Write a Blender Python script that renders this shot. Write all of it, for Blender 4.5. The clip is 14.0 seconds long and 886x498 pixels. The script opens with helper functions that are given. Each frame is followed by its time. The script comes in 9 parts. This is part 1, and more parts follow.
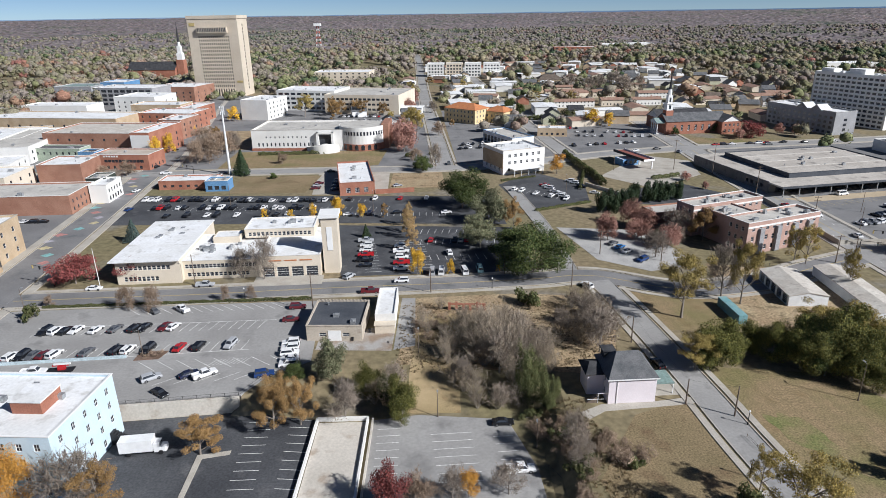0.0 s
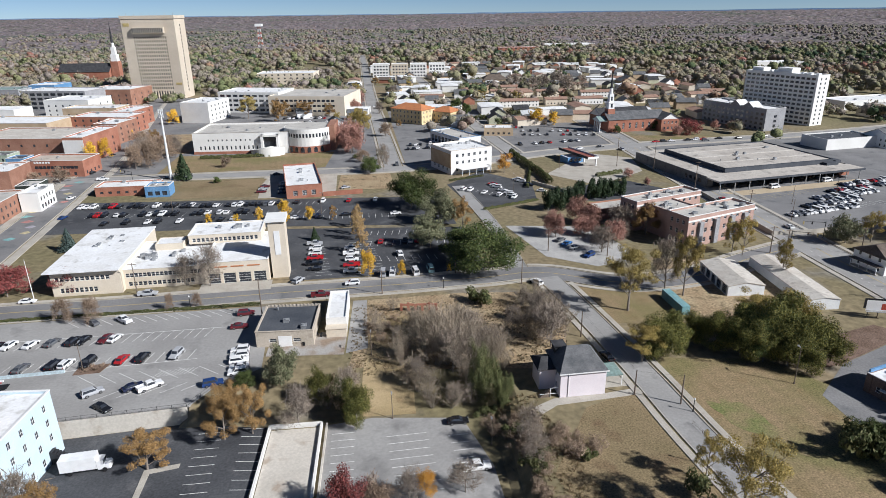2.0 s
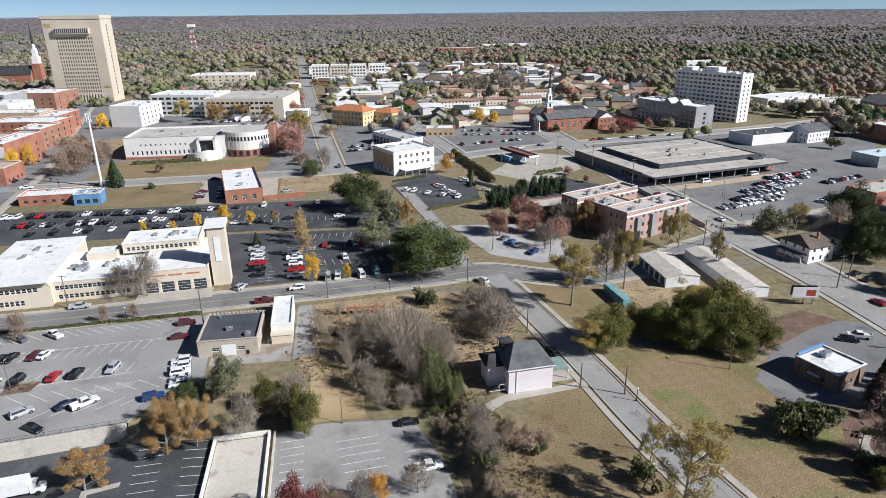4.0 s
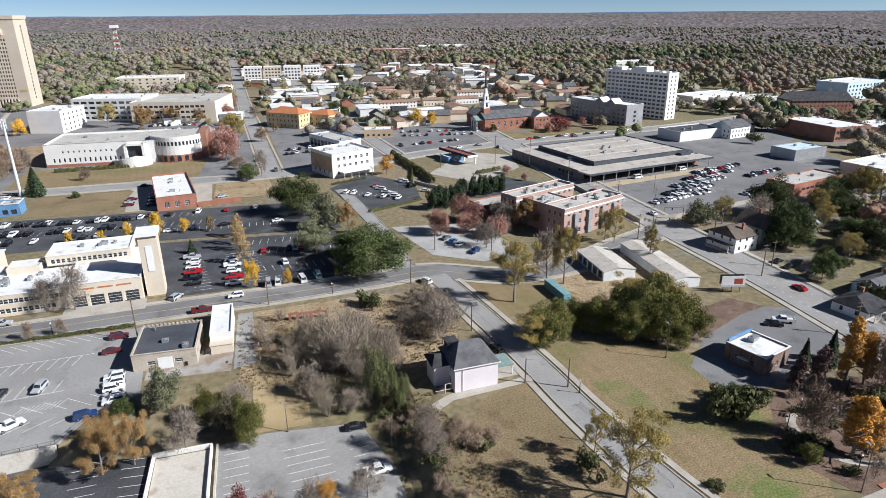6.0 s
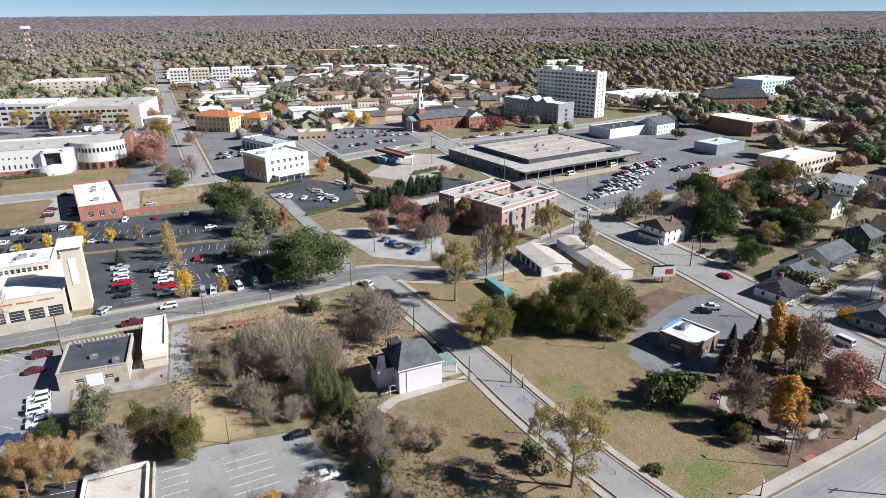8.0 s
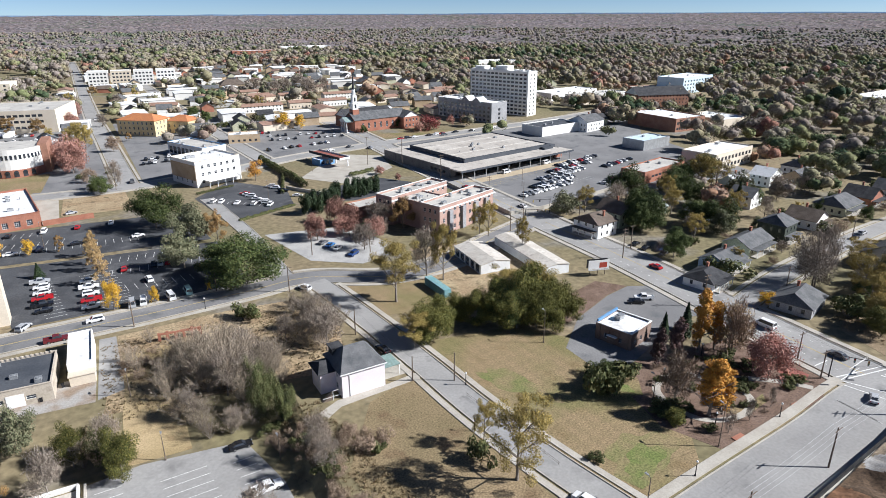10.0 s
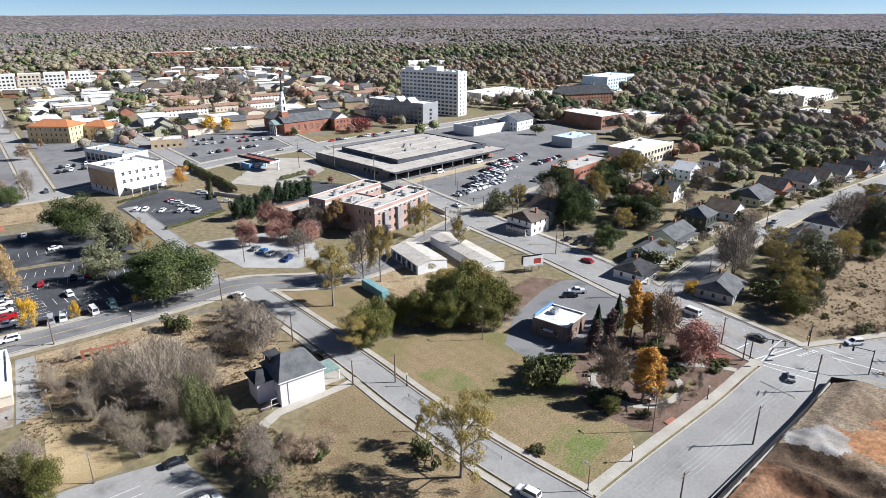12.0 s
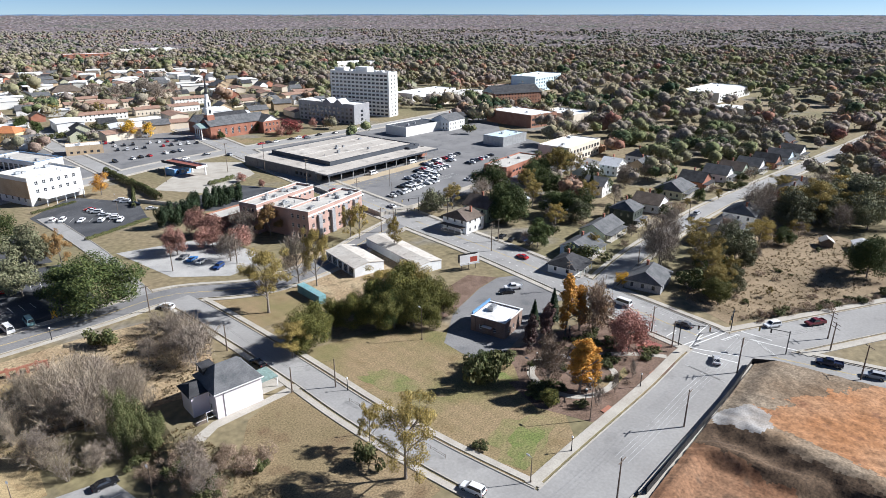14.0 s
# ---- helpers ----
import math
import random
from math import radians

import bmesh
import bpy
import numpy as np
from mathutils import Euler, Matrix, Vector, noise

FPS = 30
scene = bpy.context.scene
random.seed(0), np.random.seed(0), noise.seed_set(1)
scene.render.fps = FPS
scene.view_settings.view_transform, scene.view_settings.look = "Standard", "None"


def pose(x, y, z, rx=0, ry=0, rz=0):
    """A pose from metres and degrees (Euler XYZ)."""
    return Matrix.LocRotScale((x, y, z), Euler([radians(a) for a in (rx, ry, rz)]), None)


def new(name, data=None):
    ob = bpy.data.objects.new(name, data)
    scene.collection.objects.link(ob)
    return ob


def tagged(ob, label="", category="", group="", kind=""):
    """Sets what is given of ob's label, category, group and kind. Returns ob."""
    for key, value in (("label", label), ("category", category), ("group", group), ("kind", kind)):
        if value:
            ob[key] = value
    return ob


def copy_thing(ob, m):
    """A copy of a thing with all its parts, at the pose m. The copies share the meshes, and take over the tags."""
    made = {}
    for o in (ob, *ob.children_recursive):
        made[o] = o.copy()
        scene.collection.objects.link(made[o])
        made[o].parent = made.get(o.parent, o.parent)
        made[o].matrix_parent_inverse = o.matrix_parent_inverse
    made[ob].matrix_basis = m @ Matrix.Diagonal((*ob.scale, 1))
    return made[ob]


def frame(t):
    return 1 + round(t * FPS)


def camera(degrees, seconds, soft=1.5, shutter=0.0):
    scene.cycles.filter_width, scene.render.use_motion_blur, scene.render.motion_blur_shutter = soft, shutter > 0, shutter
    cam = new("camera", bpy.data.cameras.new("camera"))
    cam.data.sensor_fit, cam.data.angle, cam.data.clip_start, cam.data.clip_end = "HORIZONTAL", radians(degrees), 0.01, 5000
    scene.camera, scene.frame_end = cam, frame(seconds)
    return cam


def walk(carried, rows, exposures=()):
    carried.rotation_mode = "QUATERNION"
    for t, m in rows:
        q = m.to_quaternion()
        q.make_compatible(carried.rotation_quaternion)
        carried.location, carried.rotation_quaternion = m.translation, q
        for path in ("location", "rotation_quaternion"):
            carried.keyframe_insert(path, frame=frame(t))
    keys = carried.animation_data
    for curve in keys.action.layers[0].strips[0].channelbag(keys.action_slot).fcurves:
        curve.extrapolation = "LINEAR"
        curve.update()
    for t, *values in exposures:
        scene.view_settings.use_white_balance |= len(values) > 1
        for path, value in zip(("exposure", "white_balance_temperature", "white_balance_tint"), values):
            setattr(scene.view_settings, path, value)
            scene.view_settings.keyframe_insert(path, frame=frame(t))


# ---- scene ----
# ---- camera: a drone that hovers and turns slowly to its right ----
EYE = 80.0
PATH = [  # seconds, yaw, pitch, roll
    (0.0, 0.0, -20.53, -0.85), (0.5, -1.10, -20.54, -0.84), (1.0, -2.33, -20.54, -0.80), (1.5, -3.55, -20.55, -0.76),
    (2.0, -4.82, -20.55, -0.72), (2.5, -6.09, -20.55, -0.68), (3.0, -7.40, -20.55, -0.64), (5.5, -14.33, -20.52, -0.46),
    (6.0, -15.74, -20.51, -0.44), (6.5, -17.15, -20.50, -0.42), (7.0, -18.61, -20.50, -0.40), (7.5, -20.08, -20.50, -0.39),
    (8.0, -21.58, -20.50, -0.37), (10.5, -29.02, -20.51, -0.22), (11.0, -30.58, -20.50, -0.19), (11.5, -32.13, -20.48, -0.16),
    (12.0, -33.68, -20.47, -0.12), (12.5, -35.20, -20.46, -0.08), (13.0, -36.76, -20.45, -0.05), (13.5, -38.32, -20.45, -0.02),
    (14.0, -39.84, -20.44, 0.01),
]
cam = camera(70.28, 14.0, soft=0.55)
walk(cam, [(t, pose(0, 0, EYE, 90 + p, 0, y) @ pose(0, 0, 0, 0, 0, r)) for t, y, p, r in PATH], [(0.0, 0.36, 6120, 10), (7.0, 0.63, 6120, 10), (14.0, 0.89, 6080, 10)])

# ---- daylight: low autumn sun from the right, behind the camera ----
SUN_ELEV, SUN_DIR = radians(34), Vector((0.865, -0.50, 0.0)).normalized()
world = bpy.data.worlds.new("sky")
scene.world = world
world.use_nodes = True
wn = world.node_tree
sky = wn.nodes.new("ShaderNodeTexSky")
sky.sky_type, sky.sun_disc = "NISHITA", False
sky.sun_elevation, sky.sun_rotation = SUN_ELEV, math.atan2(SUN_DIR.x, SUN_DIR.y)
sky.altitude, sky.air_density, sky.dust_density, sky.ozone_density = 900, 0.42, 0.05, 2.0
tint = wn.nodes.new("ShaderNodeMix")
tint.data_type, tint.blend_type = "RGBA", "MULTIPLY"
tint.inputs[0].default_value, tint.inputs[7].default_value = 1.0, (1.0, 1.03, 1.05, 1)
wn.links.new(sky.outputs[0], tint.inputs[6])
wn.links.new(tint.outputs[2], wn.nodes["Background"].inputs[0])
wn.nodes["Background"].inputs[1].default_value = 0.05
sun_data = bpy.data.lights.new("sun", "SUN")
sun_data.energy, sun_data.angle, sun_data.color = 5.0, radians(0.53), (1.0, 0.97, 0.93)
sun = new("sun", sun_data)
aim = -(SUN_DIR * math.cos(SUN_ELEV) + Vector((0, 0, math.sin(SUN_ELEV))))
sun.matrix_world = Matrix.Translation((100, -60, 200)) @ aim.to_track_quat("-Z", "Y").to_matrix().to_4x4()

# ---- materials ----
MATS = {}


def mat(name, c1, c2=None, big=0.15, fine=3.0, rough=0.85, bump=0.0, metal=0.0, grain=0.25, spec=0.3, local=False, stain=None, spread=(0.35, 0.65), mow=0.0):
    """A procedural surface: two colours mixed in large patches, fine grain, optional darker stains."""
    if name in MATS:
        return MATS[name]
    m = MATS[name] = bpy.data.materials.new(name)
    m.use_nodes = True
    t = m.node_tree
    N, L = t.nodes.new, t.links.new
    b = t.nodes["Principled BSDF"]
    b.inputs["Roughness"].default_value, b.inputs["Metallic"].default_value = rough, metal
    b.inputs["Specular IOR Level"].default_value = spec
    where = N("ShaderNodeTexCoord").outputs["Object"] if local else N("ShaderNodeNewGeometry").outputs["Position"]
    c2 = c2 or tuple(v * 0.8 for v in c1)

    def noise_at(scale, detail=4.0):
        n = N("ShaderNodeTexNoise")
        n.inputs["Scale"].default_value, n.inputs["Detail"].default_value = scale, detail
        L(where, n.inputs["Vector"])
        return n.outputs["Fac"]

    def spread_of(fac, lo, hi):
        r = N("ShaderNodeMapRange")
        L(fac, r.inputs["Value"])
        r.inputs["From Min"].default_value, r.inputs["From Max"].default_value = lo, hi
        return r.outputs["Result"]

    def mixed(kind, fac, a, bb):
        x = N("ShaderNodeMix")
        x.data_type, x.blend_type = "RGBA", kind
        for k, v in ((0, fac), (6, a), (7, bb)):
            if isinstance(v, (float, int)):
                x.inputs[k].default_value = v
            elif isinstance(v, tuple):
                x.inputs[k].default_value = (*v, 1)
            else:
                L(v, x.inputs[k])
        return x.outputs[2]

    fine_fac = noise_at(fine, 5)
    col = mixed("MIX", spread_of(noise_at(big), *spread), c1, c2)
    if stain:
        col = mixed("MIX", spread_of(noise_at(big * 2.7, 6), 0.56, 0.72), col, stain)
    ramp = N("ShaderNodeMapRange")
    L(fine_fac, ramp.inputs["Value"])
    ramp.inputs["From Min"].default_value, ramp.inputs["From Max"].default_value = 0.3, 0.7
    ramp.inputs["To Min"].default_value, ramp.inputs["To Max"].default_value = 1 - grain, 1 + grain
    grey = N("ShaderNodeCombineColor")
    for k in range(3):
        L(ramp.outputs["Result"], grey.inputs[k])
    col = mixed("MULTIPLY", 1.0, col, grey.outputs[0])
    if mow:  # crossing bands left by a mower
        turn = N("ShaderNodeMapping")
        turn.inputs["Rotation"].default_value = (0, 0, radians(38))
        turn.inputs["Scale"].default_value = (1, 1, 0)
        L(where, turn.inputs["Vector"])
        board = N("ShaderNodeTexChecker")
        board.inputs["Scale"].default_value = 0.42
        board.inputs["Color1"].default_value, board.inputs["Color2"].default_value = (1 - mow, 1 - mow * 0.7, 1 - mow, 1), (1 + mow, 1 + mow * 0.9, 1 + mow, 1)
        L(turn.outputs[0], board.inputs["Vector"])
        col = mixed("MULTIPLY", 1.0, col, board.outputs["Color"])
    L(col, b.inputs["Base Color"])
    if bump:
        bn = N("ShaderNodeBump")
        bn.inputs["Strength"].default_value, bn.inputs["Distance"].default_value = bump, 0.05
        L(fine_fac, bn.inputs["Height"])
        L(bn.outputs[0], b.inputs["Normal"])
    return m


def leaf_mat(name, colours, rough=0.7):
    """Foliage: each leaf clump takes one of the colours, and each plant is a little lighter or darker."""
    if name in MATS:
        return MATS[name]
    m = MATS[name] = bpy.data.materials.new(name)
    m.use_nodes = True
    t = m.node_tree
    N, L = t.nodes.new, t.links.new
    b = t.nodes["Principled BSDF"]
    b.inputs["Roughness"].default_value, b.inputs["Specular IOR Level"].default_value = rough, 0.15
    geo = N("ShaderNodeNewGeometry")
    ramp = N("ShaderNodeValToRGB")
    for k, c in enumerate(colours):
        e = ramp.color_ramp.elements[k] if k < 2 else ramp.color_ramp.elements.new(0.99)
        e.position, e.color = k / max(1, len(colours) - 1), (*c, 1)
    L(geo.outputs["Random Per Island"], ramp.inputs[0])
    info = N("ShaderNodeObjectInfo")
    rng = N("ShaderNodeMapRange")
    rng.inputs["To Min"].default_value, rng.inputs["To Max"].default_value = 0.75, 1.3
    L(info.outputs["Random"], rng.inputs["Value"])
    hsv = N("ShaderNodeHueSaturation")
    L(ramp.outputs[0], hsv.inputs["Color"])
    L(rng.outputs["Result"], hsv.inputs["Value"])
    L(hsv.outputs[0], b.inputs["Base Color"])
    return m


asphalt = mat("asphalt", (0.165, 0.163, 0.165), (0.22, 0.217, 0.218), 0.05, 2.0, 0.9, 0.1, grain=0.15, stain=(0.12, 0.125, 0.13))
asphalt_pale = mat("asphalt_pale", (0.265, 0.258, 0.25), (0.325, 0.318, 0.308), 0.06, 1.6, 0.9, 0.1, grain=0.09, stain=(0.215, 0.21, 0.205))
asphalt_dark = mat("asphalt_dark", (0.05, 0.052, 0.058), (0.085, 0.088, 0.095), 0.07, 2.0, 0.9, 0.2, stain=(0.11, 0.11, 0.115))
concrete = mat("concrete", (0.36, 0.33, 0.285), (0.44, 0.41, 0.36), 0.2, 3.0, 0.9, 0.1, grain=0.12)
concrete_old = mat("concrete_old", (0.48, 0.445, 0.39), (0.57, 0.53, 0.47), 0.1, 2.0, 0.9, 0.1, grain=0.1, stain=(0.38, 0.32, 0.26))
gravel_clay = mat("gravel_on_clay", (0.36, 0.345, 0.325), (0.26, 0.20, 0.15), 0.22, 3.0, 0.95, 0.4, grain=0.2, spread=(0.40, 0.62))
gravel = mat("gravel", (0.33, 0.325, 0.315), (0.42, 0.41, 0.395), 0.2, 6.0, 0.95, 0.4)
dry_grass = mat("dry_grass", (0.255, 0.19, 0.112), (0.185, 0.145, 0.078), 0.05, 2.6, 0.95, 0.5, grain=0.42, stain=(0.155, 0.105, 0.06))
field_grass = mat("field_grass", (0.245, 0.182, 0.103), (0.165, 0.15, 0.062), 0.06, 2.6, 0.95, 0.5, grain=0.42, spread=(0.45, 0.68), stain=(0.20, 0.145, 0.075), mow=0.045)
tan_grass = mat("tan_grass", (0.37, 0.285, 0.165), (0.30, 0.23, 0.12), 0.08, 3.8, 0.95, 0.3, grain=0.3, stain=(0.22, 0.15, 0.08))
leaf_litter = mat("leaf_litter", (0.28, 0.20, 0.12), (0.37, 0.29, 0.18), 0.12, 1.5, 0.95, 0.6, grain=0.4, stain=(0.11, 0.085, 0.05))
mulch = mat("mulch", (0.125, 0.082, 0.058), (0.19, 0.13, 0.10), 0.3, 2.5, 0.95, 0.6, grain=0.35)
clay = mat("red_clay", (0.32, 0.15, 0.065), (0.37, 0.205, 0.11), 0.09, 1.6, 0.95, 0.7, grain=0.35, stain=(0.20, 0.095, 0.05))
rust_soil = mat("rust_soil", (0.17, 0.085, 0.045), (0.23, 0.13, 0.075), 0.09, 1.6, 0.95, 0.8, grain=0.4, stain=(0.13, 0.08, 0.05))
brown_soil = mat("brown_soil", (0.17, 0.115, 0.07), (0.25, 0.20, 0.145), 0.07, 1.8, 0.95, 0.8, grain=0.45, stain=(0.09, 0.06, 0.04))
top_soil = mat("dark_topsoil", (0.075, 0.048, 0.03), (0.12, 0.08, 0.05), 0.2, 2.0, 0.95, 0.9, grain=0.5)
pale_gravel = mat("pale_gravel", (0.36, 0.35, 0.34), (0.27, 0.24, 0.21), 0.25, 3.0, 0.95, 0.6, grain=0.25)
dry_brush = mat("dry_brush", (0.28, 0.212, 0.135), (0.18, 0.132, 0.08), 0.07, 2.4, 0.95, 0.6, grain=0.45, stain=(0.12, 0.09, 0.05))
ground_mat = mat("town_ground", (0.235, 0.185, 0.115), (0.17, 0.15, 0.08), 0.012, 0.5, 0.95, 0.3, grain=0.3, stain=(0.20, 0.19, 0.175))
white_line = mat("white_line", (0.62, 0.62, 0.60), (0.75, 0.75, 0.73), 0.5, 4.0, 0.8)
yellow_line = mat("yellow_line", (0.42, 0.33, 0.14), (0.50, 0.39, 0.18), 0.5, 4.0, 0.8)
roof_white = mat("roof_white", (0.78, 0.79, 0.80), (0.68, 0.68, 0.67), 0.12, 1.5, 0.8, grain=0.08, stain=(0.50, 0.49, 0.47))
roof_grey = mat("roof_grey", (0.42, 0.40, 0.37), (0.52, 0.50, 0.46), 0.1, 1.5, 0.9, grain=0.12, stain=(0.30, 0.29, 0.28))
roof_tar = mat("roof_tar", (0.055, 0.062, 0.075), (0.085, 0.092, 0.105), 0.15, 2.0, 0.85, grain=0.15)
roof_dirty = mat("roof_dirty", (0.56, 0.53, 0.48), (0.46, 0.42, 0.37), 0.2, 1.5, 0.85, grain=0.12, stain=(0.34, 0.31, 0.28))
roof_streaked = mat("roof_streaked", (0.40, 0.365, 0.325), (0.50, 0.465, 0.42), 0.06, 1.2, 0.9, grain=0.15, stain=(0.20, 0.185, 0.17))
# whole wall coloured dark to carry the deep shade under the store canopy
store_wall_shade = mat("store_wall_shade", (0.17, 0.16, 0.15), (0.22, 0.205, 0.19), 0.2, 3.0, 0.9, grain=0.12, stain=(0.12, 0.11, 0.105))
concrete_sand = mat("concrete_sand", (0.46, 0.38, 0.27), (0.40, 0.32, 0.22), 0.15, 2.0, 0.9, grain=0.12)
trim_dark = mat("trim_dark", (0.03, 0.03, 0.032), (0.05, 0.05, 0.05), 0.5, 5.0, 0.6)
roof_tan = mat("roof_tan", (0.42, 0.36, 0.30), (0.52, 0.46, 0.40), 0.1, 1.2, 0.9, grain=0.15, stain=(0.27, 0.24, 0.21))
shingle_grey = mat("shingle_grey", (0.085, 0.09, 0.095), (0.14, 0.14, 0.145), 0.4, 5.0, 0.9, grain=0.3)
shingle_brown = mat("shingle_brown", (0.10, 0.078, 0.062), (0.15, 0.12, 0.10), 0.4, 5.0, 0.9, grain=0.3)
shingle_rust = mat("shingle_rust", (0.25, 0.15, 0.11), (0.32, 0.21, 0.16), 0.3, 4.0, 0.9, grain=0.25)
shingle_dark = mat("shingle_dark", (0.03, 0.031, 0.035), (0.06, 0.06, 0.064), 0.4, 5.0, 0.9, grain=0.3)
tile_orange = mat("roof_tile", (0.50, 0.20, 0.08), (0.42, 0.17, 0.08), 0.3, 3.0, 0.85, grain=0.25)
copper_green = mat("copper_green", (0.20, 0.28, 0.26), (0.24, 0.30, 0.29), 0.2, 2.0, 0.7)
brick_red = mat("brick_red", (0.29, 0.12, 0.08), (0.37, 0.17, 0.115), 0.2, 4.0, 0.9, 0.2, grain=0.2)
brick_rose = mat("brick_rose", (0.37, 0.245, 0.205), (0.44, 0.30, 0.255), 0.2, 4.0, 0.9, 0.2, grain=0.15)
roof_maroon = mat("roof_maroon", (0.22, 0.075, 0.06), (0.28, 0.11, 0.085), 0.3, 2.0, 0.8)
brick_brown = mat("brick_brown", (0.27, 0.135, 0.092), (0.34, 0.185, 0.13), 0.2, 4.0, 0.9, 0.2, grain=0.2)
brick_worn = mat("brick_worn", (0.17, 0.115, 0.09), (0.25, 0.18, 0.15), 0.2, 4.0, 0.9, 0.2, grain=0.25)
brick_tan = mat("brick_tan", (0.42, 0.31, 0.20), (0.50, 0.39, 0.27), 0.2, 4.0, 0.9, 0.2, grain=0.15)
stucco_cream = mat("stucco_cream", (0.60, 0.525, 0.42), (0.66, 0.585, 0.48), 0.15, 3.0, 0.9, grain=0.06)
stucco_white = mat("stucco_white", (0.76, 0.75, 0.72), (0.70, 0.69, 0.66), 0.15, 3.0, 0.9, grain=0.05)
stucco_yellow = mat("stucco_yellow", (0.62, 0.47, 0.25), (0.68, 0.54, 0.32), 0.15, 3.0, 0.9, grain=0.06)
tower_stone = mat("tower_stone", (0.53, 0.455, 0.36), (0.58, 0.505, 0.41), 0.08, 1.0, 0.85, grain=0.06)
block_tan = mat("block_tan", (0.42, 0.37, 0.30), (0.50, 0.44, 0.37), 0.2, 3.0, 0.9, grain=0.12, stain=(0.32, 0.27, 0.22))
paint_white = mat("paint_white", (0.80, 0.80, 0.79), (0.74, 0.74, 0.73), 0.3, 3.0, 0.6, grain=0.04)
paint_pink = mat("paint_pink", (0.70, 0.64, 0.67), (0.75, 0.69, 0.72), 0.3, 4.0, 0.7, grain=0.05)
paint_blue = mat("paint_pale_blue", (0.50, 0.62, 0.70), (0.56, 0.67, 0.74), 0.2, 3.0, 0.8, grain=0.05)
paint_bright_blue = mat("paint_bright_blue", (0.10, 0.23, 0.42), (0.14, 0.28, 0.47), 0.3, 3.0, 0.7)
paint_green = mat("paint_dark_green", (0.035, 0.042, 0.036), (0.05, 0.06, 0.05), 0.3, 3.0, 0.8)
paint_olive = mat("paint_olive", (0.42, 0.42, 0.30), (0.48, 0.48, 0.36), 0.3, 3.0, 0.8)
paint_sage = mat("paint_sage", (0.30, 0.36, 0.28), (0.36, 0.41, 0.33), 0.3, 3.0, 0.8)
grey_stone = mat("grey_stone", (0.27, 0.27, 0.28), (0.33, 0.33, 0.34), 0.2, 3.0, 0.9)
metal_grey = mat("metal_grey", (0.45, 0.46, 0.47), (0.36, 0.37, 0.38), 0.5, 5.0, 0.5, metal=0.6)
metal_white = mat("metal_white", (0.72, 0.73, 0.73), (0.64, 0.65, 0.66), 0.4, 4.0, 0.5, grain=0.08)
container_teal = mat("container_teal", (0.14, 0.30, 0.33), (0.20, 0.36, 0.38), 0.5, 4.0, 0.6, stain=(0.26, 0.24, 0.20))
glass_dark = mat("glass_dark", (0.025, 0.03, 0.04), (0.05, 0.055, 0.065), 0.4, 1.0, 0.08, spec=0.6)
wood_pole = mat("wood_pole", (0.13, 0.10, 0.08), (0.19, 0.15, 0.12), 0.8, 6.0, 0.9)
black_metal = mat("black_metal", (0.02, 0.02, 0.022), (0.03, 0.03, 0.032), 1.0, 6.0, 0.5)
bark = mat("bark", (0.17, 0.145, 0.125), (0.25, 0.22, 0.19), 0.5, 5.0, 0.95, 0.3)
# distance haze put into the hills as blue base colour and glow
hill_haze = mat("hill_haze", (0.10, 0.13, 0.17), (0.085, 0.115, 0.16), 0.004, 0.02, 1.0, spec=0.0)
hill_glow = hill_haze.node_tree.nodes["Principled BSDF"]
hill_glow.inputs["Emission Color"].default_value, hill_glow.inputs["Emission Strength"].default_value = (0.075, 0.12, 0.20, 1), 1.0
twig_grey = mat("twig_grey", (0.25, 0.215, 0.18), (0.33, 0.285, 0.24), 0.3, 3.0, 0.95)

# ---- building tools ----


class Shape:
    """Collects corners and faces for one mesh."""

    def __init__(self):
        self.v, self.f = [], []

    def face(self, *pts):
        n = len(self.v)
        self.v += [tuple(p) for p in pts]
        self.f.append(tuple(range(n, n + len(pts))))
        return self

    def box(self, x0, x1, y0, y1, z0, z1, m=None):
        c = [Vector((x, y, z)) for z in (z0, z1) for y in (y0, y1) for x in (x0, x1)]
        if m:
            c = [m @ p for p in c]
        n = len(self.v)
        self.v += [tuple(p) for p in c]
        self.f += [tuple(n + k for k in q) for q in ((0, 2, 3, 1), (4, 5, 7, 6), (0, 1, 5, 4), (1, 3, 7, 5), (3, 2, 6, 7), (2, 0, 4, 6))]
        return self

    def tube(self, a, b, r0, r1=None, n=6, caps=True):
        a, b = Vector(a), Vector(b)
        r1 = r0 if r1 is None else r1
        q = (b - a).to_track_quat("Z", "Y").to_matrix()
        k = len(self.v)
        for p, r in ((a, r0), (b, r1)):
            for i in range(n):
                w = 2 * math.pi * i / n
                self.v.append(tuple(p + q @ Vector((r * math.cos(w), r * math.sin(w), 0))))
        self.f += [(k + i, k + (i + 1) % n, k + n + (i + 1) % n, k + n + i) for i in range(n)]
        if caps:
            self.f += [tuple(k + n - 1 - i for i in range(n)), tuple(k + n + i for i in range(n))]
        return self

    def prism(self, pts, z0, z1):
        """A flat polygon with upright sides; pts run anticlockwise."""
        n, k = len(pts), len(self.v)
        self.v += [(x, y, z0) for x, y in pts] + [(x, y, z1) for x, y in pts]
        self.f += [tuple(k + n + i for i in range(n)), tuple(k + n - 1 - i for i in range(n))]
        self.f += [(k + i, k + (i + 1) % n, k + n + (i + 1) % n, k + n + i) for i in range(n)]
        return self

    def mesh(self, name, material, smooth=False):
        me = bpy.data.meshes.new(name)
        me.from_pydata(self.v, [], self.f)
        me.materials.append(material)
        if smooth:
            me.shade_smooth()
        return me


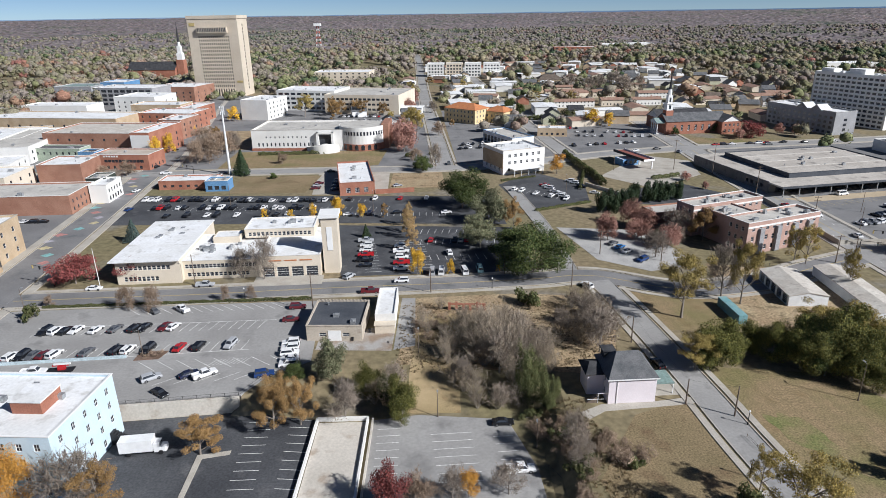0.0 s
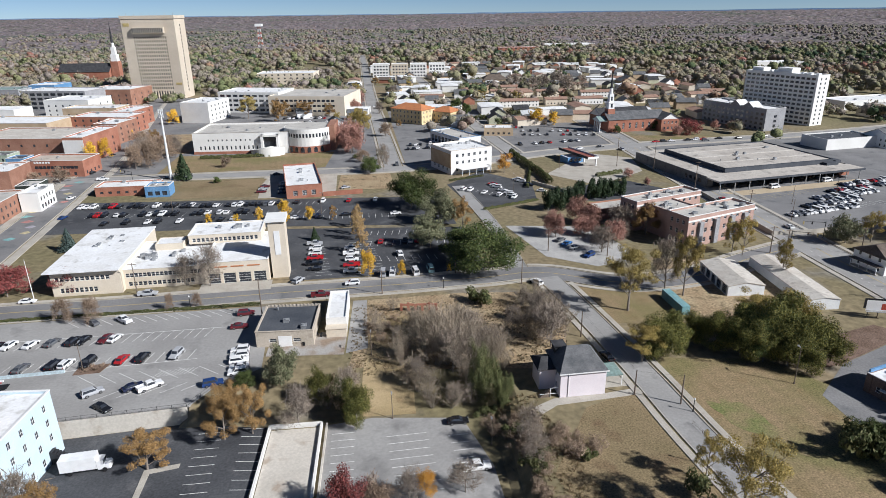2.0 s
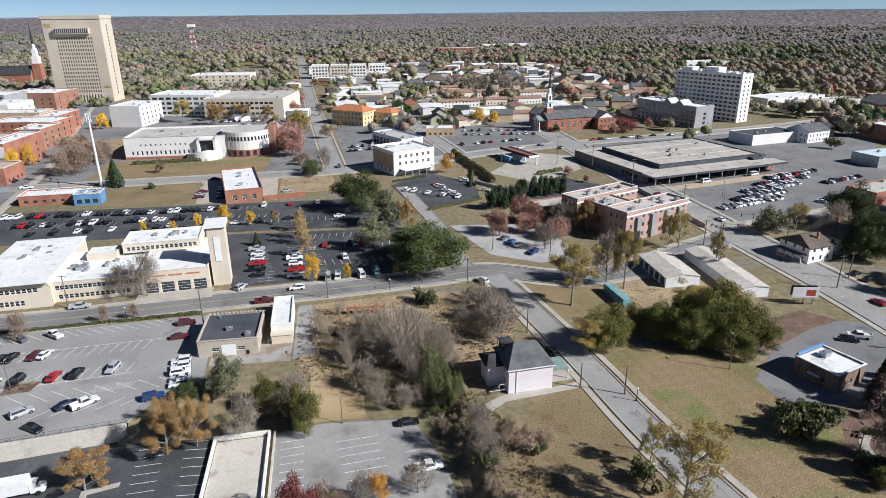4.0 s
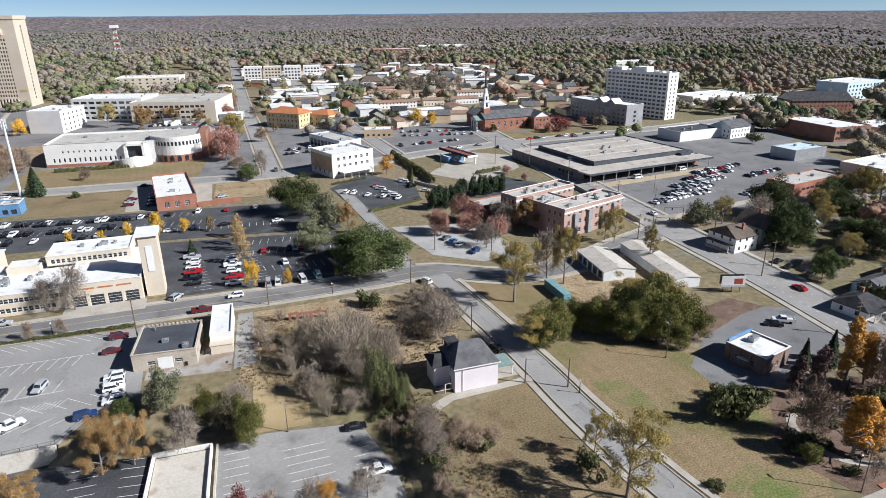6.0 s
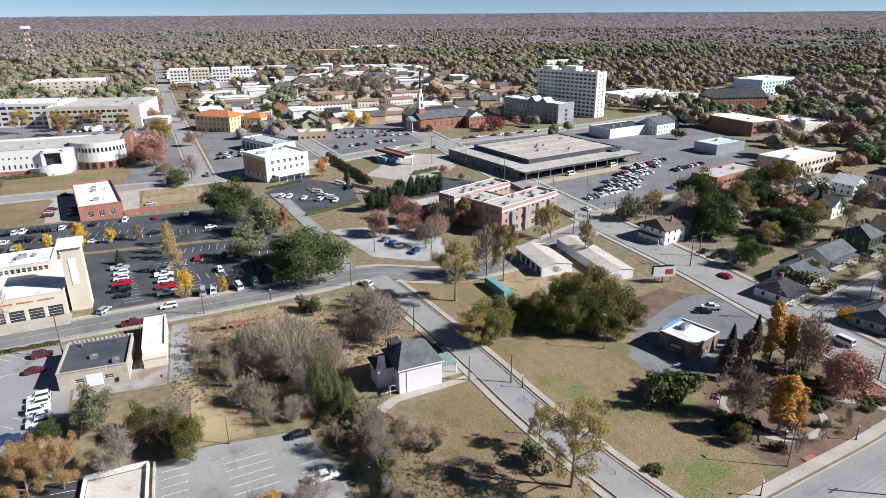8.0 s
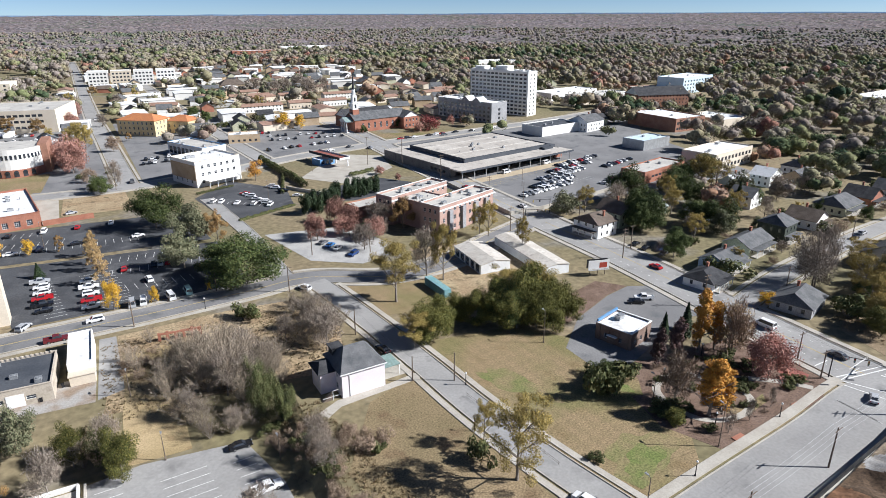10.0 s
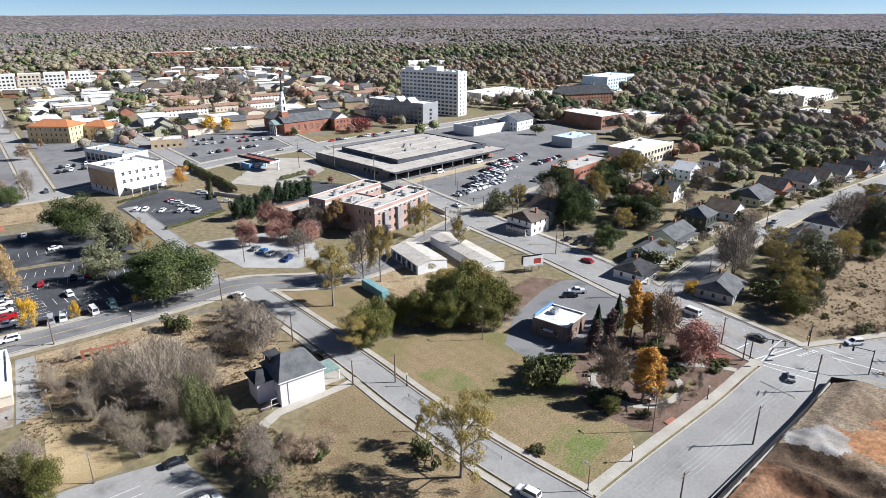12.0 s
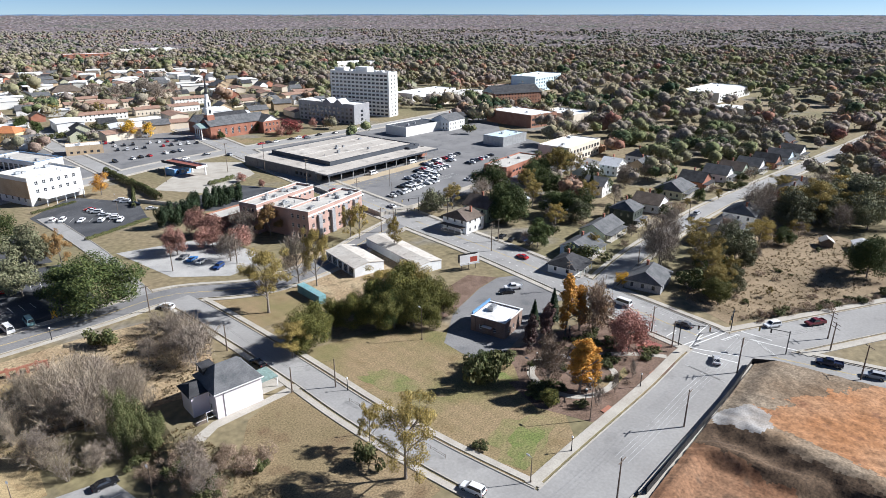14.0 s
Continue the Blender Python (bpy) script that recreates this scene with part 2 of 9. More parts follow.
def part(name, shape, material, parent=None, label="", smooth=False):
    """One mesh object, under a thing or a part."""
    me = shape if isinstance(shape, bpy.types.Mesh) else shape.mesh(name, material, smooth)
    ob = new(name, me)
    ob.parent = parent
    return tagged(ob, label)


def thing(name, m, label, category, group="", kind=""):
    ob = new(name)
    ob.matrix_basis = m
    return tagged(ob, label, category, group, kind)


def structure(name, shape, material, label, category):
    return tagged(part(name, shape, material), label, category, kind="structure")


def smoothstep(a, b, v):
    q = min(1.0, max(0.0, (v - a) / (b - a)))
    return q * q * (3 - 2 * q)


def ground_z(x, y):
    """Height of the ground: the nearest lots lie lower, behind a retaining wall and a bank; far hills close the view."""
    if x < -46:
        top = 119.0 + (x + 73) * 0.11
        low = top - 1.0
    else:
        low, top = 118.3 + 0.6 * smoothstep(-46, -36, x), 122 + 12 * smoothstep(-46, -36, x)
    near = -3.5 * (1 - smoothstep(low, top, y)) * (1 - smoothstep(20, 26, x))
    pit = 2.8 * smoothstep(0, 5, 104 + (48.7 - y) * 0.33 - x) * smoothstep(1.5, 6, 45 + (x - 84) * 0.145 - y) * smoothstep(60, 70, x) * smoothstep(-70, -60, y) if y < 50 else 0
    d = math.hypot(x, y)
    far = 66 * smoothstep(1400, 4900, d) * (1 + 0.05 * noise.noise((x / 900, y / 900, 3.1))) if d > 1400 else 0
    return near + far - pit

# ---- ground: one sheet out to the hills ----


def spaced(lo, hi, step, far, growth=1.22):
    """Coordinates at even steps from lo to hi, then at growing steps out to -far and far."""
    inner = [lo + step * k for k in range(int((hi - lo) / step) + 1)]
    out, s = [inner[-1]], step
    while out[-1] < far:
        s *= growth
        out.append(out[-1] + s)
    back, s = [inner[0]], step
    while back[-1] > -far:
        s *= growth
        back.append(back[-1] - s)
    return back[:0:-1] + inner + out[1:]


gx, gy = spaced(-130, 150, 2.0, 4960), spaced(16, 140, 1.25, 4960)
sheet = Shape()
sheet.v = [(x, y, ground_z(x, y)) for y in gy for x in gx]
nx = len(gx)
sheet.f = [(j * nx + i, j * nx + i + 1, (j + 1) * nx + i + 1, (j + 1) * nx + i) for j in range(len(gy) - 1) for i in range(nx - 1)]
structure("ground", sheet, ground_mat, "brown dry ground of the town out to the hills", "ground")


def zone(name, pts, material, label, z=0.04, base=0.0, category="pavement"):
    """A surface laid on the ground."""
    return structure(name, Shape().prism(pts, base - 0.3, base + z), material, label, category)


def offset_line(pts, width):
    """Left and right edges of a strip along a line of points."""
    left, right = [], []
    for i, p in enumerate(pts):
        a, b = Vector(pts[max(0, i - 1)]), Vector(pts[min(len(pts) - 1, i + 1)])
        d = (b - a).normalized()
        n = Vector((-d.y, d.x)) * width / 2
        left.append(Vector(p) + n)
        right.append(Vector(p) - n)
    return left, right


def curve_through(pts, n=8):
    """A smooth line through a few points."""
    out = []
    P = [Vector(p) for p in pts]
    for i in range(len(P) - 1):
        a, b, c, d = P[max(0, i - 1)], P[i], P[i + 1], P[min(len(P) - 1, i + 2)]
        for k in range(n):
            s = k / n
            out.append(0.5 * ((2 * b) + (c - a) * s + (2 * a - 5 * b + 4 * c - d) * s * s + (3 * b - a - 3 * c + d) * s**3))
    return out + [P[-1]]


def strip(shape, line, width, z, thick=0.25, shift=0.0):
    """A ribbon along a line, with sides, on the ground."""
    if shift:
        l, r = offset_line(line, 2 * abs(shift))
        line = l if shift > 0 else r
    l, r = offset_line(line, width)
    k = len(shape.v)
    for a, b in zip(l, r):
        za, zb = ground_z(a.x, a.y) + z, ground_z(b.x, b.y) + z
        shape.v += [(a.x, a.y, za), (b.x, b.y, zb), (a.x, a.y, za - thick), (b.x, b.y, zb - thick)]
    for i in range(len(line) - 1):
        o, q = k + 4 * i, k + 4 * i + 4
        shape.f += [(o, o + 1, q + 1, q), (o, q, q + 2, o + 2), (o + 1, o + 3, q + 3, q + 1)]
    e = k + 4 * (len(line) - 1)
    shape.f += [(k, k + 2, k + 3, k + 1), (e, e + 1, e + 3, e + 2)]
    return shape


ROADS = []


def near_road(p, but):
    """Whether a place lies on another road than the one named."""
    for name, line, width in ROADS:
        if name != but:
            for a, b in zip(line, line[1:]):
                d = b - a
                s = max(0.0, min(1.0, (p - a).dot(d) / d.length_squared))
                if (a + d * s - p).length < width / 2 + 0.1:
                    return True
    return False


def along(line, shift):
    l, r = offset_line(line, 2 * abs(shift))
    return l if shift > 0 else r


def clear_strips(shape, line, width, z, name, thick=0.4):
    """A ribbon that stops where other roads cross it."""
    run = []
    for p in line + [None]:
        if p is not None and not near_road(p, name):
            run.append(p)
        else:
            if len(run) > 1:
                strip(shape, run, width, z, thick)
            run = []
    return shape


def finish_road(name, pts, width, z, pavement, centre, edge):
    """Kerbs, pavements and painted lines of one road."""
    line = curve_through(pts, 30)
    for s in (1, -1):
        structure("kerb", clear_strips(Shape(), along(line, s * (width / 2 + 0.12)), 0.25, z + 0.14, name), concrete, "pale concrete kerb along the road", "kerb")
        if pavement:
            structure("pavement", clear_strips(Shape(), along(line, s * (width / 2 + 0.85 + pavement / 2)), pavement, z + 0.12, name), concrete, "pale concrete pavement beside the road", "pavement")
    if centre:
        for s in (-0.14, 0.14):
            structure("centre_line", clear_strips(Shape(), along(line, s), 0.13, z + 0.008, name, 0.02), yellow_line, "double yellow centre line painted on the road", "road marking")
    if edge:
        for s in (width / 4, -width / 4):
            lane, pieces = Shape(), along(curve_through(pts, 60), s)
            for i in range(0, len(pieces) - 2, 4):
                if not near_road(pieces[i], name):
                    strip(lane, pieces[i : i + 2], 0.14, z + 0.008, 0.02)
            structure("lane_line", lane, white_line, "broken white lane line painted on the road", "road marking")


ROAD_PLAN = (  # name, line, width, surface, label, height, pavement, centre line, lanes
    ("road_cross", [(-260, 165), (-120, 174.5), (-80, 176.5), (-40, 180), (0, 182.5), (28, 185), (48, 187), (72, 176), (98, 179), (120, 190), (146, 201)], 9.6, asphalt, "worn grey asphalt street with patches", 0.05, 1.6, True, False),
    ("road_house", [(49, 183), (51, 172), (54.5, 147), (57.5, 122), (59.6, 100), (63, 78), (68, 56)], 7.0, asphalt_pale, "pale narrow asphalt side street", 0.06, 1.5, False, False),
    ("road_wide", [(156, 560), (153, 420), (150.5, 300), (150, 200), (150.5, 150), (148, 100), (147, 60)], 15.0, asphalt_pale, "wide grey asphalt road with four lanes", 0.07, 1.8, True, True),
    ("road_bottom", [(10, 43), (76, 52.7), (116, 57.6), (138, 61), (150, 60.3), (165, 55), (198, 42.5), (240, 26), (330, -10)], 13.0, asphalt_pale, "wide pale asphalt road curving past a junction", 0.08, 2.2, False, False),
    ("road_south", [(149, 58), (153.5, 47), (160.5, 30), (172, 3), (184, -25)], 9.5, asphalt_pale, "pale asphalt road beside the building site", 0.075, 1.6, True, False),
    ("road_homes", [(150, 106), (175, 113.5), (200, 119), (252, 128), (315, 133), (403, 138), (520, 146)], 7.2, asphalt_pale, "pale residential street lined with houses", 0.09, 1.4, False, False),
    ("road_ahead", [(2, 345), (-6, 480), (-17, 668), (-38, 1158), (-60, 1600)], 9.5, asphalt_pale, "long straight street running to the woods", 0.06, 1.3, False, False),
    ("road_market", [(-137, 160), (-140, 190), (-147, 243), (-157, 317), (-167, 385), (-208, 568), (-250, 760)], 13.5, asphalt, "grey downtown street with painted murals", 0.10, 3.2, False, False),
    ("road_library", [(-330, 330), (-155, 336), (-60, 339), (0, 340), (50, 352), (100, 372), (160, 386), (215, 394), (290, 406), (380, 428), (520, 470)], 11.0, asphalt_pale, "pale asphalt cross street", 0.11, 1.8, False, False),
    ("lane", [(33, 300), (36, 275), (40, 238), (41.5, 192)], 5.5, asphalt_pale, "narrow asphalt lane beside the lots", 0.12, 0, False, False),
    ("road_second", [(75, 372), (62, 520), (45, 800), (25, 1150)], 9.0, asphalt_pale, "pale street between low buildings", 0.065, 1.6, False, False),
)
for name, pts, width, surface, label, z, *_ in ROAD_PLAN:
    structure(name, strip(Shape(), curve_through(pts, 16), width, z), surface, label, "road")
    ROADS.append((name, curve_through(pts, 16), width))
for name, pts, width, surface, label, z, pavement, centre, edge in ROAD_PLAN:
    finish_road(name, pts, width, z, pavement, centre, edge)

lot = zone("lot_left", [(-175, 118), (-75, 118.6), (-46, 121.6), (-42, 129), (-33, 136), (-36, 171), (-53, 170.5), (-118, 167), (-175, 164)], asphalt_pale, "pale grey asphalt car park with white bays")
zone("lot_low", [(-82, 60), (-30, 60), (-28.2, 116.5), (-46, 120), (-74, 116.8), (-82, 116)], asphalt_dark, "dark asphalt car park below the wall", base=-3.5)
zone("lot_grey", [(-15.6, 60), (20, 60), (18, 100), (13.5, 116), (-6, 118), (-15.8, 116.3)], asphalt_pale, "pale asphalt car park with faded bays", base=-3.5)
zone("slab", [(-27.5, 60), (-16.8, 60), (-17.3, 115.5), (-27.6, 115.3)], concrete_old, "stained concrete floor slab of a removed building", z=0.25, base=-3.5)
zone("lot_dark", [(-33.5, 189.5), (21, 191.5), (30, 200), (28, 237), (-44, 243)], asphalt_dark, "dark asphalt car park with white bays", 0.05)
zone("lot_long", [(-142, 247), (-44, 246), (26, 241), (22, 283), (-142, 292)], asphalt_dark, "long dark asphalt car park full of cars", 0.045)
zone("lot_office", [(36, 258), (66, 270), (70, 300), (48, 329), (28, 303)], asphalt_dark, "dark asphalt car park of the office", 0.05)
zone("lot_gravel", [(45, 236), (53, 201), (68, 190), (86, 196), (80, 222), (72, 232)], gravel, "pale gravel yard with parked cars", 0.05)
zone("lot_fuel", [(82, 318), (102, 292), (134, 318), (140, 350), (118, 366)], concrete, "pale concrete forecourt", 0.05)
zone("lot_store", [(143, 210), (160, 214), (232, 226), (290, 250), (240, 320), (160, 282), (143, 276)], asphalt, "grey asphalt car park of the long store", 0.045)
zone("lot_behind_fuel", [(76, 272), (100, 262), (132, 280), (118, 300), (90, 292)], asphalt_dark, "dark asphalt lot behind a hedge", 0.05)
zone("lot_church", [(88, 420), (150, 400), (158, 455), (100, 470)], asphalt, "asphalt car park beside the church", 0.05)
zone("lot_brick_house", [(93, 111), (93, 99), (103, 97.6), (118, 103.5), (132, 109), (140.8, 108), (140.8, 130), (134, 133), (124, 130.6), (106, 122.5)], asphalt, "worn grey asphalt lot round a brick building", 0.045)
zone("bank_behind", [(98, 121), (106, 122.8), (124, 130.9), (134, 133.3), (128, 141), (112, 136)], mulch, "bare reddish earth bank with fallen leaves", 0.04, category="ground")
zone("side_drive", [(-13, 141), (-7.5, 143), (-8.5, 172), (-12.5, 172)], asphalt_pale, "cracked grey drive beside the white building", 0.035)
zone("workshop_yard", [(-33, 141.5), (-13.5, 140.5), (-13.2, 152), (-20, 153), (-33, 146)], gravel_clay, "stained concrete yard before the workshop", 0.035)
zone("house_apron", [(30, 110.5), (34, 113.4), (50, 115.2), (54.3, 116), (54, 118.2), (46, 116.8), (34, 116), (28.5, 113)], concrete, "pale concrete path along the house", 0.07)
zone("yard_garage", [(84, 145), (100, 140), (118, 150), (116, 190), (88, 196), (84, 172)], leaf_litter, "bare brown yard with fallen leaves", 0.03, category="ground")
zone("field", [(61, 131), (89, 127), (99, 112), (106, 88), (88, 64), (70, 61), (65, 90)], field_grass, "mown field, dry brown turning green in patches", 0.03, category="grass")
zone("verge_corner", [(55, 178), (58, 150), (84, 146), (84, 168), (70, 170)], field_grass, "grass corner plot under trees", 0.03, category="grass")
zone("house_lawn", [(40, 112), (52, 117), (56, 92), (58, 70), (34, 66), (28, 92)], dry_grass, "dry brown lawn", 0.03, category="grass")
zone("garden", [(96, 104), (106, 97), (140, 95), (140, 72), (128, 66), (95, 65), (90, 76)], mulch, "mulched park garden with beds", 0.04, category="ground")
zone("lawn_library", [(-110, 345), (-40, 348), (-36, 372), (-112, 372)], field_grass, "green lawn before the library", 0.03, category="grass")
zone("lawn_square", [(-103, 294), (-66, 294), (-64, 328), (-106, 326)], dry_grass, "dry lawn square beside the car park", 0.06, category="grass")
zone("lawn_slope", [(-26, 300), (2, 300), (0, 332), (-26, 332)], leaf_litter, "brown grass bank", 0.05, category="grass")
zone("brick_yard", [(-62, 290), (-26, 290), (-28, 332), (-66, 332)], concrete, "pale concrete yard round the brick hall", 0.04)
zone("wooded_bank", [(-12, 134), (40, 128), (46, 150), (44, 172), (20, 174), (-8, 172)], leaf_litter, "bank of fallen leaves under bare trees", 0.03, category="ground")
zone("church_lawn", [(160, 402), (200, 398), (225, 402), (205, 415), (165, 416)], field_grass, "green lawn before the church", 0.04, category="grass")

zone("rough_slope", [(160, 69), (176, 64.5), (200, 55.5), (232, 44), (262, 60), (264, 96), (225, 99), (180, 93), (164, 84)], dry_brush, "rough brown slope of dry brush and weeds", 0.03, category="ground")

# paved downtown blocks
zone("town_paving_a", [(-330, 345), (-176, 345), (-222, 560), (-250, 700), (-420, 700), (-420, 345)], asphalt, "grey paving between downtown buildings", 0.02)
zone("town_paving_b", [(-158, 346), (-6, 348), (-14, 520), (-22, 690), (-236, 690), (-196, 520)], asphalt, "grey paving round the civic buildings", 0.02)
zone("town_paving_c", [(9, 348), (60, 360), (146, 388), (146, 470), (70, 560), (0, 560)], asphalt, "grey paving of shops and lots", 0.02)
zone("town_paving_d", [(159, 214), (300, 215), (330, 330), (420, 430), (300, 400), (160, 380)], asphalt, "grey paving round the stores", 0.02)
zone("town_paving_e", [(-330, 200), (-150, 190), (-168, 330), (-330, 328)], asphalt, "grey paving beside the downtown street", 0.02)
zone("library_green", [(-126, 347), (-36, 350), (-34, 392), (-128, 392)], field_grass, "green lawn round the library", 0.035, category="grass")
zone("civic_green", [(-150, 400), (-124, 400), (-128, 470), (-160, 470)], leaf_litter, "leaf-strewn lawn", 0.035, category="grass")

structure("grass_slope", strip(Shape(), curve_through([(-2.5, 118.6), (-2.5, 130), (-1.5, 145), (-1.5, 161)], 12), 12, 0.07), tan_grass, "sunlit tan dry grass slope", "grass")

# ---- buildings ----


def openings_in(L, rows):
    """Rows of (bottom, top, count, width, left margin, right margin) turned into window rectangles along a wall of length L."""
    out = []
    for z0, z1, n, w, a, b in rows:
        pitch = (L - a - b) / n
        for k in range(n):
            c = a + pitch * (k + 0.5)
            out.append((c - w / 2, c + w / 2, z0, z1))
    return out


def facade(shape, o, u, n, L, h, holes, reveal):
    """One wall face with openings cut through and their reveals."""
    o, u, n = Vector(o), Vector(u), Vector(n)
    up = Vector((0, 0, 1))
    xs = sorted({0.0, L, *(v for q in holes for v in q[:2])})
    zs = sorted({0.0, h, *(v for q in holes for v in q[2:])})
    P = lambda x, z, d=0.0: o + u * x + up * z - n * d
    for i in range(len(zs) - 1):
        start = None
        for j in range(len(xs)):
            inside = j < len(xs) - 1 and any(q[0] - 1e-4 <= xs[j] < q[1] - 1e-4 and q[2] - 1e-4 <= zs[i] < q[3] - 1e-4 for q in holes)
            if start is None and j < len(xs) - 1 and not inside:
                start = xs[j]
            if start is not None and (inside or j == len(xs) - 1):
                shape.face(P(start, zs[i]), P(xs[j], zs[i]), P(xs[j], zs[i + 1]), P(start, zs[i + 1]))
                start = None
    for x0, x1, z0, z1 in holes:
        shape.face(P(x0, z0), P(x1, z0), P(x1, z0, reveal), P(x0, z0, reveal))
        shape.face(P(x0, z1, reveal), P(x1, z1, reveal), P(x1, z1), P(x0, z1))
        shape.face(P(x0, z0), P(x0, z0, reveal), P(x0, z1, reveal), P(x0, z1))
        shape.face(P(x1, z0, reveal), P(x1, z0), P(x1, z1), P(x1, z1, reveal))


WINDOWS = {}


def window_mesh(w, h, bars, frame_mat):
    """Shared meshes for a window's frame and pane."""
    key = (round(w, 2), round(h, 2), bars, frame_mat.name)
    if key not in WINDOWS:
        f = Shape()
        t = 0.07
        f.box(-w / 2, w / 2, -0.05, 0.03, 0, t).box(-w / 2, w / 2, -0.05, 0.03, h - t, h)
        f.box(-w / 2, -w / 2 + t, -0.05, 0.03, t, h - t).box(w / 2 - t, w / 2, -0.05, 0.03, t, h - t)
        for k in range(1, bars[0]):
            x = -w / 2 + w * k / bars[0]
            f.box(x - 0.03, x + 0.03, -0.04, 0.02, t, h - t)
        for k in range(1, bars[1]):
            z = h * k / bars[1]
            f.box(-w / 2 + t, w / 2 - t, -0.035, 0.015, z - 0.03, z + 0.03)
        p = Shape().box(-w / 2 + 0.02, w / 2 - 0.02, -0.01, 0.01, 0.02, h - 0.02)
        WINDOWS[key] = (f.mesh("window_frame", frame_mat), p.mesh("pane", glass_dark))
    return WINDOWS[key]


SIDES = {"front": ((-1, -1), (1, 0), (0, -1)), "right": ((1, -1), (0, 1), (1, 0)), "back": ((1, 1), (-1, 0), (0, 1)), "left": ((-1, 1), (0, -1), (-1, 0))}


def block(parent, w, d, h, wall_mat, rows=None, at=(0, 0, 0), bars=(1, 2), frame_mat=None, reveal=0.2, roof_mat=None, parapet=0.5, cap=None, panes=True, name="wall", base=0.5, extra=None):
    """A flat-roofed block of a building: wall with openings, windows, roof slab, parapet cap."""
    rows, frame_mat = rows or {}, frame_mat or paint_white
    s = Shape()
    X, Y, Z = at
    for side, ((sx, sy), u, n) in SIDES.items():
        L = w if side in ("front", "back") else d
        o = (X + sx * w / 2, Y + sy * d / 2, Z - base)
        holes = [(a, b, z0 + base, z1 + base) for a, b, z0, z1 in openings_in(L, rows.get(side, []))]
        facade(s, o, (*u, 0), (*n, 0), L, h + base + (parapet if roof_mat else 0), holes, reveal)
        turn = {"front": 0, "right": 90, "back": 180, "left": 270}[side]
        for a, b, z0, z1 in holes:
            fm, pm = window_mesh(b - a, z1 - z0, bars, frame_mat)
            c = Vector(o) + Vector((*u, 0)) * ((a + b) / 2) + Vector((0, 0, z0)) - Vector((*n, 0)) * (reveal - 0.06)
            win = part("window", fm if panes else pm, None, parent)
            win.matrix_basis = pose(*c, 0, 0, turn)
            if panes:
                part("pane", pm, None, win)
    t = 0.3
    if roof_mat:
        for x0, x1, y0, y1 in ((-w / 2, w / 2, -d / 2, -d / 2 + t), (-w / 2, w / 2, d / 2 - t, d / 2), (-w / 2, -w / 2 + t, -d / 2 + t, d / 2 - t), (w / 2 - t, w / 2, -d / 2 + t, d / 2 - t)):
            s.face((X + x0, Y + y0, Z + h + parapet), (X + x1, Y + y0, Z + h + parapet), (X + x1, Y + y1, Z + h + parapet), (X + x0, Y + y1, Z + h + parapet))
        i = t
        for a, b in (((-1, -1), (1, -1)), ((1, -1), (1, 1)), ((1, 1), (-1, 1)), ((-1, 1), (-1, -1))):
            p = [Vector((X + q[0] * (w / 2 - i), Y + q[1] * (d / 2 - i), 0)) for q in (a, b)]
            s.face((p[1].x, p[1].y, Z + h), (p[0].x, p[0].y, Z + h), (p[0].x, p[0].y, Z + h + parapet), (p[1].x, p[1].y, Z + h + parapet))
    if extra:
        k = len(s.v)
        s.v += extra.v
        s.f += [tuple(k + i for i in f) for f in extra.f]
    part(name, s, wall_mat, parent)
    if roof_mat:
        part("roof", Shape().box(X - w / 2 + t - 0.01, X + w / 2 - t + 0.01, Y - d / 2 + t - 0.01, Y + d / 2 - t + 0.01, Z + h - 0.4, Z + h), roof_mat, parent)
        if cap:
            c = Shape()
            e = 0.12
            for x0, x1, y0, y1 in ((-w / 2 - e, w / 2 + e, -d / 2 - e, -d / 2 + t), (-w / 2 - e, w / 2 + e, d / 2 - t, d / 2 + e), (-w / 2 - e, -w / 2 + t, -d / 2 + t, d / 2 - t), (w / 2 - t, w / 2 + e, -d / 2 + t, d / 2 - t)):
                c.box(X + x0, X + x1, Y + y0, Y + y1, Z + h + parapet + 0.003, Z + h + parapet + 0.16)
            part("coping", c, cap, parent)


def unit(parent, x, y, z, w=1.6, d=1.2, h=1.1, material=None, rot=0):
    """A rooftop air-conditioning unit: casing, fan ring and feet."""
    s = Shape().box(-w / 2, w / 2, -d / 2, d / 2, 0.15, h)
    s.box(-w / 2 - 0.04, w / 2 + 0.04, -d / 2 - 0.04, d / 2 + 0.04, h, h + 0.06)
    s.tube((0, 0, h + 0.06), (0, 0, h + 0.2), min(w, d) * 0.34, n=10)
    s.box(-w / 2, -w / 2 + 0.2, -d / 2, d / 2, 0, 0.15).box(w / 2 - 0.2, w / 2, -d / 2, d / 2, 0, 0.15)
    ob = part("air_conditioner", s, material or metal_grey, parent)
    ob.matrix_basis = pose(x, y, z, 0, 0, rot)
    return ob


def roof_clutter(parent, w, d, z, n, seed, at=(0, 0)):
    """Vents, hatches and air-conditioning units spread over a flat roof."""
    rng = random.Random(seed)
    for k in range(n):
        x, y = at[0] + rng.uniform(-0.4, 0.4) * w, at[1] + rng.uniform(-0.4, 0.4) * d
        if k % 3 == 2:
            part("roof_vent", Shape().tube((x, y, z), (x, y, z + 0.7), 0.18).tube((x, y, z + 0.7), (x, y, z + 0.85), 0.3), metal_grey, parent)
        else:
            unit(parent, x, y, z, rng.uniform(1.0, 2.4), rng.uniform(0.9, 1.6), rng.uniform(0.7, 1.3), rot=rng.choice((0, 90)))


